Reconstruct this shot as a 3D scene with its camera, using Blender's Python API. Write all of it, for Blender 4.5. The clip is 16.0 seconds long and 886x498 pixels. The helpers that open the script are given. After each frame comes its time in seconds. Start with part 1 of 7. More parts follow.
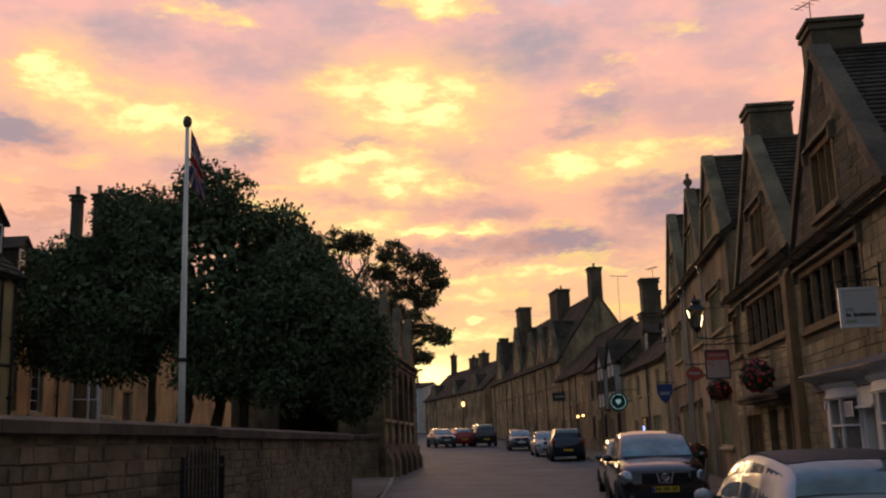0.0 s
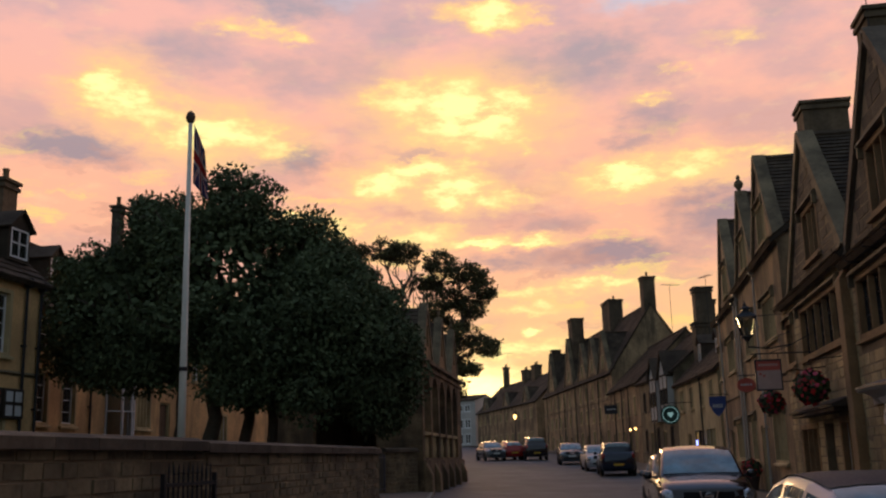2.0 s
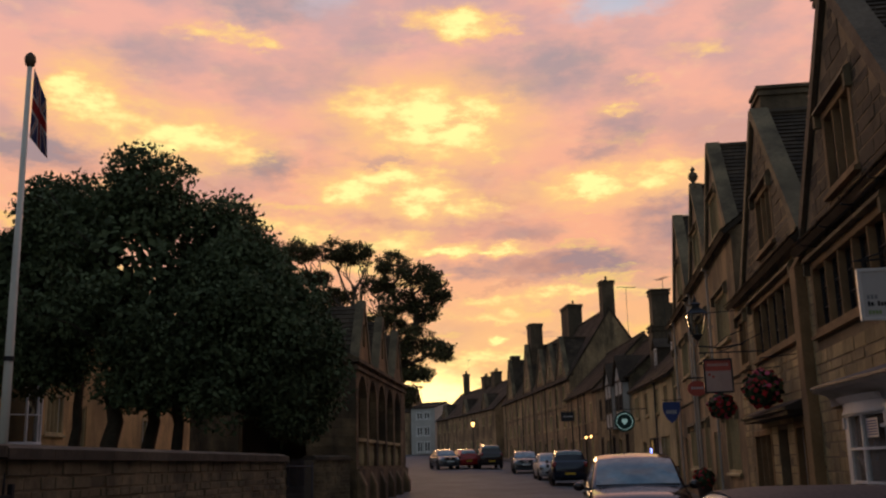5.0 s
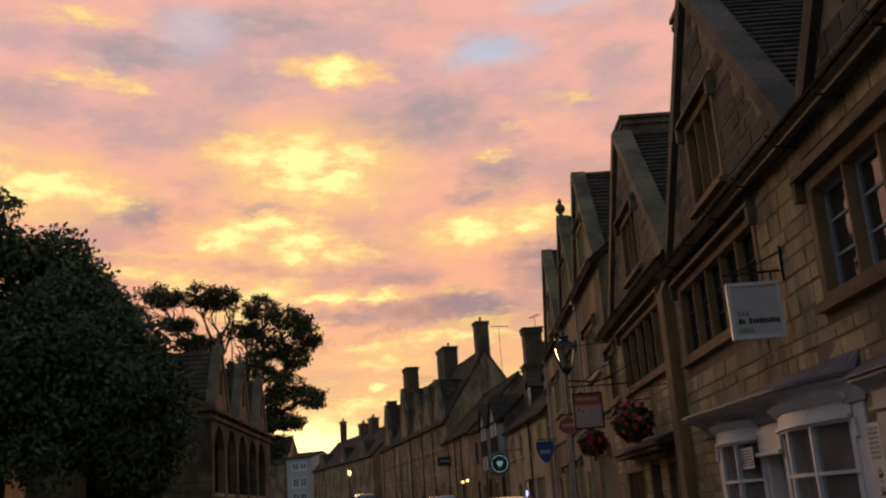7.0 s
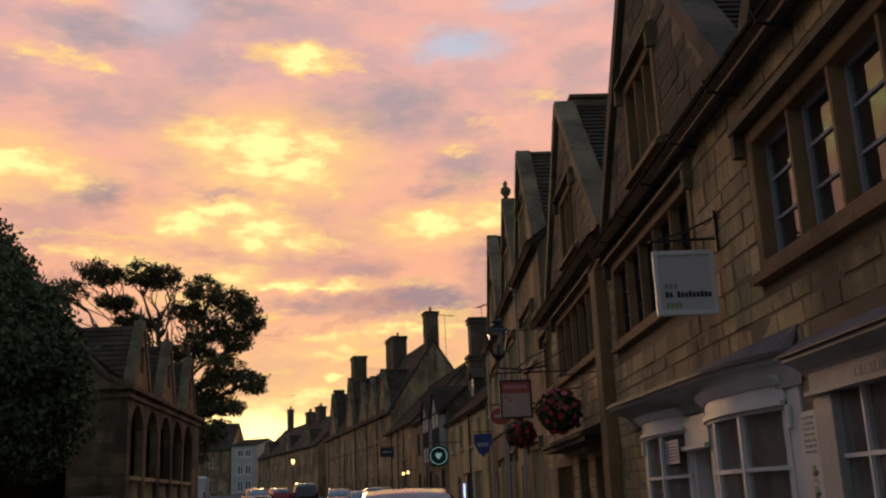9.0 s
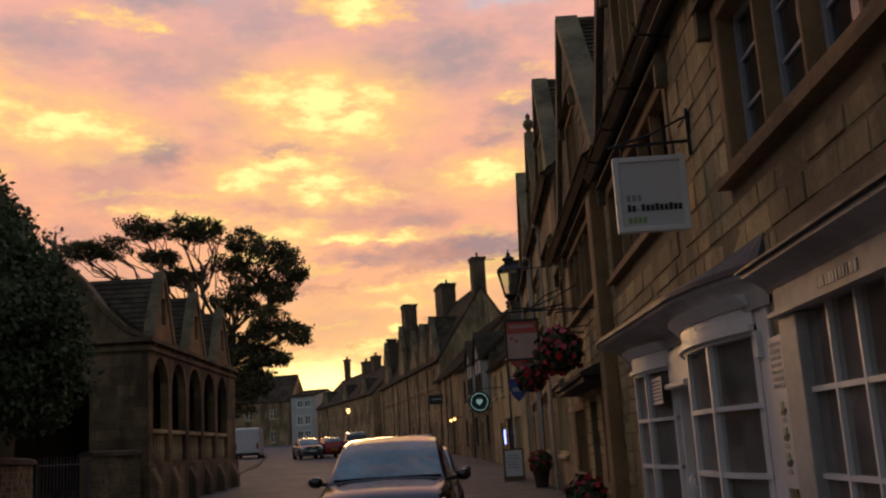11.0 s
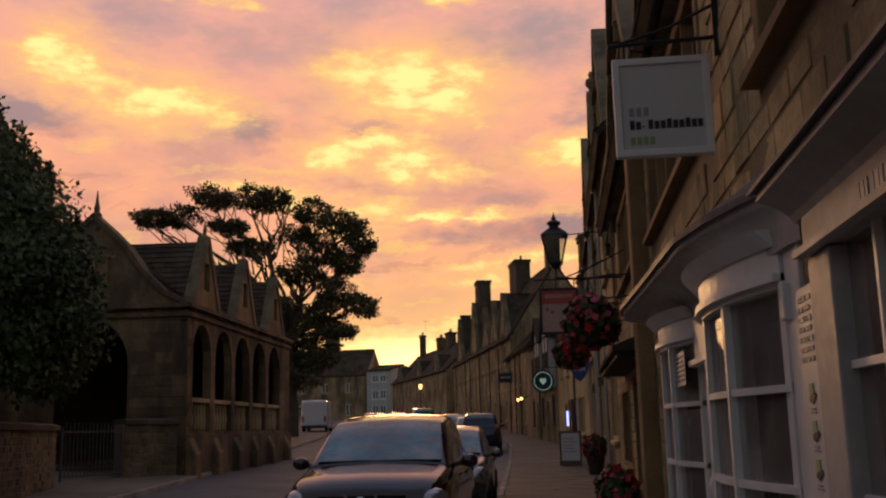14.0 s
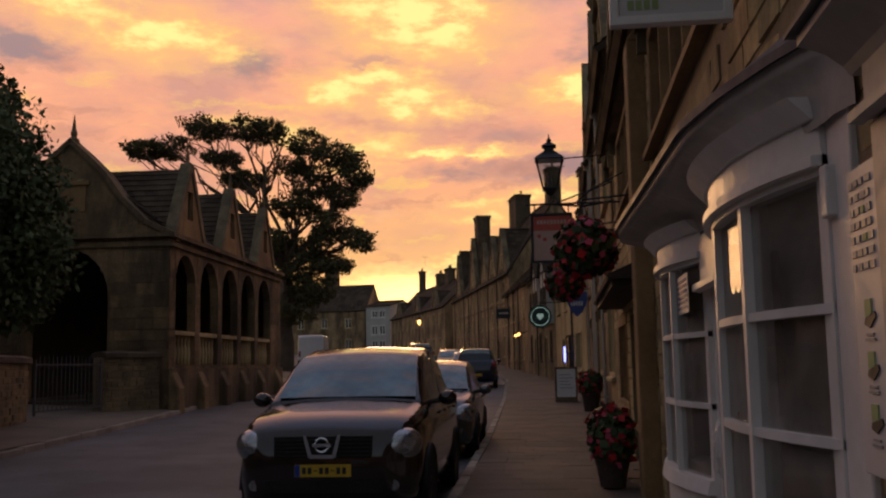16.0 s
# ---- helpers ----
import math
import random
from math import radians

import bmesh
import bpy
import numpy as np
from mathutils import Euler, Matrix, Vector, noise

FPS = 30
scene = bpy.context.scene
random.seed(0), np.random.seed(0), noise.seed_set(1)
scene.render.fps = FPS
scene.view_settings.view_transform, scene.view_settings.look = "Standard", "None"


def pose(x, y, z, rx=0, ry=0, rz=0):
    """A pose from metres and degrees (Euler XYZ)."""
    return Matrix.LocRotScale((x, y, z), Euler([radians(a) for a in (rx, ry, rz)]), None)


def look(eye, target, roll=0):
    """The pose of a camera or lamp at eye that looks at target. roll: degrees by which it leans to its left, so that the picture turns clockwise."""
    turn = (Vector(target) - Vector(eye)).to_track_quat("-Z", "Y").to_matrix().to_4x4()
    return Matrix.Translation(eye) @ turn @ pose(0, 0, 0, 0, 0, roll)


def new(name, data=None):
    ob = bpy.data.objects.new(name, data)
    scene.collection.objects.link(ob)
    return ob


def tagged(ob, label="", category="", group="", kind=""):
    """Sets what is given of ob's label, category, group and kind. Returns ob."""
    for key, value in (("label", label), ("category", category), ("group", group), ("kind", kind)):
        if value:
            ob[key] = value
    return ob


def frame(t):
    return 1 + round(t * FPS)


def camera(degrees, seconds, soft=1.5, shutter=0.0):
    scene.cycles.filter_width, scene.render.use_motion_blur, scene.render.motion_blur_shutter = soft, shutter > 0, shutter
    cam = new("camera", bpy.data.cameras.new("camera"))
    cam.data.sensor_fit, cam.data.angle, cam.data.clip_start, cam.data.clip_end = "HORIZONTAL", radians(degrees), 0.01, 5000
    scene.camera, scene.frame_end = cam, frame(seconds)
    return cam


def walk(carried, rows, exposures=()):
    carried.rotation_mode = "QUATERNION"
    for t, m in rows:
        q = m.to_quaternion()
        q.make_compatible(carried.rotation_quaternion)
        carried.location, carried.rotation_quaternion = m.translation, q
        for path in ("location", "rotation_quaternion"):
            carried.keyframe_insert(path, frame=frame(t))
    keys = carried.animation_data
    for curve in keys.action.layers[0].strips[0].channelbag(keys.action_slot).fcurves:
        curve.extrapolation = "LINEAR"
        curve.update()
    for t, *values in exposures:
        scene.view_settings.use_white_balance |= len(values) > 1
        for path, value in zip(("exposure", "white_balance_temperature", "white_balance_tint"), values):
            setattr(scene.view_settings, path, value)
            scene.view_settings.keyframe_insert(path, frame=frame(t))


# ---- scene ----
# camera and walk
PATH = [
    (0.0, pose(0.000, 0.000, 1.554, 101.27, 1.74, 6.59)),
    (0.5, pose(0.127, 0.281, 1.562, 101.29, 1.65, 7.79)),
    (1.0, pose(0.231, 0.556, 1.556, 101.45, 1.52, 8.46)),
    (1.5, pose(0.326, 0.858, 1.583, 101.76, 1.71, 8.99)),
    (2.0, pose(0.432, 1.206, 1.585, 102.07, 1.47, 9.83)),
    (2.5, pose(0.493, 1.545, 1.572, 102.48, 1.26, 10.55)),
    (3.0, pose(0.547, 1.855, 1.603, 103.29, 1.41, 11.16)),
    (5.5, pose(1.202, 4.102, 1.566, 102.40, 2.07, 5.81)),
    (6.0, pose(1.274, 4.427, 1.584, 103.30, 3.31, 3.29)),
    (6.5, pose(1.344, 4.806, 1.587, 104.55, 3.98, 1.62)),
    (7.0, pose(1.432, 5.256, 1.593, 104.84, 3.95, 1.21)),
    (7.5, pose(1.492, 5.738, 1.573, 104.67, 3.49, 0.93)),
    (8.0, pose(1.607, 6.068, 1.576, 104.96, 3.19, -0.26)),
    (8.5, pose(1.922, 6.407, 1.556, 104.85, 3.18, -1.42)),
    (9.0, pose(2.125, 6.777, 1.536, 104.30, 2.29, -1.58)),
    (11.5, pose(3.546, 8.351, 1.499, 100.62, 3.12, 2.99)),
    (12.0, pose(3.739, 8.606, 1.477, 99.96, 2.25, 3.71)),
    (12.5, pose(3.874, 8.931, 1.514, 100.22, 1.47, 4.84)),
    (13.0, pose(3.998, 9.316, 1.509, 100.47, 1.43, 6.17)),
    (13.5, pose(4.062, 9.646, 1.514, 100.33, 1.33, 6.58)),
    (14.0, pose(4.113, 10.020, 1.520, 100.43, 1.36, 6.89)),
    (14.5, pose(4.145, 10.327, 1.522, 99.99, 1.65, 7.02)),
    (15.0, pose(4.229, 10.688, 1.511, 98.54, 1.52, 7.32)),
    (15.5, pose(4.258, 10.910, 1.491, 97.20, 1.11, 7.37)),
    (16.0, pose(4.237, 11.236, 1.500, 96.76, 1.03, 6.95)),
    ]
cam = camera(48.57, 16.0, soft=2.2)
walk(cam, PATH, [(0.0, 0.24, 5900, 3), (3.0, 0.16, 6000, 3), (5.5, 0.03, 6350, 7), (7.0, 0.06, 6100, 4), (9.0, 0.09, 6100, 4), (11.5, 0.06, 6600, 8), (12.5, 0.03, 6750, 11), (16.0, 0.0, 6900, 14)])

# ---------------------------------------------------------------- colour, world, sun
def srgb(r, g, b):
    return tuple((c / 12.92 if c <= 0.04045 else ((c + 0.055) / 1.055) ** 2.4) for c in (r, g, b)) + (1.0,)


# sky: warm clouds by azimuth and elevation in degrees, half widths, strength
GLOW_BROAD = [(-7.7, 19.7, 3.1, 1.55, 1.0), (-11.2, 20.7, 2.3, 1.1, 0.7), (-28.7, 20.5, 1.7, 1.3, 0.85), (-23.3, 18.6, 2.3, 1.1, 0.85),
              (-26.2, 19.4, 2.5, 1.1, 0.6), (-19.7, 18.2, 1.7, 0.85, 0.6), (-10.2, 16.7, 2.3, 0.5, 0.85), (-12.9, 15.8, 1.4, 0.7, 0.9),
              (-8.7, 15.4, 2.0, 0.7, 1.0), (-6.0, 14.9, 1.4, 0.5, 0.7), (-15.6, 13.4, 1.4, 0.6, 0.5), (-11.0, 12.9, 2.0, 0.6, 0.6), (-4.7, 17.9, 1.7, 0.4, 0.5)]
GLOW_STREAKS = [(2.3, 15.6, 3.1, 0.56, 1.0), (5.3, 16.4, 2.3, 0.5, 0.6), (8.9, 16.2, 1.7, 0.5, 0.5), (-7.6, 12.5, 1.7, 0.25, 0.8), (-4.5, 12.4, 1.4, 0.22, 0.75),
                (0.3, 9.5, 3.4, 0.3, 0.6), (-4.3, 9.4, 1.7, 0.25, 0.55), (-5.0, 8.6, 2.0, 0.28, 0.55), (-4.4, 7.2, 0.6, 0.25, 0.9), (-5.1, 6.1, 2.3, 0.5, 0.7),
                (-20.4, 24.6, 1.7, 0.4, 0.4), (3.6, 19.9, 0.8, 0.25, 0.45), (-11.6, 11.6, 1.7, 0.4, 0.5)]
GLOW_HIGH = [(-6.2, 25.3, 2.0, 0.62, 0.9), (-4.1, 25.0, 1.1, 0.3, 0.7), (-18.4, 24.2, 1.1, 0.34, 0.5), (-21.9, 24.5, 1.4, 0.3, 0.45),
             (4.9, 21.5, 0.8, 0.25, 0.4), (-21.8, 27.8, 2.5, 0.4, 0.4), (-18.1, 14.0, 1.7, 0.4, 0.6), (8.5, 22.9, 2.0, 0.34, 0.3)]
GREY = [(-31.0, 17.3, 3.1, 0.8, 0.85), (-18.0, 17.2, 1.4, 0.9, 0.85), (-0.3, 22.8, 3.1, 1.5, 0.6), (-2.1, 21.5, 2.5, 0.8, 0.5), (3.7, 21.5, 1.4, 0.8, 0.4),
        (-10.9, 17.6, 1.7, 0.3, 0.65), (7.4, 13.5, 3.1, 1.3, 0.75), (0.7, 11.3, 3.4, 0.9, 0.9), (-5.6, 11.3, 2.3, 0.45, 0.6), (2.1, 17.5, 1.4, 0.5, 0.5),
        (3.9, 9.6, 1.7, 0.4, 0.4), (-25.0, 23.3, 2.3, 1.1, 0.4), (-14.9, 22.6, 2.3, 1.1, 0.35), (-2.5, 13.2, 1.7, 0.4, 0.4)]
GREY_HIGH = [(-3.2, 22.4, 3.4, 1.3, 0.5), (-10.1, 28.1, 3.4, 1.1, 0.55), (-18.5, 26.2, 2.8, 0.85, 0.65), (11.2, 24.6, 1.7, 0.85, 0.4),
             (-19.0, 22.3, 2.3, 0.85, 0.35), (3.3, 18.8, 1.7, 1.1, 0.5), (-11.8, 24.3, 1.7, 0.85, 0.3)]
BLUE = [(3.8, 25.9, 2.0, 0.65, 0.9), (8.4, 28.0, 2.0, 0.5, 0.6), (-14.6, 27.5, 1.7, 1.0, 0.5)]


class Nodes:
    """Short hand for building a node tree."""

    def __init__(self, tree):
        self.tree = tree
        tree.nodes.clear()

    def add(self, kind, **props):
        n = self.tree.nodes.new(kind)
        for k, v in props.items():
            setattr(n, k, v)
        return n

    def link(self, a, b):
        self.tree.links.new(a, b)

    def put(self, socket, value):
        if hasattr(value, "is_linked"):
            self.link(value, socket)
        else:
            socket.default_value = value

    def math(self, op, a, b=0.0, clamp=False):
        n = self.add("ShaderNodeMath", operation=op, use_clamp=clamp)
        self.put(n.inputs[0], a), self.put(n.inputs[1], b)
        return n.outputs[0]

    def vec(self, op, a, b=(0, 0, 0)):
        n = self.add("ShaderNodeVectorMath", operation=op)
        self.put(n.inputs[0], a), self.put(n.inputs[1], b)
        return n.outputs["Value"] if op in ("LENGTH", "DOT_PRODUCT") else n.outputs[0]

    def ramp(self, fac, a, b, c=0.0, d=1.0, smooth=True):
        n = self.add("ShaderNodeMapRange", interpolation_type="SMOOTHSTEP" if smooth else "LINEAR")
        for s, v in zip(n.inputs, (fac, a, b, c, d)):
            self.put(s, v)
        return n.outputs[0]

    def mix(self, fac, a, b, blend="MIX"):
        n = self.add("ShaderNodeMix", data_type="RGBA", blend_type=blend)
        self.put(n.inputs[0], fac), self.put(n.inputs[6], a), self.put(n.inputs[7], b)
        return n.outputs[2]

    def noise(self, vector, scale, detail=4.0, rough=0.55):
        n = self.add("ShaderNodeTexNoise")
        if vector is not None:
            self.link(vector, n.inputs["Vector"])
        n.inputs["Scale"].default_value, n.inputs["Detail"].default_value, n.inputs["Roughness"].default_value = scale, detail, rough
        return n.outputs[0]


def build_world():
    world = bpy.data.worlds.new("evening_sky")
    scene.world = world
    world.use_nodes = True
    k = Nodes(world.node_tree)
    way = k.add("ShaderNodeTexCoord").outputs["Generated"]
    xyz = k.add("ShaderNodeSeparateXYZ")
    k.link(way, xyz.inputs[0])
    az = k.math("MULTIPLY", k.math("ARCTAN2", xyz.outputs[0], xyz.outputs[1]), 57.2958)
    el = k.math("MULTIPLY", k.math("ARCSINE", xyz.outputs[2]), 57.2958)
    flat = k.add("ShaderNodeCombineXYZ")
    k.link(az, flat.inputs[0]), k.link(el, flat.inputs[1])
    sq = k.vec("MULTIPLY", flat.outputs[0], (0.55, 1.25, 1))
    def wobble(scale, detail, rough, au, av):
        w = k.add("ShaderNodeTexNoise")
        k.link(sq, w.inputs["Vector"])
        w.inputs["Scale"].default_value, w.inputs["Detail"].default_value, w.inputs["Roughness"].default_value = scale, detail, rough
        return k.vec("MULTIPLY", k.vec("SUBTRACT", w.outputs["Color"], (0.5, 0.5, 0.5)), (au, av, 0))
    here = k.vec("ADD", flat.outputs[0], k.vec("ADD", wobble(0.3, 2.0, 0.5, 2.6, 1.2), wobble(1.1, 6.0, 0.62, 4.2, 1.7)))

    def blobs(rows, soft):
        total = None
        for a, e, w, h, s in rows:
            d = k.vec("LENGTH", k.vec("MULTIPLY", k.vec("SUBTRACT", here, (a, e, 0)), (1 / w, 1 / h, 0)))
            m = k.ramp(d, soft, 0.25, 0.0, s)
            total = m if total is None else k.math("MAXIMUM", total, m)
        return total

    broad = k.noise(sq, 0.15, 6.0, 0.6)
    patchy = k.noise(k.vec("ADD", sq, (37.0, 11.0, 0)), 0.22, 5.0, 0.55)
    fine = k.noise(sq, 0.75, 6.0, 0.58)
    # clear sky that shows in the gaps and behind the camera
    sky = k.add("ShaderNodeTexSky", sky_type="NISHITA", sun_disc=False)
    sky.sun_elevation, sky.sun_rotation = radians(4.0), radians(-9.0)
    clear = k.mix(1.0, sky.outputs[0], (0.1, 0.1, 0.1, 1), "MULTIPLY")
    low = k.mix(k.ramp(el, 4, 13), srgb(1.0, 0.77, 0.50), srgb(0.985, 0.695, 0.55))
    high = k.mix(k.ramp(el, 13, 26), low, srgb(0.95, 0.69, 0.625))
    top = k.mix(k.ramp(el, 29, 44), high, srgb(0.66, 0.60, 0.67))
    top = k.mix(k.ramp(el, 44, 62), top, srgb(0.42, 0.57, 0.74))
    # mauve cloud undersides, cooler with height
    shade = k.mix(k.ramp(el, 12, 27), srgb(0.80, 0.60, 0.56), srgb(0.76, 0.63, 0.64))
    c = k.mix(k.math("MULTIPLY", k.ramp(patchy, 0.42, 0.64, 0.0, 0.7), k.ramp(el, 5, 14, 0.25, 1.0)), top, shade)
    c = k.mix(k.ramp(fine, 0.52, 0.78, 0.0, 0.4), c, srgb(1.0, 0.79, 0.60))
    grey = k.math("MAXIMUM", blobs(GREY, 1.8), blobs(GREY_HIGH, 1.8))
    c = k.mix(k.math("MULTIPLY", grey, k.ramp(fine, 0.3, 0.58, 0.8, 1.4), True), c, k.mix(k.ramp(el, 12, 27), srgb(0.67, 0.545, 0.54), srgb(0.65, 0.59, 0.61)))
    # long thin streaks low over the sunset
    thin = k.noise(k.vec("MULTIPLY", here, (0.20, 0.95, 1)), 0.8, 5.0, 0.6)
    band = k.math("MULTIPLY", k.ramp(el, 3, 6), k.ramp(el, 21, 14))
    c = k.mix(k.math("MULTIPLY", k.ramp(thin, 0.46, 0.34, 0.0, 0.5), band), c, srgb(0.80, 0.57, 0.49))
    c = k.mix(k.math("MULTIPLY", k.ramp(thin, 0.54, 0.68, 0.0, 0.6), band), c, srgb(1.0, 0.84, 0.46))
    c = k.mix(k.math("MULTIPLY", blobs(BLUE, 2.2), 0.75), c, srgb(0.72, 0.79, 0.86))
    glow = k.math("MAXIMUM", k.math("MAXIMUM", blobs(GLOW_BROAD, 1.9), blobs(GLOW_STREAKS, 1.9)), blobs(GLOW_HIGH, 1.9))
    glow = k.math("MULTIPLY", glow, k.ramp(fine, 0.28, 0.66, 0.25, 1.45))
    halo = k.math("MAXIMUM", k.math("MAXIMUM", blobs(GLOW_BROAD, 3.4), blobs(GLOW_STREAKS, 3.6)), blobs(GLOW_HIGH, 2.6))
    halo = k.math("MULTIPLY", halo, k.ramp(broad, 0.3, 0.6, 0.7, 1.2))
    c = k.mix(k.math("MULTIPLY", k.ramp(halo, 0.05, 0.8, 0.0, 0.85), k.ramp(grey, 0.75, 0.15, 0.35, 1.0)), c, srgb(1.0, 0.76, 0.53))
    c = k.mix(k.ramp(glow, 0.05, 0.55), c, srgb(1.0, 0.80, 0.52))
    c = k.mix(k.ramp(glow, 0.30, 1.1), c, (1.12, 0.95, 0.36, 1))
    sun = k.vec("LENGTH", k.vec("MULTIPLY", k.vec("SUBTRACT", here, (-9.2, 3.4, 0)), (1 / 3.6, 1 / 1.8, 0)))
    c = k.mix(k.ramp(sun, 1.7, 0.25), c, (2.4, 1.65, 0.62, 1))
    # the dusk side of the sky
    ahead = k.ramp(k.math("ABSOLUTE", az), 34, 100, 1.0, 0.0)
    dusk = k.mix(0.5, srgb(0.60, 0.62, 0.68), clear)
    c = k.mix(ahead, dusk, c)
    c = k.mix(k.ramp(el, -1.0, 0.5), (0.02, 0.018, 0.014, 1), c)
    back = k.add("ShaderNodeBackground")
    k.link(c, back.inputs[0])
    back.inputs[1].default_value = SKY
    k.link(back.outputs[0], k.add("ShaderNodeOutputWorld").inputs[0])


SKY = 1.0
build_world()
sun_data = bpy.data.lights.new("sun", "SUN")
sun_data.energy, sun_data.angle, sun_data.color = 0.6, radians(12), (1.0, 0.55, 0.25)
sun_lamp = new("sun", sun_data)
sun_lamp.matrix_world = look((-16, 100, 9), (0, 0, 0))


# ---------------------------------------------------------------- materials
def material(name, base, rough=0.8, metal=0.0, vary=0.25, grain=30.0, patch=0.8, bump=0.3, dirt=None, dirt_amount=0.0,
             per_piece=0.0, per_island=0.0, specular=0.4, coat=0.0, streak=0.0, bump_scale=None):
    m = bpy.data.materials.new(name)
    m.use_nodes = True
    k = Nodes(m.node_tree)
    out = k.add("ShaderNodeOutputMaterial")
    p = k.add("ShaderNodeBsdfPrincipled")
    k.link(p.outputs[0], out.inputs[0])
    where = k.add("ShaderNodeNewGeometry").outputs["Position"]
    base = tuple(base[:3]) + (1.0,)
    big = k.noise(where, patch, 5.0, 0.6)
    small = k.noise(where, grain, 4.0, 0.6)
    dark = tuple(c * (1 - vary) for c in base[:3]) + (1,)
    light = tuple(min(1, c * (1 + vary)) for c in base[:3]) + (1,)
    c = k.mix(k.ramp(big, 0.3, 0.7), dark, light)
    c = k.mix(k.ramp(small, 0.3, 0.75, 0.0, 0.5), c, dark)
    if per_piece:
        r = k.add("ShaderNodeObjectInfo").outputs["Random"]
        c = k.mix(1.0, c, piece_tone(k, r, per_piece), "MULTIPLY")
    if per_island:
        r = k.add("ShaderNodeNewGeometry").outputs["Random Per Island"]
        c = k.mix(1.0, c, piece_tone(k, r, per_island), "MULTIPLY")
    if dirt:
        s = k.vec("MULTIPLY", where, (1.0, 1.0, 0.25 if streak else 1.0))
        stain = k.noise(s, 0.8, 8.0, 0.7)
        c = k.mix(k.ramp(stain, 0.43, 0.63, 0.0, dirt_amount), c, tuple(dirt[:3]) + (1,))
    k.link(c, p.inputs["Base Color"])
    p.inputs["Metallic"].default_value = metal
    p.inputs["Specular IOR Level"].default_value = specular
    p.inputs["Coat Weight"].default_value = coat
    p.inputs["Coat Roughness"].default_value = 0.05
    k.link(k.ramp(small, 0.2, 0.8, max(0.02, rough - 0.1), min(1, rough + 0.1)), p.inputs["Roughness"])
    if bump:
        b = k.add("ShaderNodeBump")
        b.inputs["Strength"].default_value, b.inputs["Distance"].default_value = bump, 0.02
        k.link(k.noise(where, bump_scale or grain * 0.6, 6.0, 0.65), b.inputs["Height"])
        k.link(b.outputs[0], p.inputs["Normal"])
    return m


def piece_tone(k, value, amount):
    n = k.add("ShaderNodeCombineColor")
    for i, (lo, hi) in enumerate(((1 - amount, 1 + amount * 0.55), (1 - amount, 1 + amount * 0.45), (1 - amount, 1 + amount * 0.2))):
        k.link(k.ramp(value, 0, 1, lo, hi, False), n.inputs[i])
    return n.outputs[0]


def glass_material(name, tint=(0.9, 0.95, 0.95), clear=0.85, rough=0.03, sheen=0.0, gloss_amount=1.4):
    m = bpy.data.materials.new(name)
    m.use_nodes = True
    k = Nodes(m.node_tree)
    out = k.add("ShaderNodeOutputMaterial")
    see = k.add("ShaderNodeBsdfTransparent")
    see.inputs[0].default_value = tuple(t * clear for t in tint) + (1,)
    gloss = k.add("ShaderNodeBsdfGlossy")
    gloss.inputs["Roughness"].default_value = rough
    fres = k.add("ShaderNodeFresnel")
    fres.inputs[0].default_value = 1.5
    b = k.add("ShaderNodeBump")
    b.inputs["Strength"].default_value, b.inputs["Distance"].default_value = 0.12, 0.02
    k.link(k.noise(k.add("ShaderNodeNewGeometry").outputs["Position"], 2.5, 2.0), b.inputs["Height"])
    k.link(b.outputs[0], gloss.inputs["Normal"])
    mixer = k.add("ShaderNodeMixShader")
    k.link(k.math("MULTIPLY", fres.outputs[0], gloss_amount, True), mixer.inputs[0])
    k.link(see.outputs[0], mixer.inputs[1]), k.link(gloss.outputs[0], mixer.inputs[2])
    # grey diffuse film paints the reflection of the street onto the panes
    film = k.add("ShaderNodeBsdfDiffuse")
    film.inputs[0].default_value = (0.42, 0.39, 0.36, 1)
    sheened = k.add("ShaderNodeMixShader")
    k.put(sheened.inputs[0], k.ramp(k.noise(k.add("ShaderNodeNewGeometry").outputs["Position"], 3.0, 3.0), 0.3, 0.7, sheen * 0.6, sheen * 1.4))
    k.link(mixer.outputs[0], sheened.inputs[1]), k.link(film.outputs[0], sheened.inputs[2])
    k.link(sheened.outputs[0], out.inputs[0])
    return m


def lamp_material(name, color, strength):
    m = bpy.data.materials.new(name)
    m.use_nodes = True
    k = Nodes(m.node_tree)
    e = k.add("ShaderNodeEmission")
    e.inputs[0].default_value, e.inputs[1].default_value = tuple(color) + (1,), strength
    k.link(e.outputs[0], k.add("ShaderNodeOutputMaterial").inputs[0])
    return m


GRIME = (0.045, 0.036, 0.026)
STONE = material("honey_stone", (0.52, 0.395, 0.205), 0.9, vary=0.4, grain=22, patch=0.7, bump=0.5, dirt=GRIME, dirt_amount=0.66, per_island=0.26, streak=1)
STONE_PIECE = material("honey_stone_block", (0.52, 0.395, 0.205), 0.9, vary=0.4, grain=22, patch=0.7, bump=0.5, dirt=GRIME, dirt_amount=0.66, per_piece=0.26, streak=1)
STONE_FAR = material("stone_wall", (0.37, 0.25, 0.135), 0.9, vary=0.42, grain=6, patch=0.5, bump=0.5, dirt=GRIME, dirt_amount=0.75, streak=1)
STONE_PALE = material("pale_stone", (0.52, 0.40, 0.205), 0.9, vary=0.25, grain=12, patch=0.5, bump=0.4, dirt=GRIME, dirt_amount=0.4, streak=1)
STONE_DARK = material("weathered_stone", (0.25, 0.195, 0.115), 0.92, vary=0.35, grain=14, patch=0.9, bump=0.5, dirt=GRIME, dirt_amount=0.6, per_island=0.3)
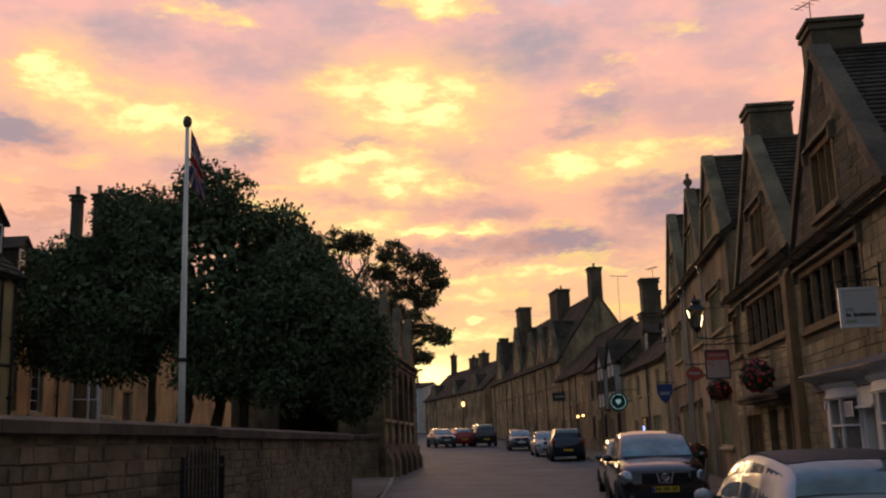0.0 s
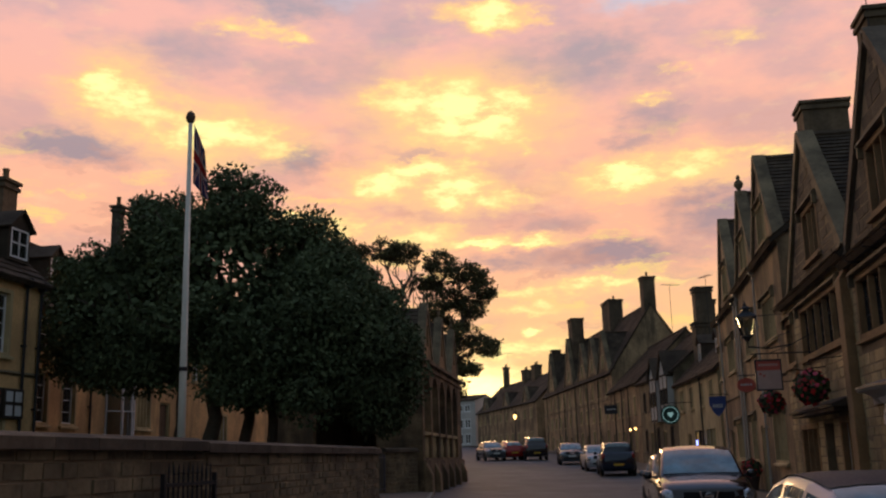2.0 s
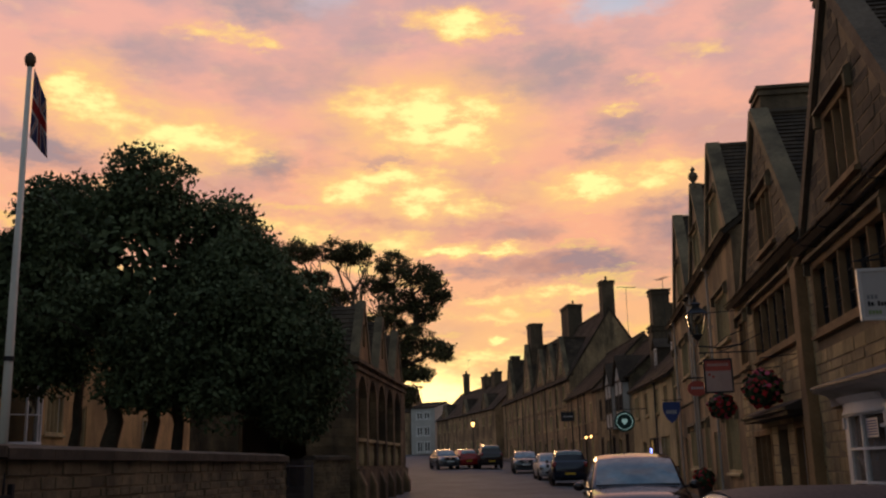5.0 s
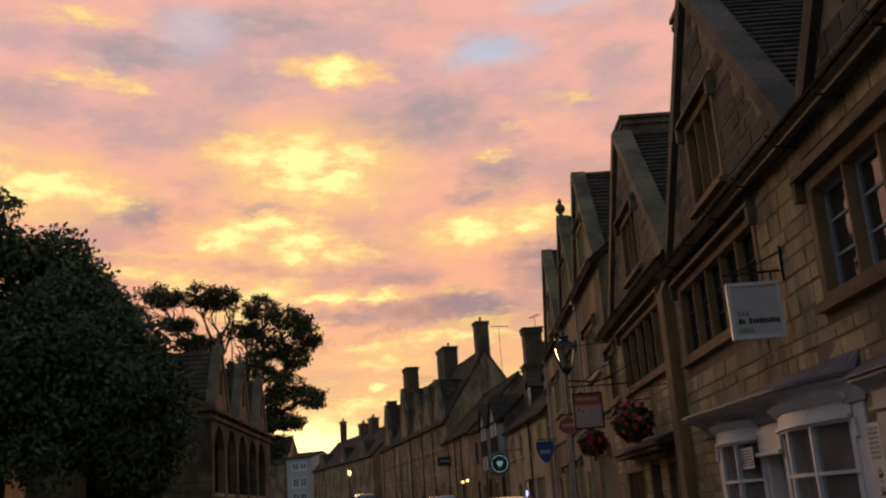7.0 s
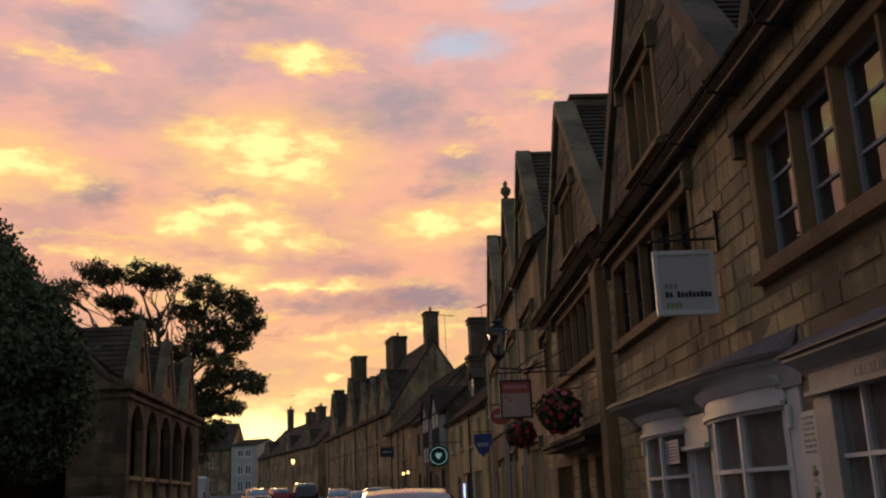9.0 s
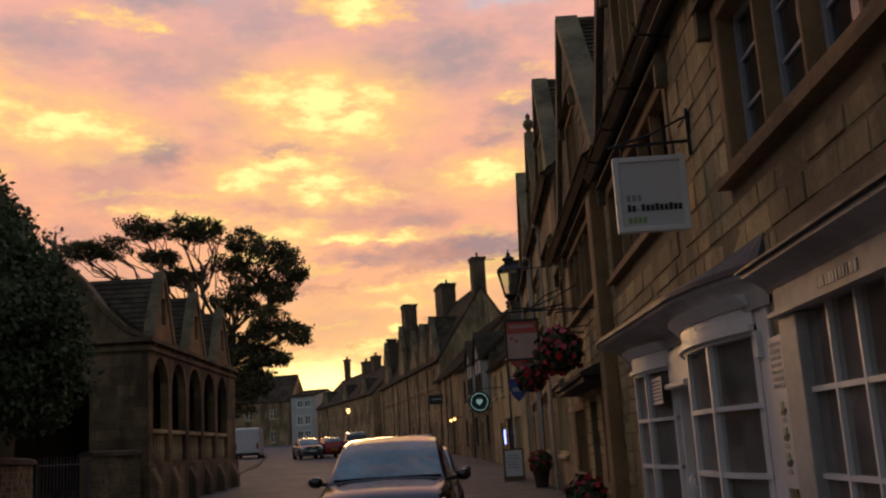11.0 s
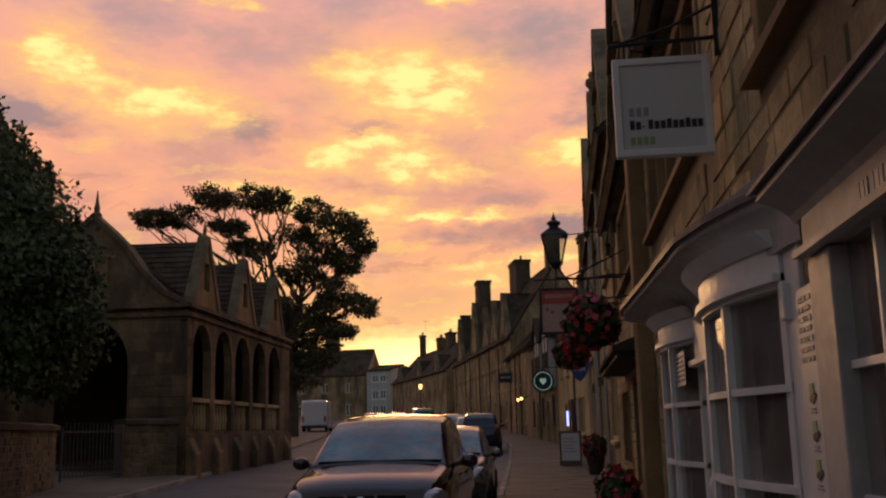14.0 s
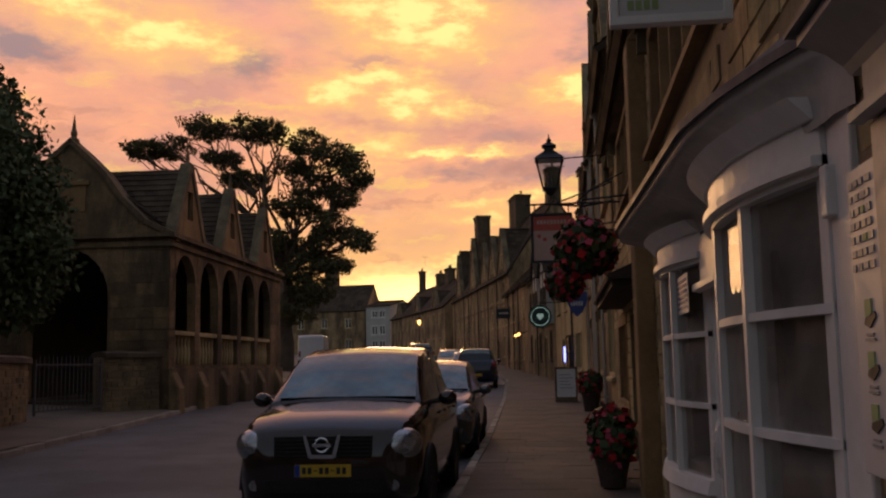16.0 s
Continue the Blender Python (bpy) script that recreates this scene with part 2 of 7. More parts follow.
STONE_DARK_PIECE = material("weathered_stone_block", (0.25, 0.195, 0.115), 0.92, vary=0.35, grain=14, patch=0.9, bump=0.5, dirt=GRIME, dirt_amount=0.6, per_piece=0.3)
# gable stone: weathering, and the dark of a silhouette put into the colour
STONE_GABLE = material("weathered_shaded_gable_stone", (0.112, 0.09, 0.06), 0.92, vary=0.35, grain=14, patch=0.9, bump=0.5, dirt=GRIME, dirt_amount=0.6, per_island=0.3)
STONE_HALL = material("brown_hall_stone", (0.23, 0.16, 0.09), 0.92, vary=0.4, grain=14, patch=0.9, bump=0.5, dirt=GRIME, dirt_amount=0.7, per_island=0.35, streak=1)
STONE_HALL_PIECE = material("brown_hall_block", (0.23, 0.16, 0.09), 0.92, vary=0.4, grain=14, patch=0.9, bump=0.5, dirt=GRIME, dirt_amount=0.7, per_piece=0.35, streak=1)
OCHRE = material("ochre_stone", (0.70, 0.44, 0.19), 0.9, vary=0.3, grain=12, patch=0.5, bump=0.4, dirt=GRIME, dirt_amount=0.4, streak=1)
# chimneys darkened in colour to stand as silhouettes against the bright sky
CHIMNEY = material("backlit_chimney_stone", (0.15, 0.105, 0.062), 0.92, vary=0.4, grain=8, patch=0.9, bump=0.5, dirt=GRIME, dirt_amount=0.6, streak=1)
MORTAR = material("mortar", (0.29, 0.215, 0.125), 0.95, vary=0.25, grain=40, bump=0.4, dirt=GRIME, dirt_amount=0.5)
MULLION = material("mullion_stone", (0.29, 0.18, 0.085), 0.9, vary=0.25, grain=18, patch=1.2, bump=0.4, dirt=GRIME, dirt_amount=0.4, streak=1)
SLATE = material("stone_slate", (0.085, 0.064, 0.047), 0.92, vary=0.35, grain=12, patch=0.8, bump=0.5, per_island=0.35, dirt=(0.11, 0.085, 0.06), dirt_amount=0.3, specular=0.2)
SLATE_PIECE = material("stone_slate_piece", (0.085, 0.064, 0.047), 0.92, vary=0.35, grain=12, patch=0.8, bump=0.5, per_piece=0.35, dirt=(0.11, 0.085, 0.06), dirt_amount=0.3, specular=0.2)
ASPHALT = material("asphalt", (0.12, 0.123, 0.13), 0.75, vary=0.25, grain=60, patch=0.35, bump=0.35, dirt=(0.055, 0.053, 0.054), dirt_amount=0.5, bump_scale=70)
PAVING = material("paving", (0.165, 0.135, 0.108), 0.8, vary=0.25, grain=40, patch=0.6, bump=0.3, per_piece=0.18, dirt=(0.11, 0.09, 0.07), dirt_amount=0.4)
KERB = material("kerb_stone", (0.38, 0.34, 0.29), 0.85, vary=0.25, grain=30, patch=1.0, bump=0.4, per_piece=0.25)
LINE = material("road_line", (0.5, 0.45, 0.3), 0.8, vary=0.3, grain=25, bump=0.2)
GRASS = material("grass", (0.045, 0.06, 0.02), 0.9, vary=0.4, grain=18, patch=0.6, bump=0.6)
# darker copy of the white: soffit shade put into the colour, with grime
HOOD_PAINT = material("shaded_grimy_white_paint", (0.43, 0.42, 0.40), 0.55, vary=0.15, grain=14, patch=1.5, bump=0.08, dirt=(0.2, 0.18, 0.15), dirt_amount=0.4)
WHITE = material("white_paint", (0.76, 0.75, 0.73), 0.45, vary=0.06, grain=14, patch=1.5, bump=0.08, dirt=(0.4, 0.38, 0.33), dirt_amount=0.25)
RENDER = material("white_render", (0.50, 0.48, 0.44), 0.8, vary=0.1, grain=14, patch=0.6, bump=0.2, dirt=(0.35, 0.33, 0.3), dirt_amount=0.3)
TIMBER = material("dark_timber", (0.045, 0.032, 0.022), 0.75, vary=0.4, grain=16, bump=0.3)
OAK = material("oak", (0.13, 0.08, 0.045), 0.7, vary=0.35, grain=16, bump=0.3)
IRON = material("black_iron", (0.018, 0.018, 0.02), 0.5, vary=0.3, grain=30, bump=0.15)
LEAD = material("lead", (0.09, 0.09, 0.10), 0.6, vary=0.25, grain=10, bump=0.2)
GREY_PAINT = material("grey_paint", (0.30, 0.31, 0.33), 0.5, vary=0.1, grain=14, bump=0.05)
LEAF = material("leaf", (0.115, 0.145, 0.075), 0.75, specular=0.12, vary=0.35, grain=3, patch=0.7, bump=0.0, per_island=0.4)
LEAF_FAR = material("leaf_far", (0.10, 0.095, 0.045), 0.75, specular=0.12, vary=0.35, grain=3, patch=0.5, bump=0.0, per_island=0.4)
BARK = material("bark", (0.085, 0.065, 0.045), 0.9, vary=0.4, grain=14, bump=0.6)
GLASS = glass_material("window_glass", clear=0.55, sheen=0.05)
SHOP_GLASS = glass_material("shop_glass", clear=0.88, sheen=0.3, gloss_amount=0.22)
# near-black: the shade of unlit rooms and openings as a colour
DARK = material("room_shade", (0.03, 0.026, 0.022), 0.9, vary=0.3, grain=4, bump=0.0)
COPING = material("coping_stone", (0.13, 0.10, 0.07), 0.92, vary=0.35, grain=14, patch=0.9, bump=0.5, dirt=GRIME, dirt_amount=0.6, per_piece=0.3)
DOOR_PAINT = material("beige_door_paint", (0.46, 0.41, 0.34), 0.5, vary=0.08, grain=14, bump=0.05)
PIPE_PAINT = material("cream_pipe_paint", (0.45, 0.40, 0.33), 0.5, vary=0.15, grain=14, bump=0.05)
# soot, plus hall shade and backlit dark put into the colour
SOOT_SHADE = material("shaded_soot_stone", (0.075, 0.06, 0.042), 0.92, vary=0.3, grain=12, bump=0.3)
# pale sheet colour, chosen to lighten what shows through the shop glass
BACKING = material("shop_backing", (0.55, 0.47, 0.39), 0.9, vary=0.15, grain=3, bump=0.0)


# ---------------------------------------------------------------- mesh tools
def box(bm, x0, x1, y0, y1, z0, z1):
    v = [bm.verts.new(p) for p in ((x0, y0, z0), (x1, y0, z0), (x1, y1, z0), (x0, y1, z0), (x0, y0, z1), (x1, y0, z1), (x1, y1, z1), (x0, y1, z1))]
    for f in ((3, 2, 1, 0), (4, 5, 6, 7), (0, 1, 5, 4), (1, 2, 6, 5), (2, 3, 7, 6), (3, 0, 4, 7)):
        bm.faces.new([v[i] for i in f])
    return v


def prism(bm, pts, axis, a, b):
    """A polygon of (u, v) pairs drawn out along an axis: x takes (y, z), y takes (x, z), z takes (x, y)."""
    def at(u, v, w):
        return {"x": (w, u, v), "y": (u, w, v), "z": (u, v, w)}[axis]
    lo, hi = [bm.verts.new(at(u, v, a)) for u, v in pts], [bm.verts.new(at(u, v, b)) for u, v in pts]
    n = len(pts)
    bm.faces.new(lo), bm.faces.new(hi[::-1])
    for i in range(n):
        bm.faces.new((lo[i], hi[i], hi[(i + 1) % n], lo[(i + 1) % n]))


def tube(bm, pts, radii, n=8, cap=True):
    """A round tube through points with a radius at each."""
    rings = []
    pts = [Vector(p) for p in pts]
    if not hasattr(radii, "__len__"):
        radii = [radii] * len(pts)
    for i, p in enumerate(pts):
        d = (pts[min(i + 1, len(pts) - 1)] - pts[max(i - 1, 0)]).normalized()
        a = d.orthogonal().normalized() if abs(d.z) > 0.9 else d.cross(Vector((0, 0, 1))).normalized()
        b = d.cross(a)
        rings.append([bm.verts.new(p + radii[i] * (math.cos(t) * a + math.sin(t) * b)) for t in (2 * math.pi * j / n for j in range(n))])
    for r, s in zip(rings, rings[1:]):
        for j in range(n):
            bm.faces.new((r[j], r[(j + 1) % n], s[(j + 1) % n], s[j]))
    if cap:
        bm.faces.new(rings[0][::-1]), bm.faces.new(rings[-1])


def lathe(bm, rows, n=12, at=(0, 0, 0)):
    """A turned shape from (radius, height) rows."""
    tube(bm, [(at[0], at[1], at[2] + z) for _, z in rows], [max(r, 0.001) for r, _ in rows], n)


def slab(bm, quad, thick):
    """A plate on four corners, thickened against its normal."""
    q = [Vector(p) for p in quad]
    n = (q[1] - q[0]).cross(q[3] - q[0]).normalized() * thick
    a, b = [bm.verts.new(p) for p in q], [bm.verts.new(p - n) for p in q]
    bm.faces.new(a), bm.faces.new(b[::-1])
    for i in range(4):
        bm.faces.new((a[i], b[i], b[(i + 1) % 4], a[(i + 1) % 4]))


def mesh_of(name, bm, mat, smooth=False):
    bmesh.ops.recalc_face_normals(bm, faces=bm.faces)
    me = bpy.data.meshes.new(name)
    bm.to_mesh(me)
    bm.free()
    me.materials.append(mat)
    if smooth:
        for p in me.polygons:
            p.use_smooth = True
    return me


def part(name, bm, mat, parent=None, label="", smooth=False, bevel=0.0):
    ob = new(name, mesh_of(name, bm, mat, smooth))
    if parent is not None:
        ob.parent = parent
    if bevel:
        mod = ob.modifiers.new("bevel", "BEVEL")
        mod.width, mod.segments, mod.limit_method = bevel, 2, "ANGLE"
    return tagged(ob, label)


def thing(name, m=None, label="", category="", group="", kind=""):
    ob = new(name)
    ob.empty_display_size = 0.2
    if m is not None:
        ob.matrix_basis = m
    return tagged(ob, label, category, group, kind)


def piece(name, me, parent, m=None):
    ob = new(name, me)
    ob.parent = parent
    if m is not None:
        ob.matrix_basis = m
    return ob


# ---------------------------------------------------------------- ground
def lerp_rows(rows, v):
    return float(np.interp(v, [r[0] for r in rows], [r[1] for r in rows]))


def kerb_right(y):
    return lerp_rows(((-40, 3.3), (10, 3.15), (20, 3.02), (30, 2.75), (44, 2.2), (60, 1.4), (84, -1.2), (104, -6.0), (130, -14.5), (170, -30)), y)


def kerb_left(y):
    return lerp_rows(((-40, -3.5), (10, -3.5), (26, -4.6), (34, -5.7), (52, -8.4), (72, -11.0), (100, -16.5), (130, -24), (170, -40)), y)


def ground_z(x, y):
    base = lerp_rows(((-60, -0.1), (22, 0.0), (45, 0.27), (60, 0.6), (115, 2.0), (170, 3.6), (400, 8)), y)
    return base + 0.02 * max(0.0, min(12.0, -x))


def sheet(name, mat, rows, lift_left, lift_right, label, category, kind="structure", cuts=4):
    """A strip of ground between two lines, rows of (y, x left, x right)."""
    bm = bmesh.new()
    grid = []
    for y, a, b in rows:
        line = []
        for i in range(cuts + 1):
            f = i / cuts
            x = a + (b - a) * f
            line.append(bm.verts.new((x, y, ground_z(x, y) + lift_left + (lift_right - lift_left) * f)))
        grid.append(line)
    for r, s in zip(grid, grid[1:]):
        for i in range(cuts):
            bm.faces.new((r[i], r[i + 1], s[i + 1], s[i]))
    return tagged(part(name, bm, mat, smooth=True), label, category, "", kind)


YS = [-40, -20, 0, 5, 10, 15, 20, 25, 30, 35, 40, 45, 50, 55, 60, 66, 72, 78, 84, 90, 96, 104, 112, 120, 130, 145, 170]
XS = [-600, -200, -80, -40, -25, -16, -12, -8, -4, 0, 3, 6, 12, 30, 80, 200, 600]
gbm = bmesh.new()
net = [[gbm.verts.new((x, y, ground_z(x, y) - 0.01)) for x in XS] for y in [-600, -150] + YS + [260, 500, 1500]]
for ra, rb in zip(net, net[1:]):
    for i in range(len(XS) - 1):
        gbm.faces.new((ra[i], ra[i + 1], rb[i + 1], rb[i]))
tagged(part("ground", gbm, GRASS, smooth=True), "dark grassy ground under the whole village", "ground", "", "structure")
sheet("road", ASPHALT, [(y, kerb_left(y), kerb_right(y)) for y in YS], 0.01, 0.01, "worn grey asphalt village street between stone kerbs", "road", cuts=8)
pav_r = sheet("pavement_right", PAVING, [(y, kerb_right(y) + 0.13, kerb_right(y) + 9) for y in YS], 0.1, 0.12, "brown paved footway in front of the shops", "pavement")
pav_l = sheet("pavement_left", PAVING, [(y, kerb_left(y) - 12, kerb_left(y) - 0.13) for y in YS], 0.45, 0.12, "brown paved footway beside the market hall", "pavement", cuts=8)


def kerb_run(name, line, side, y0, y1, parent_label):
    root = thing(name, None, parent_label, "kerb", "", "structure")
    bm = bmesh.new()
    box(bm, -0.065, 0.065, 0.006, 0.894, -0.15, 0.125)
    bmesh.ops.bevel(bm, geom=bm.edges[:], offset=0.012, segments=1, affect="EDGES")
    me = mesh_of("kerb_stone", bm, KERB)
    y = y0
    while y < y1:
        a, b = Vector((line(y), y)), Vector((line(y + 0.9), y + 0.9))
        turn = math.degrees(math.atan2(-(b.x - a.x), b.y - a.y))
        piece("kerb_stone", me, root, pose(a.x + side * 0.065, y, ground_z(a.x, y) + random.uniform(-0.006, 0.006), 0, 0, turn))
        y += 0.9


# ---------------------------------------------------------------- houses
def ring(bm, a, b, lo, hi, t, y0, y1, tb=None):
    """One welded rectangular frame with a hole, t wide, tb at the foot."""
    tb = t if tb is None else tb
    out, inn = ((a, lo), (b, lo), (b, hi), (a, hi)), ((a + t, lo + tb), (b - t, lo + tb), (b - t, hi - t), (a + t, hi - t))
    of, nf = [bm.verts.new((u, y0, z)) for u, z in out], [bm.verts.new((u, y0, z)) for u, z in inn]
    ob, nb = [bm.verts.new((u, y1, z)) for u, z in out], [bm.verts.new((u, y1, z)) for u, z in inn]
    for i in range(4):
        j = (i + 1) % 4
        for q in ((of[i], of[j], nf[j], nf[i]), (ob[j], ob[i], nb[i], nb[j]), (of[j], of[i], ob[i], ob[j]), (nf[i], nf[j], nb[j], nb[i])):
            bm.faces.new(q)


def top_profile(W, H, gables):
    def top(u):
        for a, b, z in gables:
            if a <= u <= b:
                m = (a + b) / 2
                return H + (z - H) * (1 - abs(u - m) / ((b - a) / 2))
        return H
    return top


def facade_wall(bm, W, H, gables, holes, thick, base=-1.0):
    """Upright strips of wall with the openings left out."""
    cuts = {0.0, W}
    for a, b, z in gables:
        cuts |= {a, b, (a + b) / 2}
    for a, b, c, d in holes:
        cuts |= {max(0, a), min(W, b)}
    cuts = sorted(cuts)
    top = top_profile(W, H, gables)
    for a, b in zip(cuts, cuts[1:]):
        if b - a < 1e-4:
            continue
        mid = (a + b) / 2
        spans, low = [], base
        for h in sorted((h for h in holes if h[0] < mid < h[1]), key=lambda h: h[2]):
            if h[2] > low:
                spans.append((low, h[2]))
            low = max(low, h[3])
        e = 1e-5
        za, zb = top(a + e), top(b - e)
        for lo, hi in spans:
            box(bm, a, b, 0, thick, lo, hi)
        prism(bm, [(a, low), (b, low), (b, max(zb, low + 0.01)), (a, max(za, low + 0.01))], "y", 0, thick)


def stones(parent, W, H, gables, holes, z0, mat_joined, mat_piece, pick=None, seed=1, course=(0.15, 0.27), length=(0.25, 0.7), u0=0.0, proud=0.008, weathered=None, from_z=99.0):
    """Coursed blocks on a wall face at y = 0; those inside pick = (u0, u1, z0, z1) become pieces; above from_z the
    weathered stone of the gables takes over, with their silhouette shade put into its colour."""
    rnd = random.Random(seed)
    top = top_profile(W, H, gables)
    rest, upper, made = bmesh.new(), bmesh.new(), 0
    zmax = max([H] + [g[2] for g in gables])
    z = z0
    while z < zmax - 0.05:
        h = rnd.uniform(*course)
        if not gables and z + h > H - 0.1:
            h = H - z
        u = u0 + rnd.uniform(-0.3, 0)
        while u < W:
            l = rnd.uniform(*length)
            a, b = max(u, u0) + 0.004, min(u + l, W) - 0.004
            u += l
            if b - a < 0.06:
                continue
            lo, hi = z + 0.004, z + h - 0.004
            if gables and min(top(a), top(b)) < hi + 0.04:
                continue
            if any(a < q[1] and b > q[0] and lo < q[3] and hi > q[2] for q in holes):
                # shorten to the opening's side where it merely pokes in
                fits = False
                for q in holes:
                    if lo < q[3] and hi > q[2] and a < q[1] and b > q[0]:
                        if a < q[0] - 0.08:
                            b, fits = min(b, q[0] - 0.005), True
                        elif b > q[1] + 0.08:
                            a, fits = max(a, q[1] + 0.005), True
                        else:
                            fits = False
                            break
                if not fits or b - a < 0.06:
                    continue
            out = proud * rnd.uniform(0.2, 1.7)
            inset = 0.012
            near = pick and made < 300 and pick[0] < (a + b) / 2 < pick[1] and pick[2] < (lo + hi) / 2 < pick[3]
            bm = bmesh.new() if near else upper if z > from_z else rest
            back = [(a, 0.02, lo), (b, 0.02, lo), (b, 0.02, hi), (a, 0.02, hi)]
            j = [rnd.uniform(-0.006, 0.006) for _ in range(4)]
            front = [(a + inset, -out + j[0], lo + inset), (b - inset, -out + j[1], lo + inset), (b - inset, -out + j[2], hi - inset), (a + inset, -out + j[3], hi - inset)]
            vb, vf = [bm.verts.new(p) for p in back], [bm.verts.new(p) for p in front]
            bm.faces.new(vf)
            for i in range(4):
                bm.faces.new((vb[i], vb[(i + 1) % 4], vf[(i + 1) % 4], vf[i]))
            if near:
                made += 1
                piece("stone", mesh_of("stone", bm, mat_piece), parent)
        z += h
    if len(rest.verts):
        tagged(part("stonework", rest, mat_joined, parent), "", "", "", "stuff")
    else:
        rest.free()
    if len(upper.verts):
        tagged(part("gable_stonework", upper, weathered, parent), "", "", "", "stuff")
    else:
        upper.free()


def slates(bm, a, b, c, d, course, rnd, width=(0.2, 0.45), thick=0.028, split=True, apart=None):
    """Rows of slates on a roof plane: a to b along the eaves, d to c along the ridge."""
    a, b, c, d = (Vector(p) for p in (a, b, c, d))
    n = (b - a).cross(d - a).normalized()
    if n.z < 0:
        n = -n
    rows = max(2, int(((d - a).length + (c - b).length) / 2 / course))
    for r in range(rows):
        f0, f1 = r / rows, min(1.0, (r + 1.35) / rows)
        l0, r0, l1, r1 = a.lerp(d, f0), b.lerp(c, f0), a.lerp(d, f1), b.lerp(c, f1)
        total = max((r0 - l0).length, 0.01)
        s = 0.0
        while s < total:
            w = rnd.uniform(*width) if split else total
            e = min(total, s + w)
            g0, g1 = (s + 0.006) / total, (e - 0.006) / total
            s = e
            if g1 <= g0:
                continue
            lift = n * (thick * 1.5 + rnd.uniform(0, 0.014))
            q = [l0.lerp(r0, g0) + lift, l0.lerp(r0, g1) + lift, l1.lerp(r1, g1) + n * 0.006, l1.lerp(r1, g0) + n * 0.006]
            drop = n * thick
            if apart is not None and len(apart) < 280:
                own = bmesh.new()
                slab(own, q, thick)
                apart.append(mesh_of("slate", own, SLATE_PIECE))
                continue
            top, low = [bm.verts.new(p) for p in q], [bm.verts.new(p - drop) for p in q[:2]]
            bm.faces.new(top)
            bm.faces.new((low[0], low[1], top[1], top[0]))


def roof_on(parent, W, H, ridge, depth, gables, course=0.2, seed=3, overhang=0.25, split=True, pick=None):
    """Ridge along the street, and a cross roof behind every street gable."""
    rnd = random.Random(seed)
    body = bmesh.new()
    mid = depth / 2
    eave = H - overhang * (ridge - H) / mid
    o = overhang
    slab(body, [(-0.1, -o, eave), (W + 0.1, -o, eave), (W + 0.1, mid, ridge), (-0.1, mid, ridge)], 0.12)
    rear, cross = bmesh.new(), []
    slab(rear, [(W + 0.1, depth + o, eave), (-0.1, depth + o, eave), (-0.1, mid, ridge), (W + 0.1, mid, ridge)], 0.12)
    cover, loose = bmesh.new(), []
    slates(cover, (-0.1, -o, eave), (W + 0.1, -o, eave), (W + 0.1, mid, ridge), (-0.1, mid, ridge), course, rnd, split=split)
    tube(cover, [(-0.1, mid, ridge + 0.03), (W + 0.1, mid, ridge + 0.03)], 0.11, 6)
    for a, b, z in gables:
        m = (a + b) / 2
        back = mid * min(1.3, (z - H) / max(0.1, ridge - H))
        for s, e in ((-1, a), (1, b)):
            foot = e
            q = [(foot, -0.02, H), (m, -0.02, z), (m, back, z), (foot, 0.0 + 0.3, H)]
            side = bmesh.new()
            slab(side, q if s < 0 else [q[1], q[0], q[3], q[2]], 0.1)
            cross.append(side)
            slates(cover, (foot, 0.1, H), (foot, 0.35, H), (m, back, z), (m, 0.05, z), course, rnd, split=split, apart=loose if pick == (a, s) else None)
        tube(cover, [(m, 0.0, z + 0.03), (m, back, z + 0.03)], 0.09, 6)
    roof = part("roof", body, SLATE, parent)
    part("rear_slope", rear, SLATE, roof)
    for side in cross:
        part("gable_slope", side, SLATE, roof)
    tagged(part("slate_covering", cover, SLATE, roof), "", "", "", "stuff")
    for me in loose:
        piece("slate", me, roof)
    return roof


def gable_coping(parent, a, b, H, z, width=0.3, out=0.09, mat=None, kneel=True):
    bm = bmesh.new()
    m = (a + b) / 2
    for s, e in ((-1, a), (1, b)):
        d = Vector((m - e, z - H)).normalized()
        n = Vector((-d.y, d.x)) if s < 0 else Vector((d.y, -d.x))
        p0, p1 = Vector((e, H)) - d * 0.12, Vector((m, z)) + d * 0.05
        t = n * 0.15
        q = [tuple(p0 - t * 0.4), tuple(p1 - t * 0.4), tuple(p1 + t), tuple(p0 + t)]
        prism(bm, q, "y", -out, width)
        if kneel:
            box(bm, e - 0.16, e + 0.16, -out - 0.03, width, H - 0.22, H + 0.02)
    return part("coping", bm, mat or STONE_DARK, parent)


def chimney(parent, u, v, w, d, z0, z1, mat=None, pots=0):
    bm = bmesh.new()
    box(bm, u - w / 2, u + w / 2, v - d / 2, v + d / 2, z0, z1 - 0.3)
    box(bm, u - w / 2 - 0.07, u + w / 2 + 0.07, v - d / 2 - 0.07, v + d / 2 + 0.07, z1 - 0.3, z1 - 0.18)
    box(bm, u - w / 2 - 0.02, u + w / 2 + 0.02, v - d / 2 - 0.02, v + d / 2 + 0.02, z1 - 0.18, z1 - 0.1)
    box(bm, u - w / 2 - 0.1, u + w / 2 + 0.1, v - d / 2 - 0.1, v + d / 2 + 0.1, z1 - 0.1, z1)
    ob = part("chimney", bm, mat or CHIMNEY, parent)
    for i in range(pots):
        pb = bmesh.new()
        lathe(pb, ((0.11, 0), (0.13, 0.05), (0.10, 0.12), (0.09, 0.38), (0.115, 0.42), (0.1, 0.46)), 10, (u + (i - (pots - 1) / 2) * w / max(pots, 1), v, z1 - 0.02))
        part("chimney_pot", pb, MULLION, ob, "clay pot", smooth=True)
    return ob


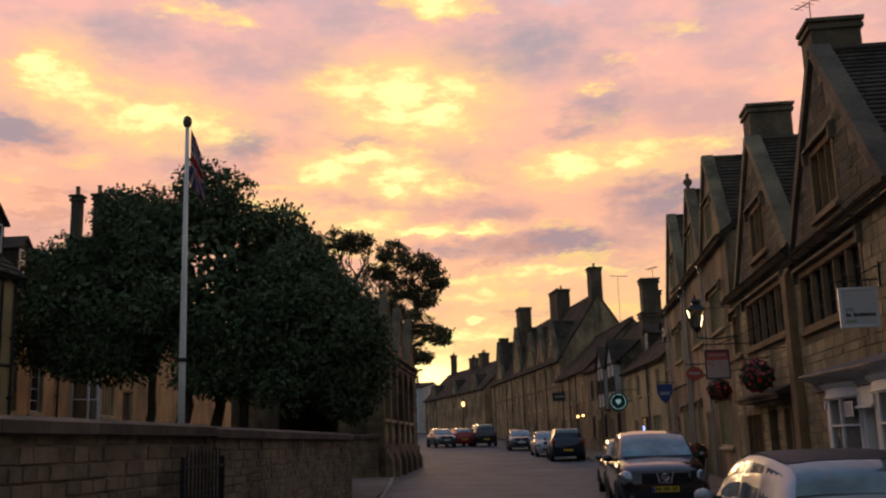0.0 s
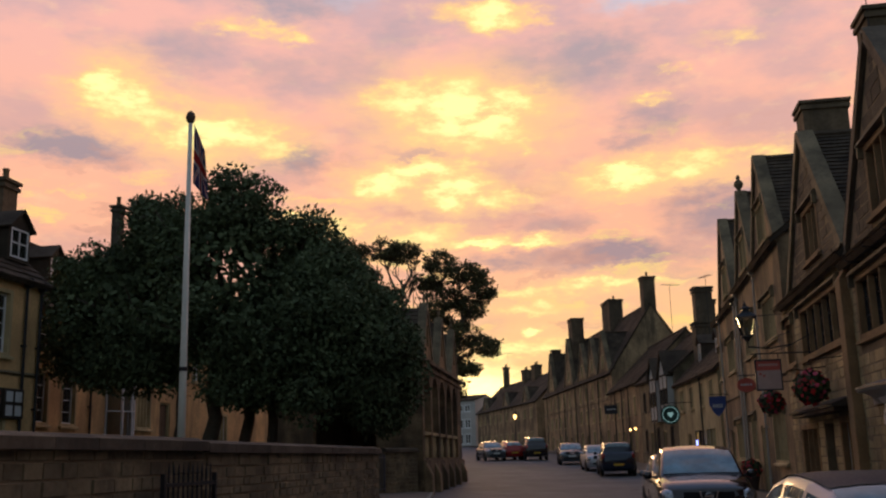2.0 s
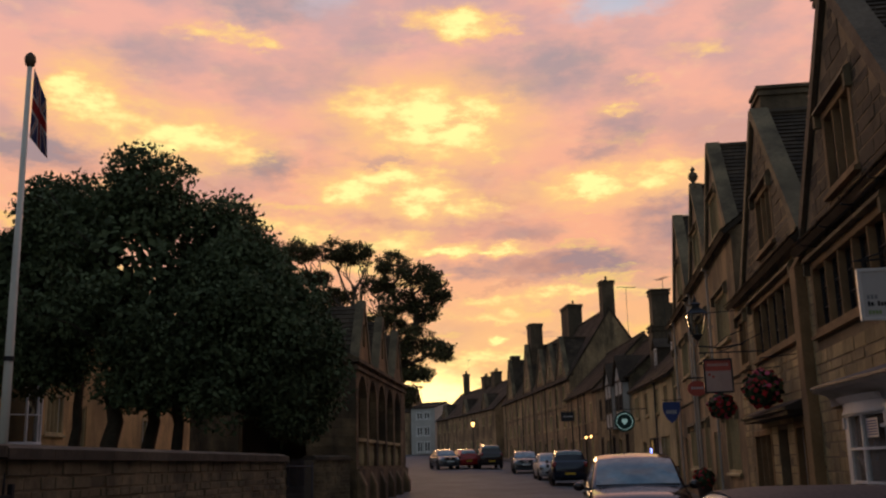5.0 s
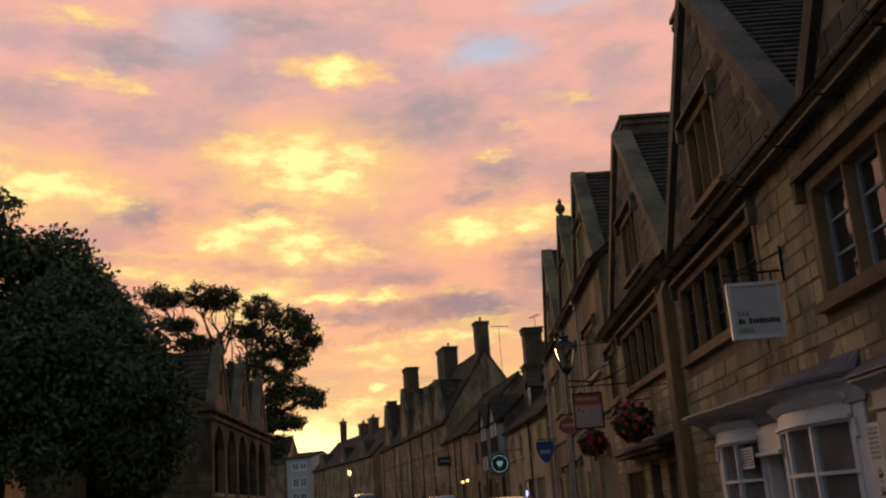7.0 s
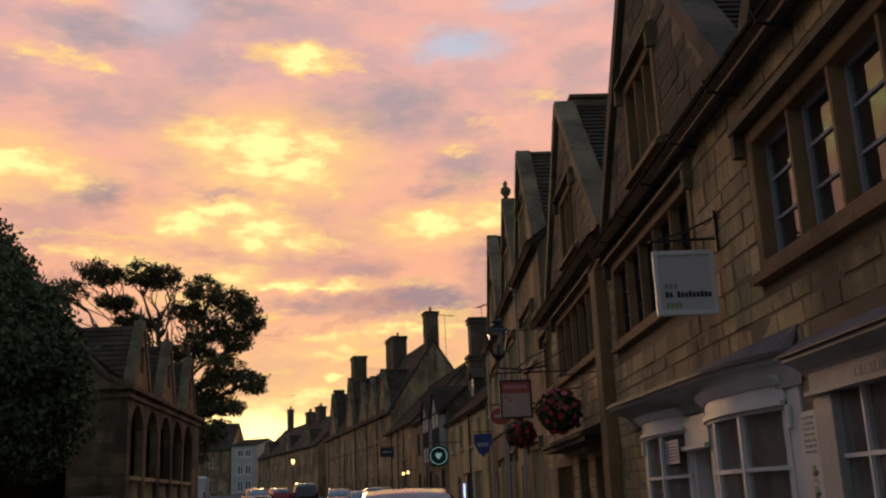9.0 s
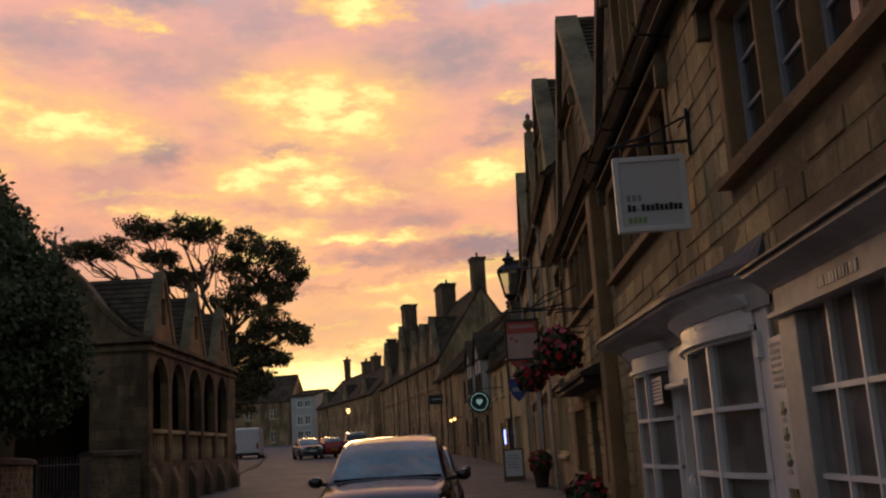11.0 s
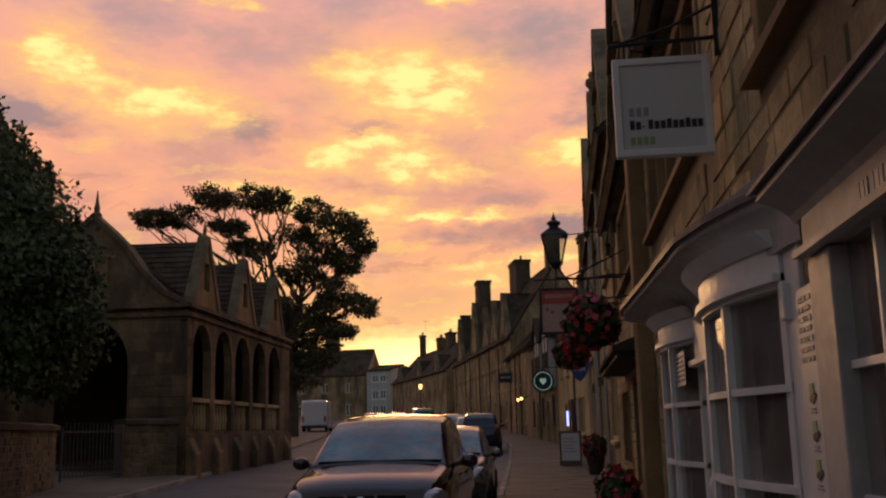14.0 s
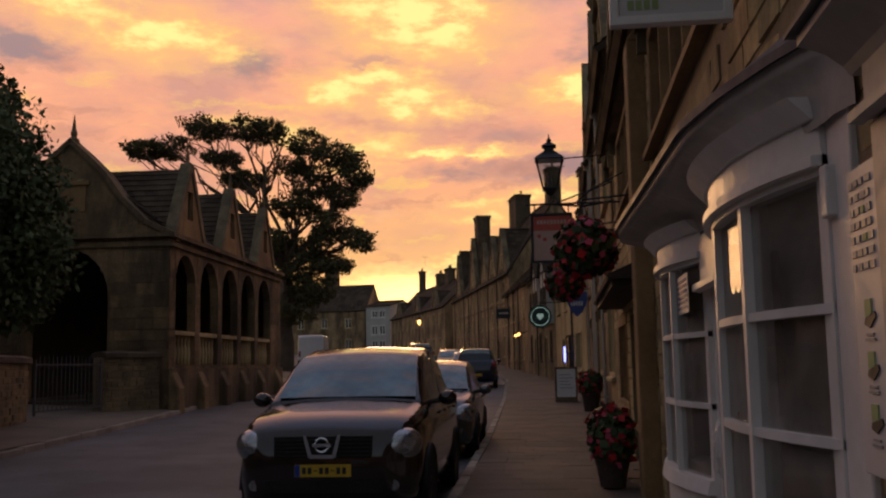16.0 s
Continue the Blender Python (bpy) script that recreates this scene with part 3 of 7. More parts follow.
def aerial(parent, u, v, z, h=1.6, turn=0.0):
    bm = bmesh.new()
    tube(bm, [(u, v, z), (u, v, z + h)], 0.014, 5)
    c, s = math.cos(turn), math.sin(turn)
    tube(bm, [(u - 0.5 * c, v - 0.5 * s, z + h), (u + 0.6 * c, v + 0.6 * s, z + h)], 0.014, 5)
    for i in range(6):
        f = -0.45 + i * 0.2
        tube(bm, [(u + f * c + 0.2 * s, v + f * s - 0.2 * c, z + h), (u + f * c - 0.2 * s, v + f * s + 0.2 * c, z + h)], 0.009, 4)
    return part("aerial", bm, IRON, parent, "thin metal television aerial")


def stone_window(parent, a, b, lo, hi, lights=3, transom=False, surround=0.13, hood=True, mat=None, deep=0.14, bars=0, frame=None, sill=True):
    """A mullioned window in the opening a..b, lo..hi of a wall whose face is y = 0."""
    mat = mat or MULLION
    bm = bmesh.new()
    s = surround
    ring(bm, a, b, lo, hi, s, -0.02, 0.2, s * 0.8)
    win = part("window", bm, mat, parent, bevel=0.015)
    if sill:
        sb = bmesh.new()
        prism(sb, [(-0.1, lo - 0.08), (0.0, lo - 0.08), (0.0, lo + 0.02), (-0.1, lo - 0.02)], "x", a - 0.06, b + 0.06)
        part("sill", sb, mat, win)
    if hood:
        hb = bmesh.new()
        prism(hb, [(-0.13, hi + 0.02), (0.0, hi + 0.02), (0.0, hi + 0.16), (-0.10, hi + 0.10)], "x", a - 0.12, b + 0.12)
        for e in (a - 0.12, b + 0.03):
            box(hb, e, e + 0.09, -0.11, 0.0, hi - 0.2, hi + 0.02)
        part("hood_mould", hb, STONE_DARK, win)
    ia, ib, il, ih = a + s, b - s, lo + s * 0.8, hi - s
    w = (ib - ia) / lights
    for i in range(1, lights):
        mb = bmesh.new()
        u = ia + w * i
        prism(mb, [(u - 0.05, 0.13), (u - 0.02, 0.0), (u + 0.02, 0.0), (u + 0.05, 0.13), (u + 0.02, 0.2), (u - 0.02, 0.2)], "z", il, ih)
        part("mullion", mb, mat, win)
    for i in range(lights):
        u0, u1 = ia + w * i + (0.04 if i else 0), ia + w * (i + 1) - (0.04 if i < lights - 1 else 0)
        pb = bmesh.new()
        box(pb, u0, u1, deep, deep + 0.006, il, ih)
        part("pane", pb, GLASS, win)
        fb = bmesh.new()
        t = 0.05 if frame else 0.018
        ring(fb, u0, u1, il, ih, t, deep - 0.03, deep + 0.02)
        part("casement", fb, frame or IRON, win)
        for j in range(bars):
            gb = bmesh.new()
            z = il + (ih - il) * (j + 1) / (bars + 1)
            box(gb, u0 + t, u1 - t, deep - 0.02, deep + 0.012, z - 0.012, z + 0.012)
            part("glazing_bar", gb, frame or IRON, win)
    if transom:
        tb = bmesh.new()
        z = il + (ih - il) * 0.62
        box(tb, ia, ib, 0.01, 0.19, z - 0.05, z + 0.05)
        part("transom", tb, mat, win)
    return win


def drainpipe(parent, u, z0, z1, mat=None):
    bm = bmesh.new()
    tube(bm, [(u, -0.08, z0), (u, -0.08, z1 - 0.3), (u, -0.2, z1)], 0.04, 8)
    for z in np.arange(z0 + 0.4, z1, 1.6):
        box(bm, u - 0.06, u + 0.06, -0.13, 0, z, z + 0.05)
    prism(bm, [(u - 0.06, z1 - 0.25), (u + 0.06, z1 - 0.25), (u + 0.11, z1), (u - 0.11, z1)], "y", -0.2, -0.02)
    return part("drainpipe", bm, mat or IRON, parent, "pale painted drainpipe" if mat else "black iron drainpipe")


def plain_house(m, W, H, ridge, depth, label, gables=(), windows=(), doors=(), chimneys=(), pipes=(), wall=None, name="house",
                course=0.3, seed=5, frame=None, bars=1, string=(), split=True, group="houses along the street", thick=0.35, hood=False, coping=True, trimmed=None, pipe_paint=None):
    """A house whose street face is the local plane y = 0 with u along local x. windows: (u0, u1, z0, z1, lights)."""
    root = thing(name, m, label, "house", group)
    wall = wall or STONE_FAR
    holes = [w[:4] for w in windows] + [d[:4] for d in doors]
    bm = bmesh.new()
    facade_wall(bm, W, H, gables, holes, thick, base=-2.0)
    for u0, u1 in ((0, thick), (W - thick, W)):
        prism(bm, [(thick, -2), (depth, -2), (depth, H), (depth / 2, ridge - 0.13), (thick, H + (ridge - H) * thick / (depth / 2) - 0.13)], "x", u0, u1)
    box(bm, thick, W - thick, depth - 0.3, depth, -2, H)
    part("wall", bm, wall, root)
    # floors coloured near-black so the rooms look unlit through the windows
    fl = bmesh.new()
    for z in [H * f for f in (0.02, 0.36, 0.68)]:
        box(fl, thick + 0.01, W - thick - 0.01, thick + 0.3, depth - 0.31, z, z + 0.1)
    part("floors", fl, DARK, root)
    roof_on(root, W, H, ridge, depth, gables, course, seed, split=split)
    for a, b, z in gables:
        if coping:
            gable_coping(root, a, b, H, z)
    for w in windows:
        stone_window(root, *w[:4], lights=w[4] if len(w) > 4 else 2, frame=frame, bars=bars, hood=hood, mat=trimmed or STONE_PALE, surround=0.11)
    for d in doors:
        db = bmesh.new()
        box(db, d[0] + 0.08, d[1] - 0.08, 0.14, 0.19, d[2], d[3] - 0.08)
        for i in range(2):
            for j in range(2):
                u = d[0] + 0.18 + i * (d[1] - d[0] - 0.36) / 2
                z = d[2] + 0.2 + j * 0.95
                box(db, u + 0.03, u + (d[1] - d[0] - 0.36) / 2 - 0.03, 0.125, 0.14, z, z + 0.75)
        door = part("door", db, OAK, root, "dark panelled door")
        fb = bmesh.new()
        for q in ((d[0], d[0] + 0.08, d[2], d[3]), (d[1] - 0.08, d[1], d[2], d[3]), (d[0] + 0.08, d[1] - 0.08, d[3] - 0.08, d[3])):
            box(fb, q[0], q[1], 0.05, 0.22, q[2], q[3])
        part("door_frame", fb, STONE_PALE, door)
    for c in chimneys:
        chimney(root, *c[:6], pots=c[6] if len(c) > 6 else 0)
    for u in pipes:
        drainpipe(root, u, 0.1, H - 0.1, pipe_paint)
    for z in string:
        sb = bmesh.new()
        prism(sb, [(-0.07, z), (0.0, z - 0.06), (0.0, z + 0.06)], "x", 0.0, W)
        part("string_course", sb, STONE_DARK, root)
    return root


def dormer(parent, a, b, front, lo, hi, back):
    """A small pitched roof dormer with a sash window, its face at local y = front."""
    m, peak = (a + b) / 2, hi + (b - a) * 0.42
    bm = bmesh.new()
    for u in (a, b - 0.09):
        box(bm, u, u + 0.09, front + 0.05, back, lo - 0.5, hi)
    ring(bm, a, b, lo - 0.12, hi, 0.09, front, front + 0.05)
    prism(bm, [(a, hi), (b, hi), (m, peak)], "y", front, front + 0.08)
    body = part("dormer", bm, SLATE, parent, "dark slate hung roof dormer")
    for s, e in ((-1, a - 0.12), (1, b + 0.12)):
        rb = bmesh.new()
        q = [(e, front - 0.12, hi - 0.08), (m, front - 0.12, peak + 0.06), (m, back + 0.6, peak + 0.06), (e, back + 0.2, hi - 0.08)]
        slab(rb, q if s < 0 else q[::-1], 0.06)
        part("dormer_slope", rb, SLATE, body)
    gb = bmesh.new()
    box(gb, a + 0.09, b - 0.09, front + 0.02, front + 0.026, lo - 0.03, hi - 0.09)
    part("pane", gb, GLASS, body)
    fb = bmesh.new()
    ring(fb, a + 0.09, b - 0.09, lo - 0.03, hi - 0.09, 0.05, front - 0.01, front + 0.015)
    box(fb, a + 0.14, b - 0.14, front - 0.008, front + 0.014, (lo + hi) / 2 - 0.07, (lo + hi) / 2 - 0.03)
    box(fb, m - 0.015, m + 0.015, front - 0.006, front + 0.012, lo + 0.02, hi - 0.14)
    part("sash", fb, WHITE, body)
    return body


def grid_windows(W, floors, n, w=0.9, lights=2, inset=0.8):
    """Evenly set windows: floors are (z0, z1)."""
    out = []
    for z0, z1 in floors:
        for i in range(n):
            u = inset + (W - 2 * inset) * (i + 0.5) / n
            out.append((u - w / 2, u + w / 2, z0, z1, lights))
    return out


def facing(x0, y0, x1, y1, z):
    """The pose of a house whose face runs from its far end (x0, y0) to its near end (x1, y1), seen from the street on its right-hand turn."""
    ang = math.degrees(math.atan2(y1 - y0, x1 - x0))
    return pose(x0, y0, z, 0, 0, ang), math.hypot(x1 - x0, y1 - y0)


# ---------------------------------------------------------------- shop house with two street gables
FX = 5.2


def row_pose(y_far, x=FX, z=0.0):
    return pose(x, y_far, z, 0, 0, -90)


def bow_window(root, u0, u1, z0, z1, bulge, cols=4, rows=3, bar=0.022, glazing=None):
    """A white bowed shop window with a stallriser below and a moulded head."""
    n = 12

    def out(f, extra=0.0):
        return -(bulge * (1 - (2 * f - 1) ** 2) + 0.03 + extra)

    def band(name, lo, hi, e0, e1, inner, mat, parent):
        bm = bmesh.new()
        q = []
        for i in range(n + 1):
            f = i / n
            u = u0 + (u1 - u0) * f
            q.append([bm.verts.new(p) for p in ((u, out(f, e0), lo), (u, out(f, e1), hi), (u, inner + out(f), hi), (u, inner + out(f), lo))])
        for a, b in zip(q, q[1:]):
            for j in range(4):
                bm.faces.new((a[j], b[j], b[(j + 1) % 4], a[(j + 1) % 4]))
        bm.faces.new(q[0]), bm.faces.new(q[-1][::-1])
        return part(name, bm, mat, parent)
    win = band("shop_window", z0 - 0.09, z0, 0.05, 0.03, 0.09, WHITE, root)
    tagged(win, "white painted bowed shop window with small panes")
    band("stallriser", 0.0, z0 - 0.09, 0.0, 0.0, 0.08, WHITE, win)
    band("head", z1, z1 + 0.2, 0.01, 0.02, 0.09, WHITE, win)
    band("head_moulding", z1 + 0.03, z1 + 0.07, 0.05, 0.05, 0.05, WHITE, win)
    band("cornice", z1 + 0.2, z1 + 0.28, 0.04, 0.12, 0.1, WHITE, win)
    for c in range(cols + 1):
        f = c / cols
        u = u0 + (u1 - u0) * f
        w = 0.06 if c in (0, cols) else bar
        bm = bmesh.new()
        uu = min(max(u, u0 + w), u1 - w)
        box(bm, uu - w, uu + w, out(f) - 0.005, out(f) + 0.065, z0, z1)
        part("glazing_bar", bm, WHITE, win)
    for r in range(1, rows):
        z = z0 + (z1 - z0) * r / rows
        bm = bmesh.new()
        for i in range(n):
            fa, fb = i / n, (i + 1) / n
            ua, ub = u0 + (u1 - u0) * fa, u0 + (u1 - u0) * fb
            prism(bm, [(ua, out(fa)), (ub, out(fb)), (ub, out(fb) + 0.05), (ua, out(fa) + 0.05)], "z", z - 0.018, z + 0.018)
        part("glazing_rail", bm, WHITE, win)
    for c in range(cols):
        for r in range(rows):
            bm = bmesh.new()
            fa, fb = c / cols, (c + 1) / cols
            ua, ub = u0 + (u1 - u0) * fa, u0 + (u1 - u0) * fb
            za, zb = z0 + (z1 - z0) * r / rows, z0 + (z1 - z0) * (r + 1) / rows
            v = [bm.verts.new(p) for p in ((ua, out(fa) + 0.03, za), (ub, out(fb) + 0.03, za), (ub, out(fb) + 0.03, zb), (ua, out(fa) + 0.03, zb))]
            bm.faces.new(v)
            part("pane", bm, glazing or SHOP_GLASS, win)
    return win


def shop_house():
    root = thing("shop_house", row_pose(21.45), "honey stone shop house with twin gables and white bow windows", "house", "houses along the street")
    W, H = 17.5, 5.35
    gables = [(0.05, 6.15, 8.66), (6.9, 13.0, 8.66)]
    holes = [(0.3, 4.65, 3.6, 4.85), (2.05, 3.75, 5.6, 6.95), (6.45, 10.7, 3.3, 4.6), (9.0, 10.8, 5.6, 6.95),
             (1.5, 6.97, -0.05, 2.5), (7.33, 12.2, -0.05, 2.5)]
    bm = bmesh.new()
    facade_wall(bm, W, H, gables, holes, 0.4)
    for u0, u1 in ((0, 0.35), (W - 0.35, W)):
        prism(bm, [(0.4, -1), (7, -1), (7, H), (3.5, 8.3), (0.4, H + 0.2)], "x", u0, u1)
    box(bm, 0.35, W - 0.35, 6.7, 7, -1, H)
    part("wall", bm, MORTAR, root)
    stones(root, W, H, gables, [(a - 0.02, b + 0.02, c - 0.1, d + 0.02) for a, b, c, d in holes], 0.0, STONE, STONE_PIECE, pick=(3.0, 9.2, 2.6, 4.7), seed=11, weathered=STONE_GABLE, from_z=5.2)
    roof_on(root, W, H, 8.4, 7.0, gables, 0.17, 7, pick=(0.05, 1))
    for g in gables:
        gable_coping(root, g[0], g[1], H, g[2], mat=COPING)
    stone_window(root, *holes[0], lights=5, bars=2)
    stone_window(root, *holes[1], lights=3, bars=1)
    stone_window(root, *holes[2], lights=5, bars=2, frame=GREY_PAINT)
    stone_window(root, *holes[3], lights=3, bars=1)
    # gutter and string course over the first floor
    sb = bmesh.new()
    tube(sb, [(0.0, -0.13, 5.12), (W, -0.13, 5.06)], 0.075, 10)
    part("gutter", sb, IRON, root, "black iron gutter pipe along the front")
    sb = bmesh.new()
    prism(sb, [(-0.07, 5.22), (0.0, 5.16), (0.0, 5.3)], "x", 0.0, W)
    part("string_course", sb, STONE_DARK, root, "dark weathered stone string course")
    for u in np.arange(1.0, 13, 1.35):
        ib = bmesh.new()
        tube(ib, [(u, 0, 5.0), (u, -0.3, 5.05), (u, -0.32, 5.16)], 0.015, 5)
        part("gutter_bracket", ib, IRON, root)
    # upper floors, and a pale sheet added behind the shop glass to brighten it
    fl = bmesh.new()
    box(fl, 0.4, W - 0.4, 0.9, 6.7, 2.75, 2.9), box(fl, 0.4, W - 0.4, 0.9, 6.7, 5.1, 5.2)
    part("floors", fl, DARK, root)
    rm = bmesh.new()
    box(rm, 0.4, W - 0.4, 1.15, 1.25, -0.3, 2.74), box(rm, 0.4, W - 0.4, 0.42, 1.15, 2.55, 2.7), box(rm, 0.4, W - 0.4, 0.05, 1.15, 0.5, 0.7)
    part("bright_backing", rm, BACKING, root, "pale backing added to brighten the shop windows")
    # bows
    z0, z1 = 0.74, 2.14
    bow_window(root, 1.65, 3.7, z0, z1, 0.17, cols=3)
    bow_window(root, 4.5, 6.7, z0, z1, 0.19, cols=3, bar=0.032)
    # door between the bows
    db = bmesh.new()
    box(db, 3.8, 4.4, 0.16, 0.21, 0.1, 2.05)
    for z, h in ((0.95, 0.9), (0.2, 0.65)):
        ring(db, 3.87, 4.33, z, z + h, 0.05, 0.145, 0.162)
    door = part("door", db, DOOR_PAINT, root, "pale beige panelled shop door")
    db = bmesh.new()
    for q in ((3.7, 3.8, 0.0, 2.5), (4.4, 4.5, 0.0, 2.5), (3.8, 4.4, 2.05, 2.5)):
        box(db, q[0], q[1], 0.0, 0.22, q[2], q[3])
    part("door_frame", db, WHITE, door)
    db = bmesh.new()
    box(db, 3.66, 4.54, -0.06, 0.0, 1.98, 2.3)
    prism(db, [(-0.06, 1.94), (-0.11, 1.95), (-0.11, 1.99), (-0.06, 2.0)], "x", 3.64, 4.56)
    part("door_fascia", db, WHITE, door, "white board over the door")
    for a, b in ((1.5, 1.65), (6.7, 6.97)):
        pb = bmesh.new()
        box(pb, a, b, -0.025, 0.1, 0.0, 2.42)
        box(pb, a + 0.01, a + 0.09, -0.06, 0.1, 1.98, 2.16)
        part("pilaster", pb, WHITE, root, bevel=0.008)
    # the coved hood that sweeps over both bows
    n = 44
    cb, lb = bmesh.new(), bmesh.new()
    prof = ((0.0, 2.36), (0.04, 2.42), (0.16, 2.48), (0.42, 2.53), (0.8, 2.56), (1.0, 2.57), (1.0, 2.62))
    rows_c, rows_l = [], []
    for i in range(n + 1):
        u = 0.85 + 6.2 * i / n
        f1, f2 = (u - 1.65) / 2.05, (u - 4.5) / 2.2
        bulge = max([0.17 * (1 - (2 * f - 1) ** 2) for f in (f1, f2) if 0 < f < 1] or [0.0])
        dip = 0.06 * (u - 0.85) / 6.2
        reach = lerp_rows(((0.85, 0.06), (1.0, 0.28), (1.3, 0.42), (1.9, 0.47), (3.6, 0.42), (5.6, 0.37), (6.2, 0.28), (6.7, 0.16), (7.05, 0.04)), u)
        inner = min(0.05 + bulge, reach - 0.02)
        rows_c.append([cb.verts.new((u, -(inner + (reach - inner) * g), z - dip)) for g, z in prof])
        lip = -reach
        rows_l.append([lb.verts.new(p) for p in ((u, lip - 0.03, 2.61 - dip), (u, lip - 0.03, 2.65 - dip), (u, 0.0, 2.78), (u, 0.0, 2.66))])
    for a, b in zip(rows_c, rows_c[1:]):
        for j in range(len(prof) - 1):
            cb.faces.new((a[j], b[j], b[j + 1], a[j + 1]))
    for a, b in zip(rows_l, rows_l[1:]):
        for j in range(4):
            lb.faces.new((a[j], b[j], b[(j + 1) % 4], a[(j + 1) % 4]))
    lb.faces.new(rows_l[0]), lb.faces.new(rows_l[-1][::-1])
    hood = part("shop_hood", cb, HOOD_PAINT, root, "grimy white coved hood over the shop windows, soffit shade painted in", smooth=True)
    part("hood_roof", lb, LEAD, hood, "dark lead sheet")
    # flat shop window nearer the camera
    fbm = bmesh.new()
    box(fbm, 7.33, 12.3, -0.08, 0.05, 2.18, 2.34)
    prism(fbm, [(-0.08, 2.17), (-0.12, 2.175), (-0.12, 2.205), (-0.08, 2.21)], "x", 7.30, 12.33)
    prism(fbm, [(-0.08, 2.34), (-0.10, 2.37), (-0.15, 2.41), (-0.23, 2.44), (-0.23, 2.47), (0.0, 2.47), (0.0, 2.34)], "x", 7.22, 12.4)
    # fascia and pilasters take the hood's white with the shade painted in
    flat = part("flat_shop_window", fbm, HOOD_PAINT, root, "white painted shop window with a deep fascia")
    lr = bmesh.new()
    prism(lr, [(-0.26, 2.49), (0.0, 2.64), (0.0, 2.48), (-0.26, 2.474)], "x", 7.18, 12.45)
    part("hood_roof", lr, LEAD, flat)
    for a, b in ((7.33, 7.65), (12.12, 12.3)):
        pb = bmesh.new()
        box(pb, a, b, -0.07, 0.06, 0.0, 2.17)
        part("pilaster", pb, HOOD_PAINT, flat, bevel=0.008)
    pb = bmesh.new()
    box(pb, 7.65, 12.12, -0.05, 0.06, 0.0, 0.69), box(pb, 7.65, 12.12, -0.12, 0.06, 0.69, 0.76)
    part("stallriser", pb, WHITE, flat)
    cols, rows = 11, 3
    for c in range(1, cols):
        u = 7.65 + 4.47 * c / cols
        pb = bmesh.new()
        box(pb, u - 0.014, u + 0.014, -0.03, 0.03, 0.76, 2.2)
        part("glazing_bar", pb, WHITE, flat)
    for r in range(1, rows):
        z = 0.76 + 1.44 * r / rows
        pb = bmesh.new()
        box(pb, 7.65, 12.12, -0.027, 0.027, z - 0.015, z + 0.015)
        part("glazing_rail", pb, WHITE, flat)
    for c in range(cols):
        for r in range(rows):
            pb = bmesh.new()
            u, z = 7.65 + 4.47 * c / cols, 0.76 + 1.44 * r / rows
            v = [pb.verts.new(p) for p in ((u, 0.0, z), (u + 4.47 / cols, 0.0, z), (u + 4.47 / cols, 0.0, z + 0.48), (u, 0.0, z + 0.48))]
            pb.faces.new(v)
            part("pane", pb, SHOP_GLASS, flat)
    # shop name on the fascia as plain bars
    for i, w in enumerate((0.05, 0.05, 0.03, 0.05, 0.05, 0.04, 0.03, 0.05, 0.04, 0.02, 0.05, 0.05)):
        tb = bmesh.new()
        box(tb, 8.1 + i * 0.05, 8.1 + i * 0.05 + w * 0.8, -0.085, -0.07, 2.23, 2.29)
        part("fascia_mark", tb, GREY_PAINT, flat, "grey raised bar")
    return root


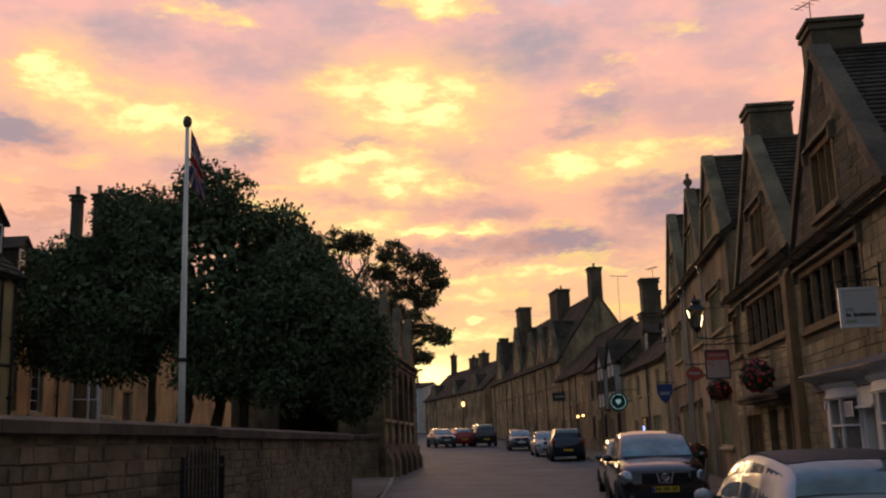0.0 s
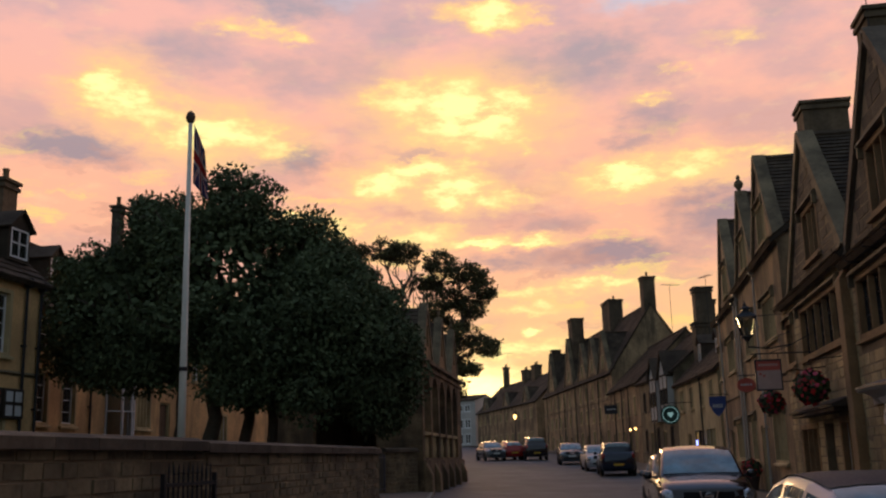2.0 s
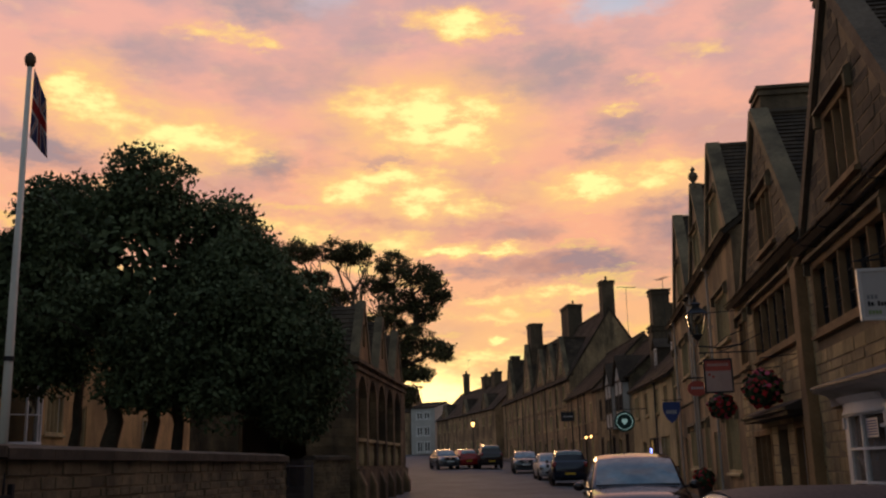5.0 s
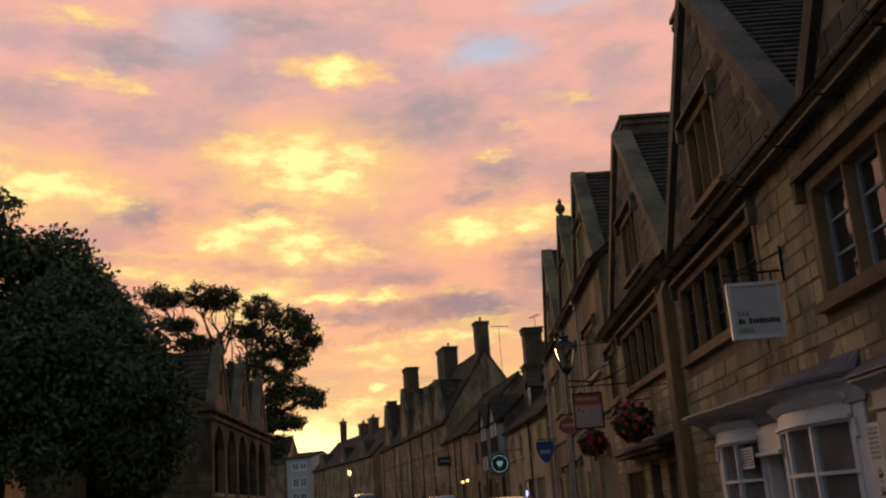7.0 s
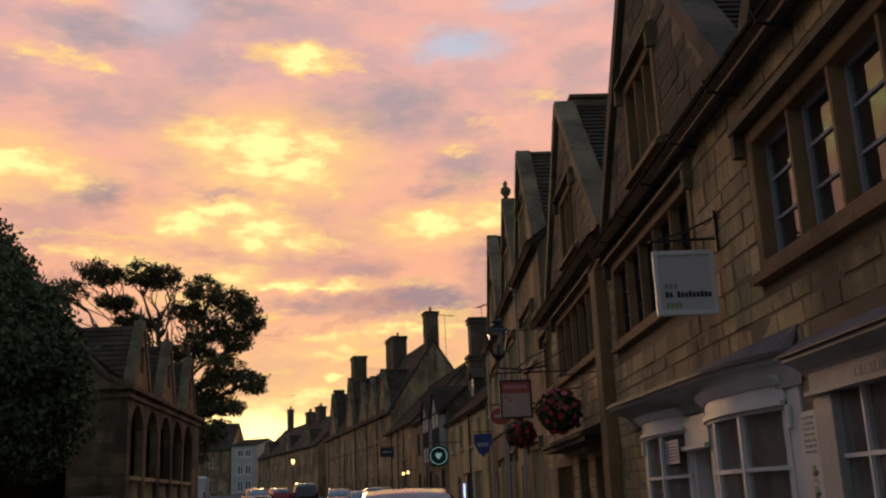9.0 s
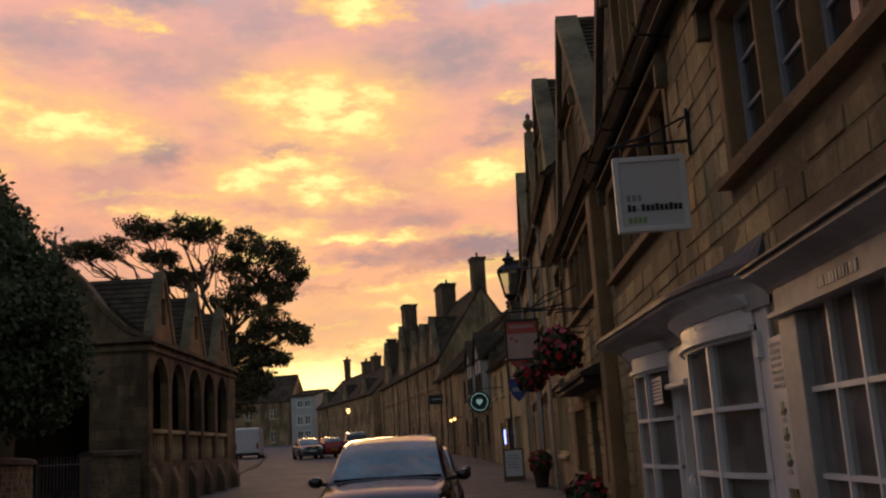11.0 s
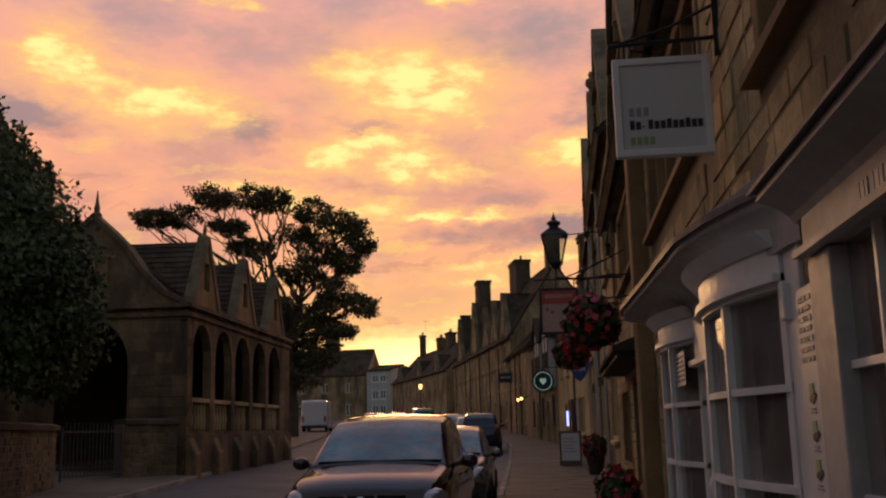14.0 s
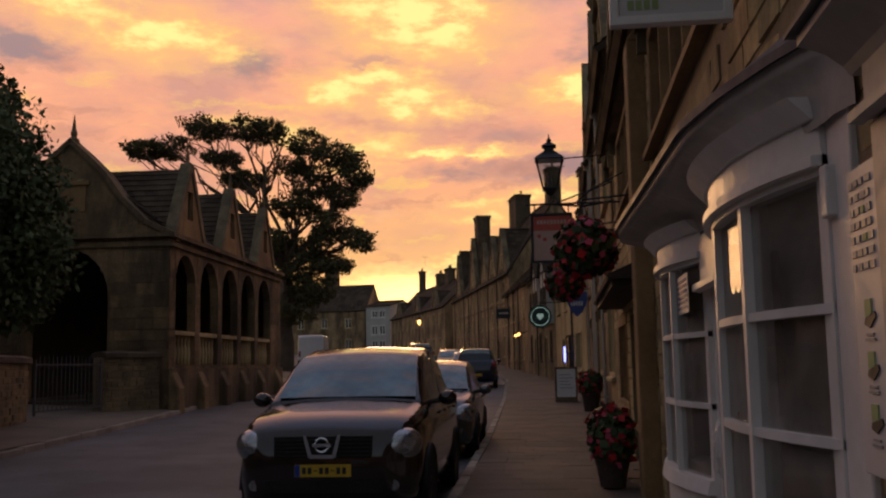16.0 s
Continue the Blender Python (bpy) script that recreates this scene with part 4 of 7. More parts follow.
def pub_house():
    root = thing("pub_house", row_pose(29.5), "weathered stone inn with a steep gable and mullioned windows", "house", "houses along the street")
    W, H = 8.05, 5.6
    gables = [(1.6, 7.8, 8.9)]
    # local u runs from the far end towards the camera
    holes = [(2.4, 7.0, 3.75, 5.05), (3.9, 5.7, 5.9, 7.2), (5.75, 7.2, 0.75, 2.25), (4.1, 5.1, 0.0, 2.15), (1.2, 3.4, 0.8, 2.2), (0.3, 1.5, 3.75, 5.0)]
    bm = bmesh.new()
    facade_wall(bm, W, H, gables, holes, 0.4)
    for u0, u1 in ((0, 0.35), (W - 0.35, W - 0.002)):
        prism(bm, [(0.4, -1), (7, -1), (7, H), (3.5, 8.4), (0.4, H + 0.2)], "x", u0, u1)
    box(bm, 0.35, W - 0.35, 6.7, 7, -1, H)
    part("wall", bm, MORTAR, root)
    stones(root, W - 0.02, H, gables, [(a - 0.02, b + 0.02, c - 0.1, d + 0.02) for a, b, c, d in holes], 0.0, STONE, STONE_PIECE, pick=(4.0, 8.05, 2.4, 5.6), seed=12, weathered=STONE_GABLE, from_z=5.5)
    roof_on(root, W, H, 8.6, 7.0, gables, 0.18, 8)
    gable_coping(root, 1.6, 7.8, H, 8.9)
    stone_window(root, *holes[0], lights=5, bars=2)
    stone_window(root, *holes[1], lights=3, bars=1)
    stone_window(root, *holes[2], lights=2, bars=3, frame=GREY_PAINT, hood=False)
    stone_window(root, *holes[4], lights=3, bars=2, hood=False)
    stone_window(root, *holes[5], lights=2, bars=2)
    db = bmesh.new()
    box(db, 4.1, 5.1, 0.2, 0.26, 0.0, 2.15)
    for i in range(6):
        box(db, 4.12 + i * 0.165, 4.26 + i * 0.165, 0.18, 0.2, 0.02, 2.13)
    part("door", db, OAK, root, "dark plank door")
    sb = bmesh.new()
    prism(sb, [(-0.16, 5.4), (0.0, 5.32), (0.0, 5.52), (-0.12, 5.52)], "x", 0.0, W - 0.01)
    part("string_course", sb, STONE_DARK, root)
    # ledge over the ground floor
    lb = bmesh.new()
    prism(lb, [(-0.45, 2.42), (-0.45, 2.48), (0.0, 2.66), (0.0, 2.42)], "x", 2.2, 7.3)
    box(lb, 2.3, 7.2, -0.4, 0.0, 2.34, 2.42)
    part("ledge", lb, TIMBER, root, "dark timber ledge over the inn front")
    for u in (7.75,):
        pb = bmesh.new()
        box(pb, u - 0.22, u + 0.22, -0.2, 0.0, -0.3, 4.9)
        prism(pb, [(-0.2, 4.9), (0.0, 5.2), (0.0, 4.9)], "x", u - 0.22, u + 0.22)
        part("buttress", pb, MULLION, root, "honey stone pier", bevel=0.02)
    chimney(root, 4.05, 2.5, 1.0, 1.25, 7.5, 12.15)
    aerial(root, 4.6, 1.9, 11.6, 1.0, 0.5)
    # floors and one upright sheet, near-black for the shade indoors
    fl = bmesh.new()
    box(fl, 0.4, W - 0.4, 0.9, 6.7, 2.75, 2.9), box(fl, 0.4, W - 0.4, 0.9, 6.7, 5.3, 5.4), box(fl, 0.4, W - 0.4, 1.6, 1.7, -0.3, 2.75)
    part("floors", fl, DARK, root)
    return root


shop_house()
pub_house()

# taller gabled houses further along the same side
def doors_in(wins, places):
    """Turn the ground floor windows at these places in the row into doors."""
    ground = sorted((q for q in wins if q[2] < 1.2), key=lambda q: q[0])
    chosen = [ground[i] for i in places]
    return dict(windows=[q for q in wins if q not in chosen], doors=[(q[0] - 0.05, q[0] + 0.95, 0.0, 2.15) for q in chosen])


plain_house(row_pose(39.2, 5.25, 0.2), 9.65, 7.4, 10.2, 7.5, "tall honey stone house with two gables and a ball finial",
            gables=[(0.5, 4.9, 10.35), (5.0, 9.4, 10.3)],
            windows=[(1.8, 3.5, 7.6, 8.9, 3), (6.3, 8.0, 7.6, 8.9, 3), (1.3, 3.7, 4.6, 6.0, 4), (5.8, 8.2, 4.6, 6.0, 4), (5.9, 8.3, 1.0, 2.6, 3), (1.0, 2.3, 1.0, 2.6, 2)],
            doors=[(3.2, 4.3, 0.0, 2.2)], chimneys=[(5.8, 2.45, 1.1, 1.4, 8.0, 12.4)], pipes=[4.95, 0.25], string=[7.2, 3.5], course=0.2, seed=21, pipe_paint=PIPE_PAINT, hood=True)
plain_house(row_pose(46.8, 5.2, 0.35), 7.55, 7.0, 9.9, 7.5, "narrow honey stone house with one tall gable",
            gables=[(2.2, 7.3, 10.5)], windows=[(3.9, 5.6, 7.4, 8.7, 3), (3.6, 5.9, 4.3, 5.7, 3), (0.5, 1.7, 4.3, 5.7, 2), (4.6, 6.8, 0.9, 2.4, 3)],
            doors=[(2.6, 3.6, 0.0, 2.1)], pipes=[2.0, 7.45], string=[6.8, 3.3], course=0.22, seed=22, pipe_paint=PIPE_PAINT, hood=True)
m, w = facing(3.95, 58.5, 5.1, 47.0, 0.45)
cottage = plain_house(m, w, 5.0, 8.2, 6.5, "low stone cottage with a slate roof and dormers", windows=[(1.0, 2.4, 3.3, 4.5, 3), (4.2, 5.2, 3.3, 4.5, 2), (7.0, 8.0, 3.3, 4.5, 2), (9.4, 10.4, 3.3, 4.5, 2), (5.0, 7.0, 0.8, 2.3, 3), (8.0, 10.2, 0.8, 2.3, 3)],
                      doors=[(2.9, 3.9, 0, 2.1)], chimneys=[(0.5, 1.75, 0.95, 0.95, 6.5, 10.3), (0.55, 1.9, 1.2, 1.5, 5.5, 8.3)], pipes=[7.5], frame=WHITE, seed=23, wall=STONE_PALE)
dormer(cottage, 2.6, 3.5, 0.9, 5.9, 6.9, 2.4)
dormer(cottage, 7.2, 8.0, 0.9, 5.9, 6.7, 2.3)
m, w = facing(2.2, 70.0, 3.95, 58.6, 0.75)
timbered = plain_house(m, w, 5.6, 8.6, 7, "stone house with dark timber window frames and white gabled bays", **doors_in(grid_windows(w, [(3.5, 4.8), (0.9, 2.4)], 5), (1, 3)), wall=STONE_DARK, chimneys=[(6, 3.5, 1.1, 0.8, 8, 10.2, 2)], pipes=[5.0], frame=TIMBER, seed=24, trimmed=TIMBER)


def timbered_bay(parent, a, b, out, lo, hi):
    """A white rendered bay with dark posts and a small pitched roof."""
    m, peak = (a + b) / 2, hi + (b - a) * 0.62
    bm = bmesh.new()
    box(bm, a, b, -out, 0.0, lo, hi)
    prism(bm, [(a, hi), (b, hi), (m, peak)], "y", -out, 0.4)
    bay = part("bay", bm, RENDER, parent, "white rendered bay with dark timbers")
    for u in (a + 0.05, m, b - 0.05):
        tb = bmesh.new()
        box(tb, u - 0.06, u + 0.06, -out - 0.025, -out, lo, hi)
        part("timber_post", tb, TIMBER, bay)
    for z in (lo + 0.06, hi - 0.03):
        tb = bmesh.new()
        box(tb, a, b, -out - 0.03, -out - 0.002, z - 0.06, z + 0.06)
        part("timber_rail", tb, TIMBER, bay)
    for u0, u1 in ((a + 0.15, m - 0.1), (m + 0.1, b - 0.15)):
        wb = bmesh.new()
        ring(wb, u0, u1, (lo + hi) / 2 - 0.4, (lo + hi) / 2 + 0.5, 0.05, -out - 0.04, -out - 0.001)
        part("sash", wb, TIMBER, bay)
        wb = bmesh.new()
        box(wb, u0 + 0.05, u1 - 0.05, -out - 0.012, -out - 0.004, (lo + hi) / 2 - 0.35, (lo + hi) / 2 + 0.45)
        part("pane", wb, GLASS, bay)
    for s, e in ((-1, a - 0.15), (1, b + 0.15)):
        rb = bmesh.new()
        q = [(e, -out - 0.15, hi - 0.1), (m, -out - 0.15, peak + 0.08), (m, 1.6, peak + 0.08), (e, 0.6, hi - 0.1)]
        slab(rb, q if s < 0 else q[::-1], 0.08)
        part("bay_roof", rb, SLATE, bay)


timbered_bay(timbered, 5.6, 7.6, 0.35, 2.7, 5.3)
timbered_bay(timbered, 8.7, 10.9, 0.35, 2.7, 5.3)
m, w = facing(0.1, 83.0, 2.2, 70.1, 1.0)
plain_house(m, w, 5.6, 9.0, 7, "stone cottage with a dark slate roof", **doors_in(grid_windows(w, [(3.3, 4.6), (0.8, 2.3)], 5), (0, 3)), pipes=[3.0, 6.2, 9.0], frame=WHITE, seed=25)
m, w = facing(-7.6, 118.0, 0.4, 84.0, 1.2)
FIVE = [(3.3, 7.7, 11.6), (13.8, 18.4, 12.0), (20.9, 25.1, 10.7), (25.4, 29.6, 10.7), (29.9, 34.1, 10.7)]
plain_house(m, w, 7.3, 12.8, 7.4, "long tall stone house with a row of gables and chimneys", **doors_in(grid_windows(w, [(5.2, 6.7), (3.2, 4.5), (0.9, 2.5)], 12, 1.0, 2) + [((a + b) / 2 - 0.5, (a + b) / 2 + 0.5, 7.7, 8.8, 2) for a, b, z in FIVE], (2, 5, 8, 10)),
            gables=FIVE, chimneys=[(w - 0.7, 3.7, 1.2, 1.0, 11.5, 15.1, 1), (w - 12.6, 3.4, 3.2, 1.3, 11, 14.9, 2), (16.1, 1.0, 2.0, 1.2, 10, 14.1, 0), (5.5, 0.7, 0.9, 0.9, 10, 12.1, 0)],
            pipes=[2.5, 10, 13.2, 19.5, 25.25, 29.75], string=[7.1, 4.9], course=0.4, seed=26)
m, w = facing(-19.8, 149.0, -8.6, 119.0, 2.2)
plain_house(m, w, 6.0, 9.6, 7.5, "row of far stone cottages with chimneys", windows=grid_windows(w, [(4.0, 5.2), (1.0, 2.4)], 10, 1.0, 2), doors=[(8, 9, 0, 2.1), (20, 21, 0, 2.1)],
            gables=[(4, 6.5, 7.8), (16, 18.5, 7.8), (26, 28.5, 7.8)], chimneys=[(4, 3.7, 0.7, 0.8, 8, 12.4, 2), (15, 3.7, 1.4, 1, 8, 11.0, 2), (20, 3.7, 1.6, 1, 8, 11.2, 2), (30, 3.7, 1.6, 1, 8, 11.5, 2)], frame=WHITE, course=0.45, seed=27)
m, w = facing(-24.4, 153.6, -20.5, 152.0, 2.8)
plain_house(m, w, 7.6, 8.4, 7, "white rendered three storey house", windows=grid_windows(w, [(5.8, 6.9), (3.3, 4.7), (0.9, 2.5)], 2, 1.1, 2), wall=RENDER, frame=WHITE, course=0.45, seed=28, trimmed=WHITE, coping=False)
m, w = facing(-56.0, 158.0, -24.6, 153.9, 2.8)
plain_house(m, w, 7.2, 11.0, 8, "far terrace of stone houses closing the street", windows=grid_windows(w, [(4.4, 5.9), (1.0, 2.8)], 8, 1.1, 2), doors=[(21.5, 22.8, 0, 2.4)], chimneys=[(7, 4, 1.6, 1, 10, 13, 2), (16, 4, 2, 1, 10, 13.4, 2), (25, 4, 2, 1.2, 10, 14, 2)], frame=WHITE, course=0.45, seed=29)

# the street behind: unseen terraces, added to block light from the low sky
plain_house(row_pose(3.9, 5.2, 0.0), 34, 6.0, 10.0, 8, "unseen stone terrace on the shop side, added to block low sky", windows=grid_windows(34, [(3.4, 4.8), (0.9, 2.4)], 10), seed=33, course=0.5, split=False)
plain_house(pose(-24, -34, 0, 0, 0, 0) @ pose(36, 0, 0, 0, 0, 180), 36, 7.0, 11.0, 8, "unseen stone terrace closing the street behind, added to block low sky", windows=grid_windows(36, [(3.6, 5.0), (0.9, 2.4)], 10), seed=34, course=0.5, split=False)
m, w = facing(-14.6, -30.0, -14.6, 5.9, 0.8)
plain_house(m, w, 6.0, 10.0, 8, "unseen stone terrace across the street, added to block low sky", windows=grid_windows(w, [(3.4, 4.8), (0.9, 2.4)], 10), seed=35, course=0.5, split=False, group="houses across the street")

# left side: hotel and its neighbour behind the trees
m, w = facing(-14.6, 6.0, -14.6, 25.2, 1.0)
inn = plain_house(m, w, 5.6, 9.2, 8, "ochre stone inn with tall sash windows and dormers", windows=[(u, u + 1.0, z, z + 1.7, 1) for u in (3, 6, 9, 12, 14.8, 16.9) for z in (0.9, 3.4)],
                  pipes=[18.4, 19.05], frame=WHITE, bars=3, seed=31, wall=OCHRE, trimmed=STONE_PALE, string=[3.0], group="houses across the street")
dormer(inn, 18.0, 18.95, 0.3, 6.1, 6.95, 1.9)
m, w = facing(-16.6, 25.4, -17.9, 64.0, 1.45)
long_house = plain_house(m, w, 5.2, 8.4, 8, "long stone house with white sash windows", windows=[(2.9, 3.9, 1.45, 3.15, 1), (4.6, 5.6, 1.45, 3.15, 1), (10.0, 11.3, 1.5, 2.9, 4), (18.2, 19.6, 0.9, 2.4, 3), (2.9, 3.9, 3.6, 4.9, 1), (4.6, 5.6, 3.6, 4.9, 1), (10.2, 11.2, 3.6, 4.9, 1), (15.2, 16.2, 3.6, 4.9, 1)], doors=[(12.1, 13.1, 0, 2.6)],
                         frame=WHITE, bars=3, seed=32, wall=OCHRE, trimmed=STONE_PALE, pipes=[6.4], group="houses across the street")
dormer(long_house, 4.0, 4.8, 0.3, 6.0, 6.85, 1.9)
stack = chimney(long_house, 2.4, 1.5, 0.75, 1.4, 6.2, 8.9)
for i in range(4):
    pb = bmesh.new()
    lathe(pb, ((0.11, 0), (0.13, 0.05), (0.10, 0.12), (0.09, 0.32), (0.115, 0.36), (0.1, 0.4)), 10, (2.4, 1.0 + i * 0.34, 8.88))
    part("chimney_pot", pb, MULLION, stack, "clay pot", smooth=True)
# twin stacks: their backlit dark and soot share one colour
for v in (3.45, 4.5):
    chimney(long_house, 17.0, v, 0.42, 0.42, 9.0, 12.0, SOOT_SHADE, pots=1)
chimney(long_house, 17.0, 3.97, 0.6, 1.6, 7.4, 9.9, SOOT_SHADE)
bow_window(long_house, 7.6, 9.4, 1.2, 2.9, 0.55, cols=4, rows=2, bar=0.035, glazing=GLASS)


# ---------------------------------------------------------------- market hall
def arcade(bm, length, H, arches, thick, z_base, sill=None):
    """A wall along x at y 0..thick with round arched openings (u0, u1, z sill, z spring)."""
    u = 0.0
    for a, b, zs, zp in arches:
        if a > u:
            box(bm, u, a, 0, thick, z_base, H)
        if zs > z_base:
            box(bm, a, b, 0, thick, z_base, zs)
        r, c, n = (b - a) / 2, (a + b) / 2, 12
        for i in range(n):
            t0, t1 = math.pi * (1 - i / n), math.pi * (1 - (i + 1) / n)
            p0, p1 = (c + r * math.cos(t0), zp + 1.15 * r * math.sin(t0)), (c + r * math.cos(t1), zp + 1.15 * r * math.sin(t1))
            prism(bm, [p0, p1, (p1[0], H), (p0[0], H)], "y", 0, thick)
        u = b
    if u < length:
        box(bm, u, length, 0, thick, z_base, H)


def market_hall():
    gz = 0.6
    root = thing("market_hall", pose(-6.55, 37.3, 0, 0, 0, 90 + 2.2), "old open stone market hall with round arches and gables", "market hall")
    # local x runs along the street away, local -y faces the street, local y goes into the hall
    L, D, H, ridge = 12.4, 5.9, 5.35, 7.65
    arches = [(0.45 + i * 2.17, 2.2 + i * 2.17, gz + 1.05, 3.82) for i in range(5)]
    bm = bmesh.new()
    arcade(bm, L, H, arches, 0.26, -0.5)
    wall = part("arcade_wall", bm, STONE_HALL, root, "stone wall with five round arches")
    stones(wall, L, 5.15, [], [(a - 0.05, b + 0.05, zs, zp + 0.9) for a, b, zs, zp in arches], gz + 0.95, STONE_HALL, STONE_HALL_PIECE, pick=(0, 6.5, 1.5, 5.2), seed=51, course=(0.22, 0.36), length=(0.35, 0.8))
    # rear wall nearly closed and coloured dark for the shade behind the arches
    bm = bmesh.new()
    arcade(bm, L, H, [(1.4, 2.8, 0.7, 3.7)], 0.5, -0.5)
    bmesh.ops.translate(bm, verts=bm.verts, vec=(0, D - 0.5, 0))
    part("rear_wall", bm, SOOT_SHADE, root)

    def end_wall(x, name):
        bm = bmesh.new()
        # the far end gets no arch, which keeps light out of the hall
        arcade(bm, D, H, [(D / 2 - 1.2, D / 2 + 1.2, gz, 3.55)] if x == 0.0 else [], 0.5, -0.5)
        c = D / 2
        prof = [(0, H), (D, H), (D - 0.7, H + 0.35), (D - 1.35, H + 1.0), (D - 1.9, H + 1.75), (D - 2.4, H + 2.25), (c, 8.05), (2.4, H + 2.25), (1.9, H + 1.75), (1.35, H + 1.0), (0.7, H + 0.35)]
        prism(bm, prof[:2] + prof[2:], "y", 0, 0.45)
        # turn so that the wall runs along local y
        bmesh.ops.transform(bm, verts=bm.verts, matrix=Matrix.Translation((x, 0, 0)) @ Matrix.Rotation(radians(90), 4, "Z") @ Matrix.Diagonal((1, -1, 1, 1)))
        ob = part(name, bm, STONE_HALL, root)
        if x == 0.0:
            face = thing("end_face", Matrix.Translation((0, D, 0)) @ Matrix.Rotation(radians(-90), 4, "Z"))
            face.parent = ob
            stones(face, D, 5.15, [], [(D / 2 - 1.25, D / 2 + 1.25, 0, 5.0)], 0.2, STONE_HALL, STONE_HALL_PIECE, pick=(0, 2.2, 0.2, 5.2), seed=52, course=(0.22, 0.36), length=(0.35, 0.8))
        line = [(-0.1, H), (0.7, H + 0.38), (1.35, H + 1.03), (1.9, H + 1.78), (2.4, H + 2.28), (c, 8.12), (D - 2.4, H + 2.28), (D - 1.9, H + 1.78), (D - 1.35, H + 1.03), (D - 0.7, H + 0.38), (D + 0.1, H)]
        for (a, za), (b, zb) in zip(line, line[1:]):
            cb = bmesh.new()
            slab(cb, [(x - 0.08, a, za), (x + 0.55, a, za), (x + 0.55, b, zb), (x - 0.08, b, zb)], 0.14)
            part("coping_stone", cb, STONE_HALL_PIECE, root)
        fb = bmesh.new()
        lathe(fb, ((0.16, 0), (0.16, 0.12), (0.08, 0.2), (0.1, 0.3), (0.06, 0.45), (0.012, 0.85)), 8, (x + 0.2, c, 8.0))
        part("finial", fb, STONE_HALL, root)
        wb = bmesh.new()
        box(wb, x - 0.02, x + 0.1, c - 0.5, c + 0.5, 6.0, 6.75)
        for yy in (-0.5, 0.0, 0.42):
            box(wb, x - 0.05, x + 0.05, c + yy, c + yy + 0.08, 6.0, 6.75)
        box(wb, x - 0.08, x + 0.05, c - 0.6, c + 0.6, 6.75, 6.87)
        part("gable_window", wb, MULLION, root)
        return ob
    end_wall(0.0, "end_wall"), end_wall(L - 0.45, "end_wall")
    # cornice bands
    for z, o in ((5.2, 0.16), (4.95, 0.08)):
        cb = bmesh.new()
        box(cb, -o, L + o, -o, 0.0, z, z + 0.12)
        box(cb, -o, 0.0, 0.0, D + o, z, z + 0.12)
        part("cornice", cb, STONE_HALL, root)
    # roof
    rb, sl = bmesh.new(), bmesh.new()
    rnd = random.Random(5)
    for s in (0, 1):
        e, c = (0.15, D / 2) if s == 0 else (D - 0.15, D / 2)
        q = [(0.3, e, H + 0.05), (L - 0.3, e, H + 0.05), (L - 0.3, c, ridge), (0.3, c, ridge)]
        slab(rb, q if s == 0 else q[::-1], 0.12)
        if s == 0:
            slates(sl, *q, 0.22, rnd)
    gab = [(0.45, 2.85), (4.7, 7.1), (8.95, 11.35)]
    for a, b in gab:
        m = (a + b) / 2
        for f, g in ((a, -1), (b, 1)):
            q = [(f, 0.05, H), (m, 0.05, 7.45), (m, 2.7, 7.45), (f, 0.5, H)]
            slab(rb, q if g < 0 else [q[1], q[0], q[3], q[2]], 0.08)
            slates(sl, (f, 0.2, H), (f, 0.5, H), (m, 2.7, 7.45), (m, 0.12, 7.45), 0.22, rnd)
    roof = part("roof", rb, SLATE, root)
    tagged(part("slate_covering", sl, SLATE, roof), "", "", "", "stuff")
    for a, b in gab:
        gb = bmesh.new()
        facade_wall(gb, b, H, [(a, b, 7.5)], [(a + 0.95, b - 0.95, 5.9, 6.75)], 0.25, H - 0.02)
        cut = [v for v in gb.verts if v.co.x < a - 0.01]
        bmesh.ops.delete(gb, geom=cut, context="VERTS")
        g = part("street_gable", gb, MULLION, root)
        gable_coping(g, a, b, H, 7.5, 0.28, 0.05)
        # near-black panel stands for the shade inside the opening
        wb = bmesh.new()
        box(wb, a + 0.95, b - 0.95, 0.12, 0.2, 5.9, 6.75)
        part("gable_shade_panel", wb, DARK, g)
        fb = bmesh.new()
        lathe(fb, ((0.1, 0), (0.11, 0.1), (0.05, 0.18), (0.07, 0.28), (0.01, 0.62)), 8, ((a + b) / 2, 0.1, 7.5))
        part("finial", fb, STONE_HALL, g)
    # balusters and rail in every arch
    for a, b, zs, zp in arches:
        rb = bmesh.new()
        box(rb, a, b, 0.02, 0.3, 2.5, 2.62)
        rail = part("rail", rb, STONE_PALE, root, "stone rail across the arch")
        for i in range(6):
            u = a + (b - a) * (i + 0.5) / 6
            bb = bmesh.new()
            lathe(bb, ((0.06, 0), (0.045, 0.1), (0.07, 0.35), (0.04, 0.6), (0.06, 0.85)), 8, (u, 0.16, 1.65))
            part("baluster", bb, STONE_PALE, rail, smooth=True)
    # imposts and battered buttress feet between the arches
    for i in range(6):
        u = 0.06 + i * 2.17 if i < 5 else 11.2
        bb = bmesh.new()
        prism(bb, [(-0.36, gz - 0.6), (0.0, gz - 0.6), (0.0, gz + 1.0), (-0.12, gz + 0.85), (-0.34, gz + 0.4)], "x", u - 0.1, u + 0.4)
        part("buttress", bb, STONE_HALL, root, bevel=0.05)
    pb = bmesh.new()
    box(pb, 0.0, L, -0.12, 0.0, gz - 0.7, gz + 0.95)
    part("plinth", pb, STONE_HALL, root)
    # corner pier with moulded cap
    # floor in the same dark colour, standing for the shade indoors
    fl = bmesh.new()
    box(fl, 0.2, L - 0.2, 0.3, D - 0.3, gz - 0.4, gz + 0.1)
    part("floor", fl, SOOT_SHADE, root)
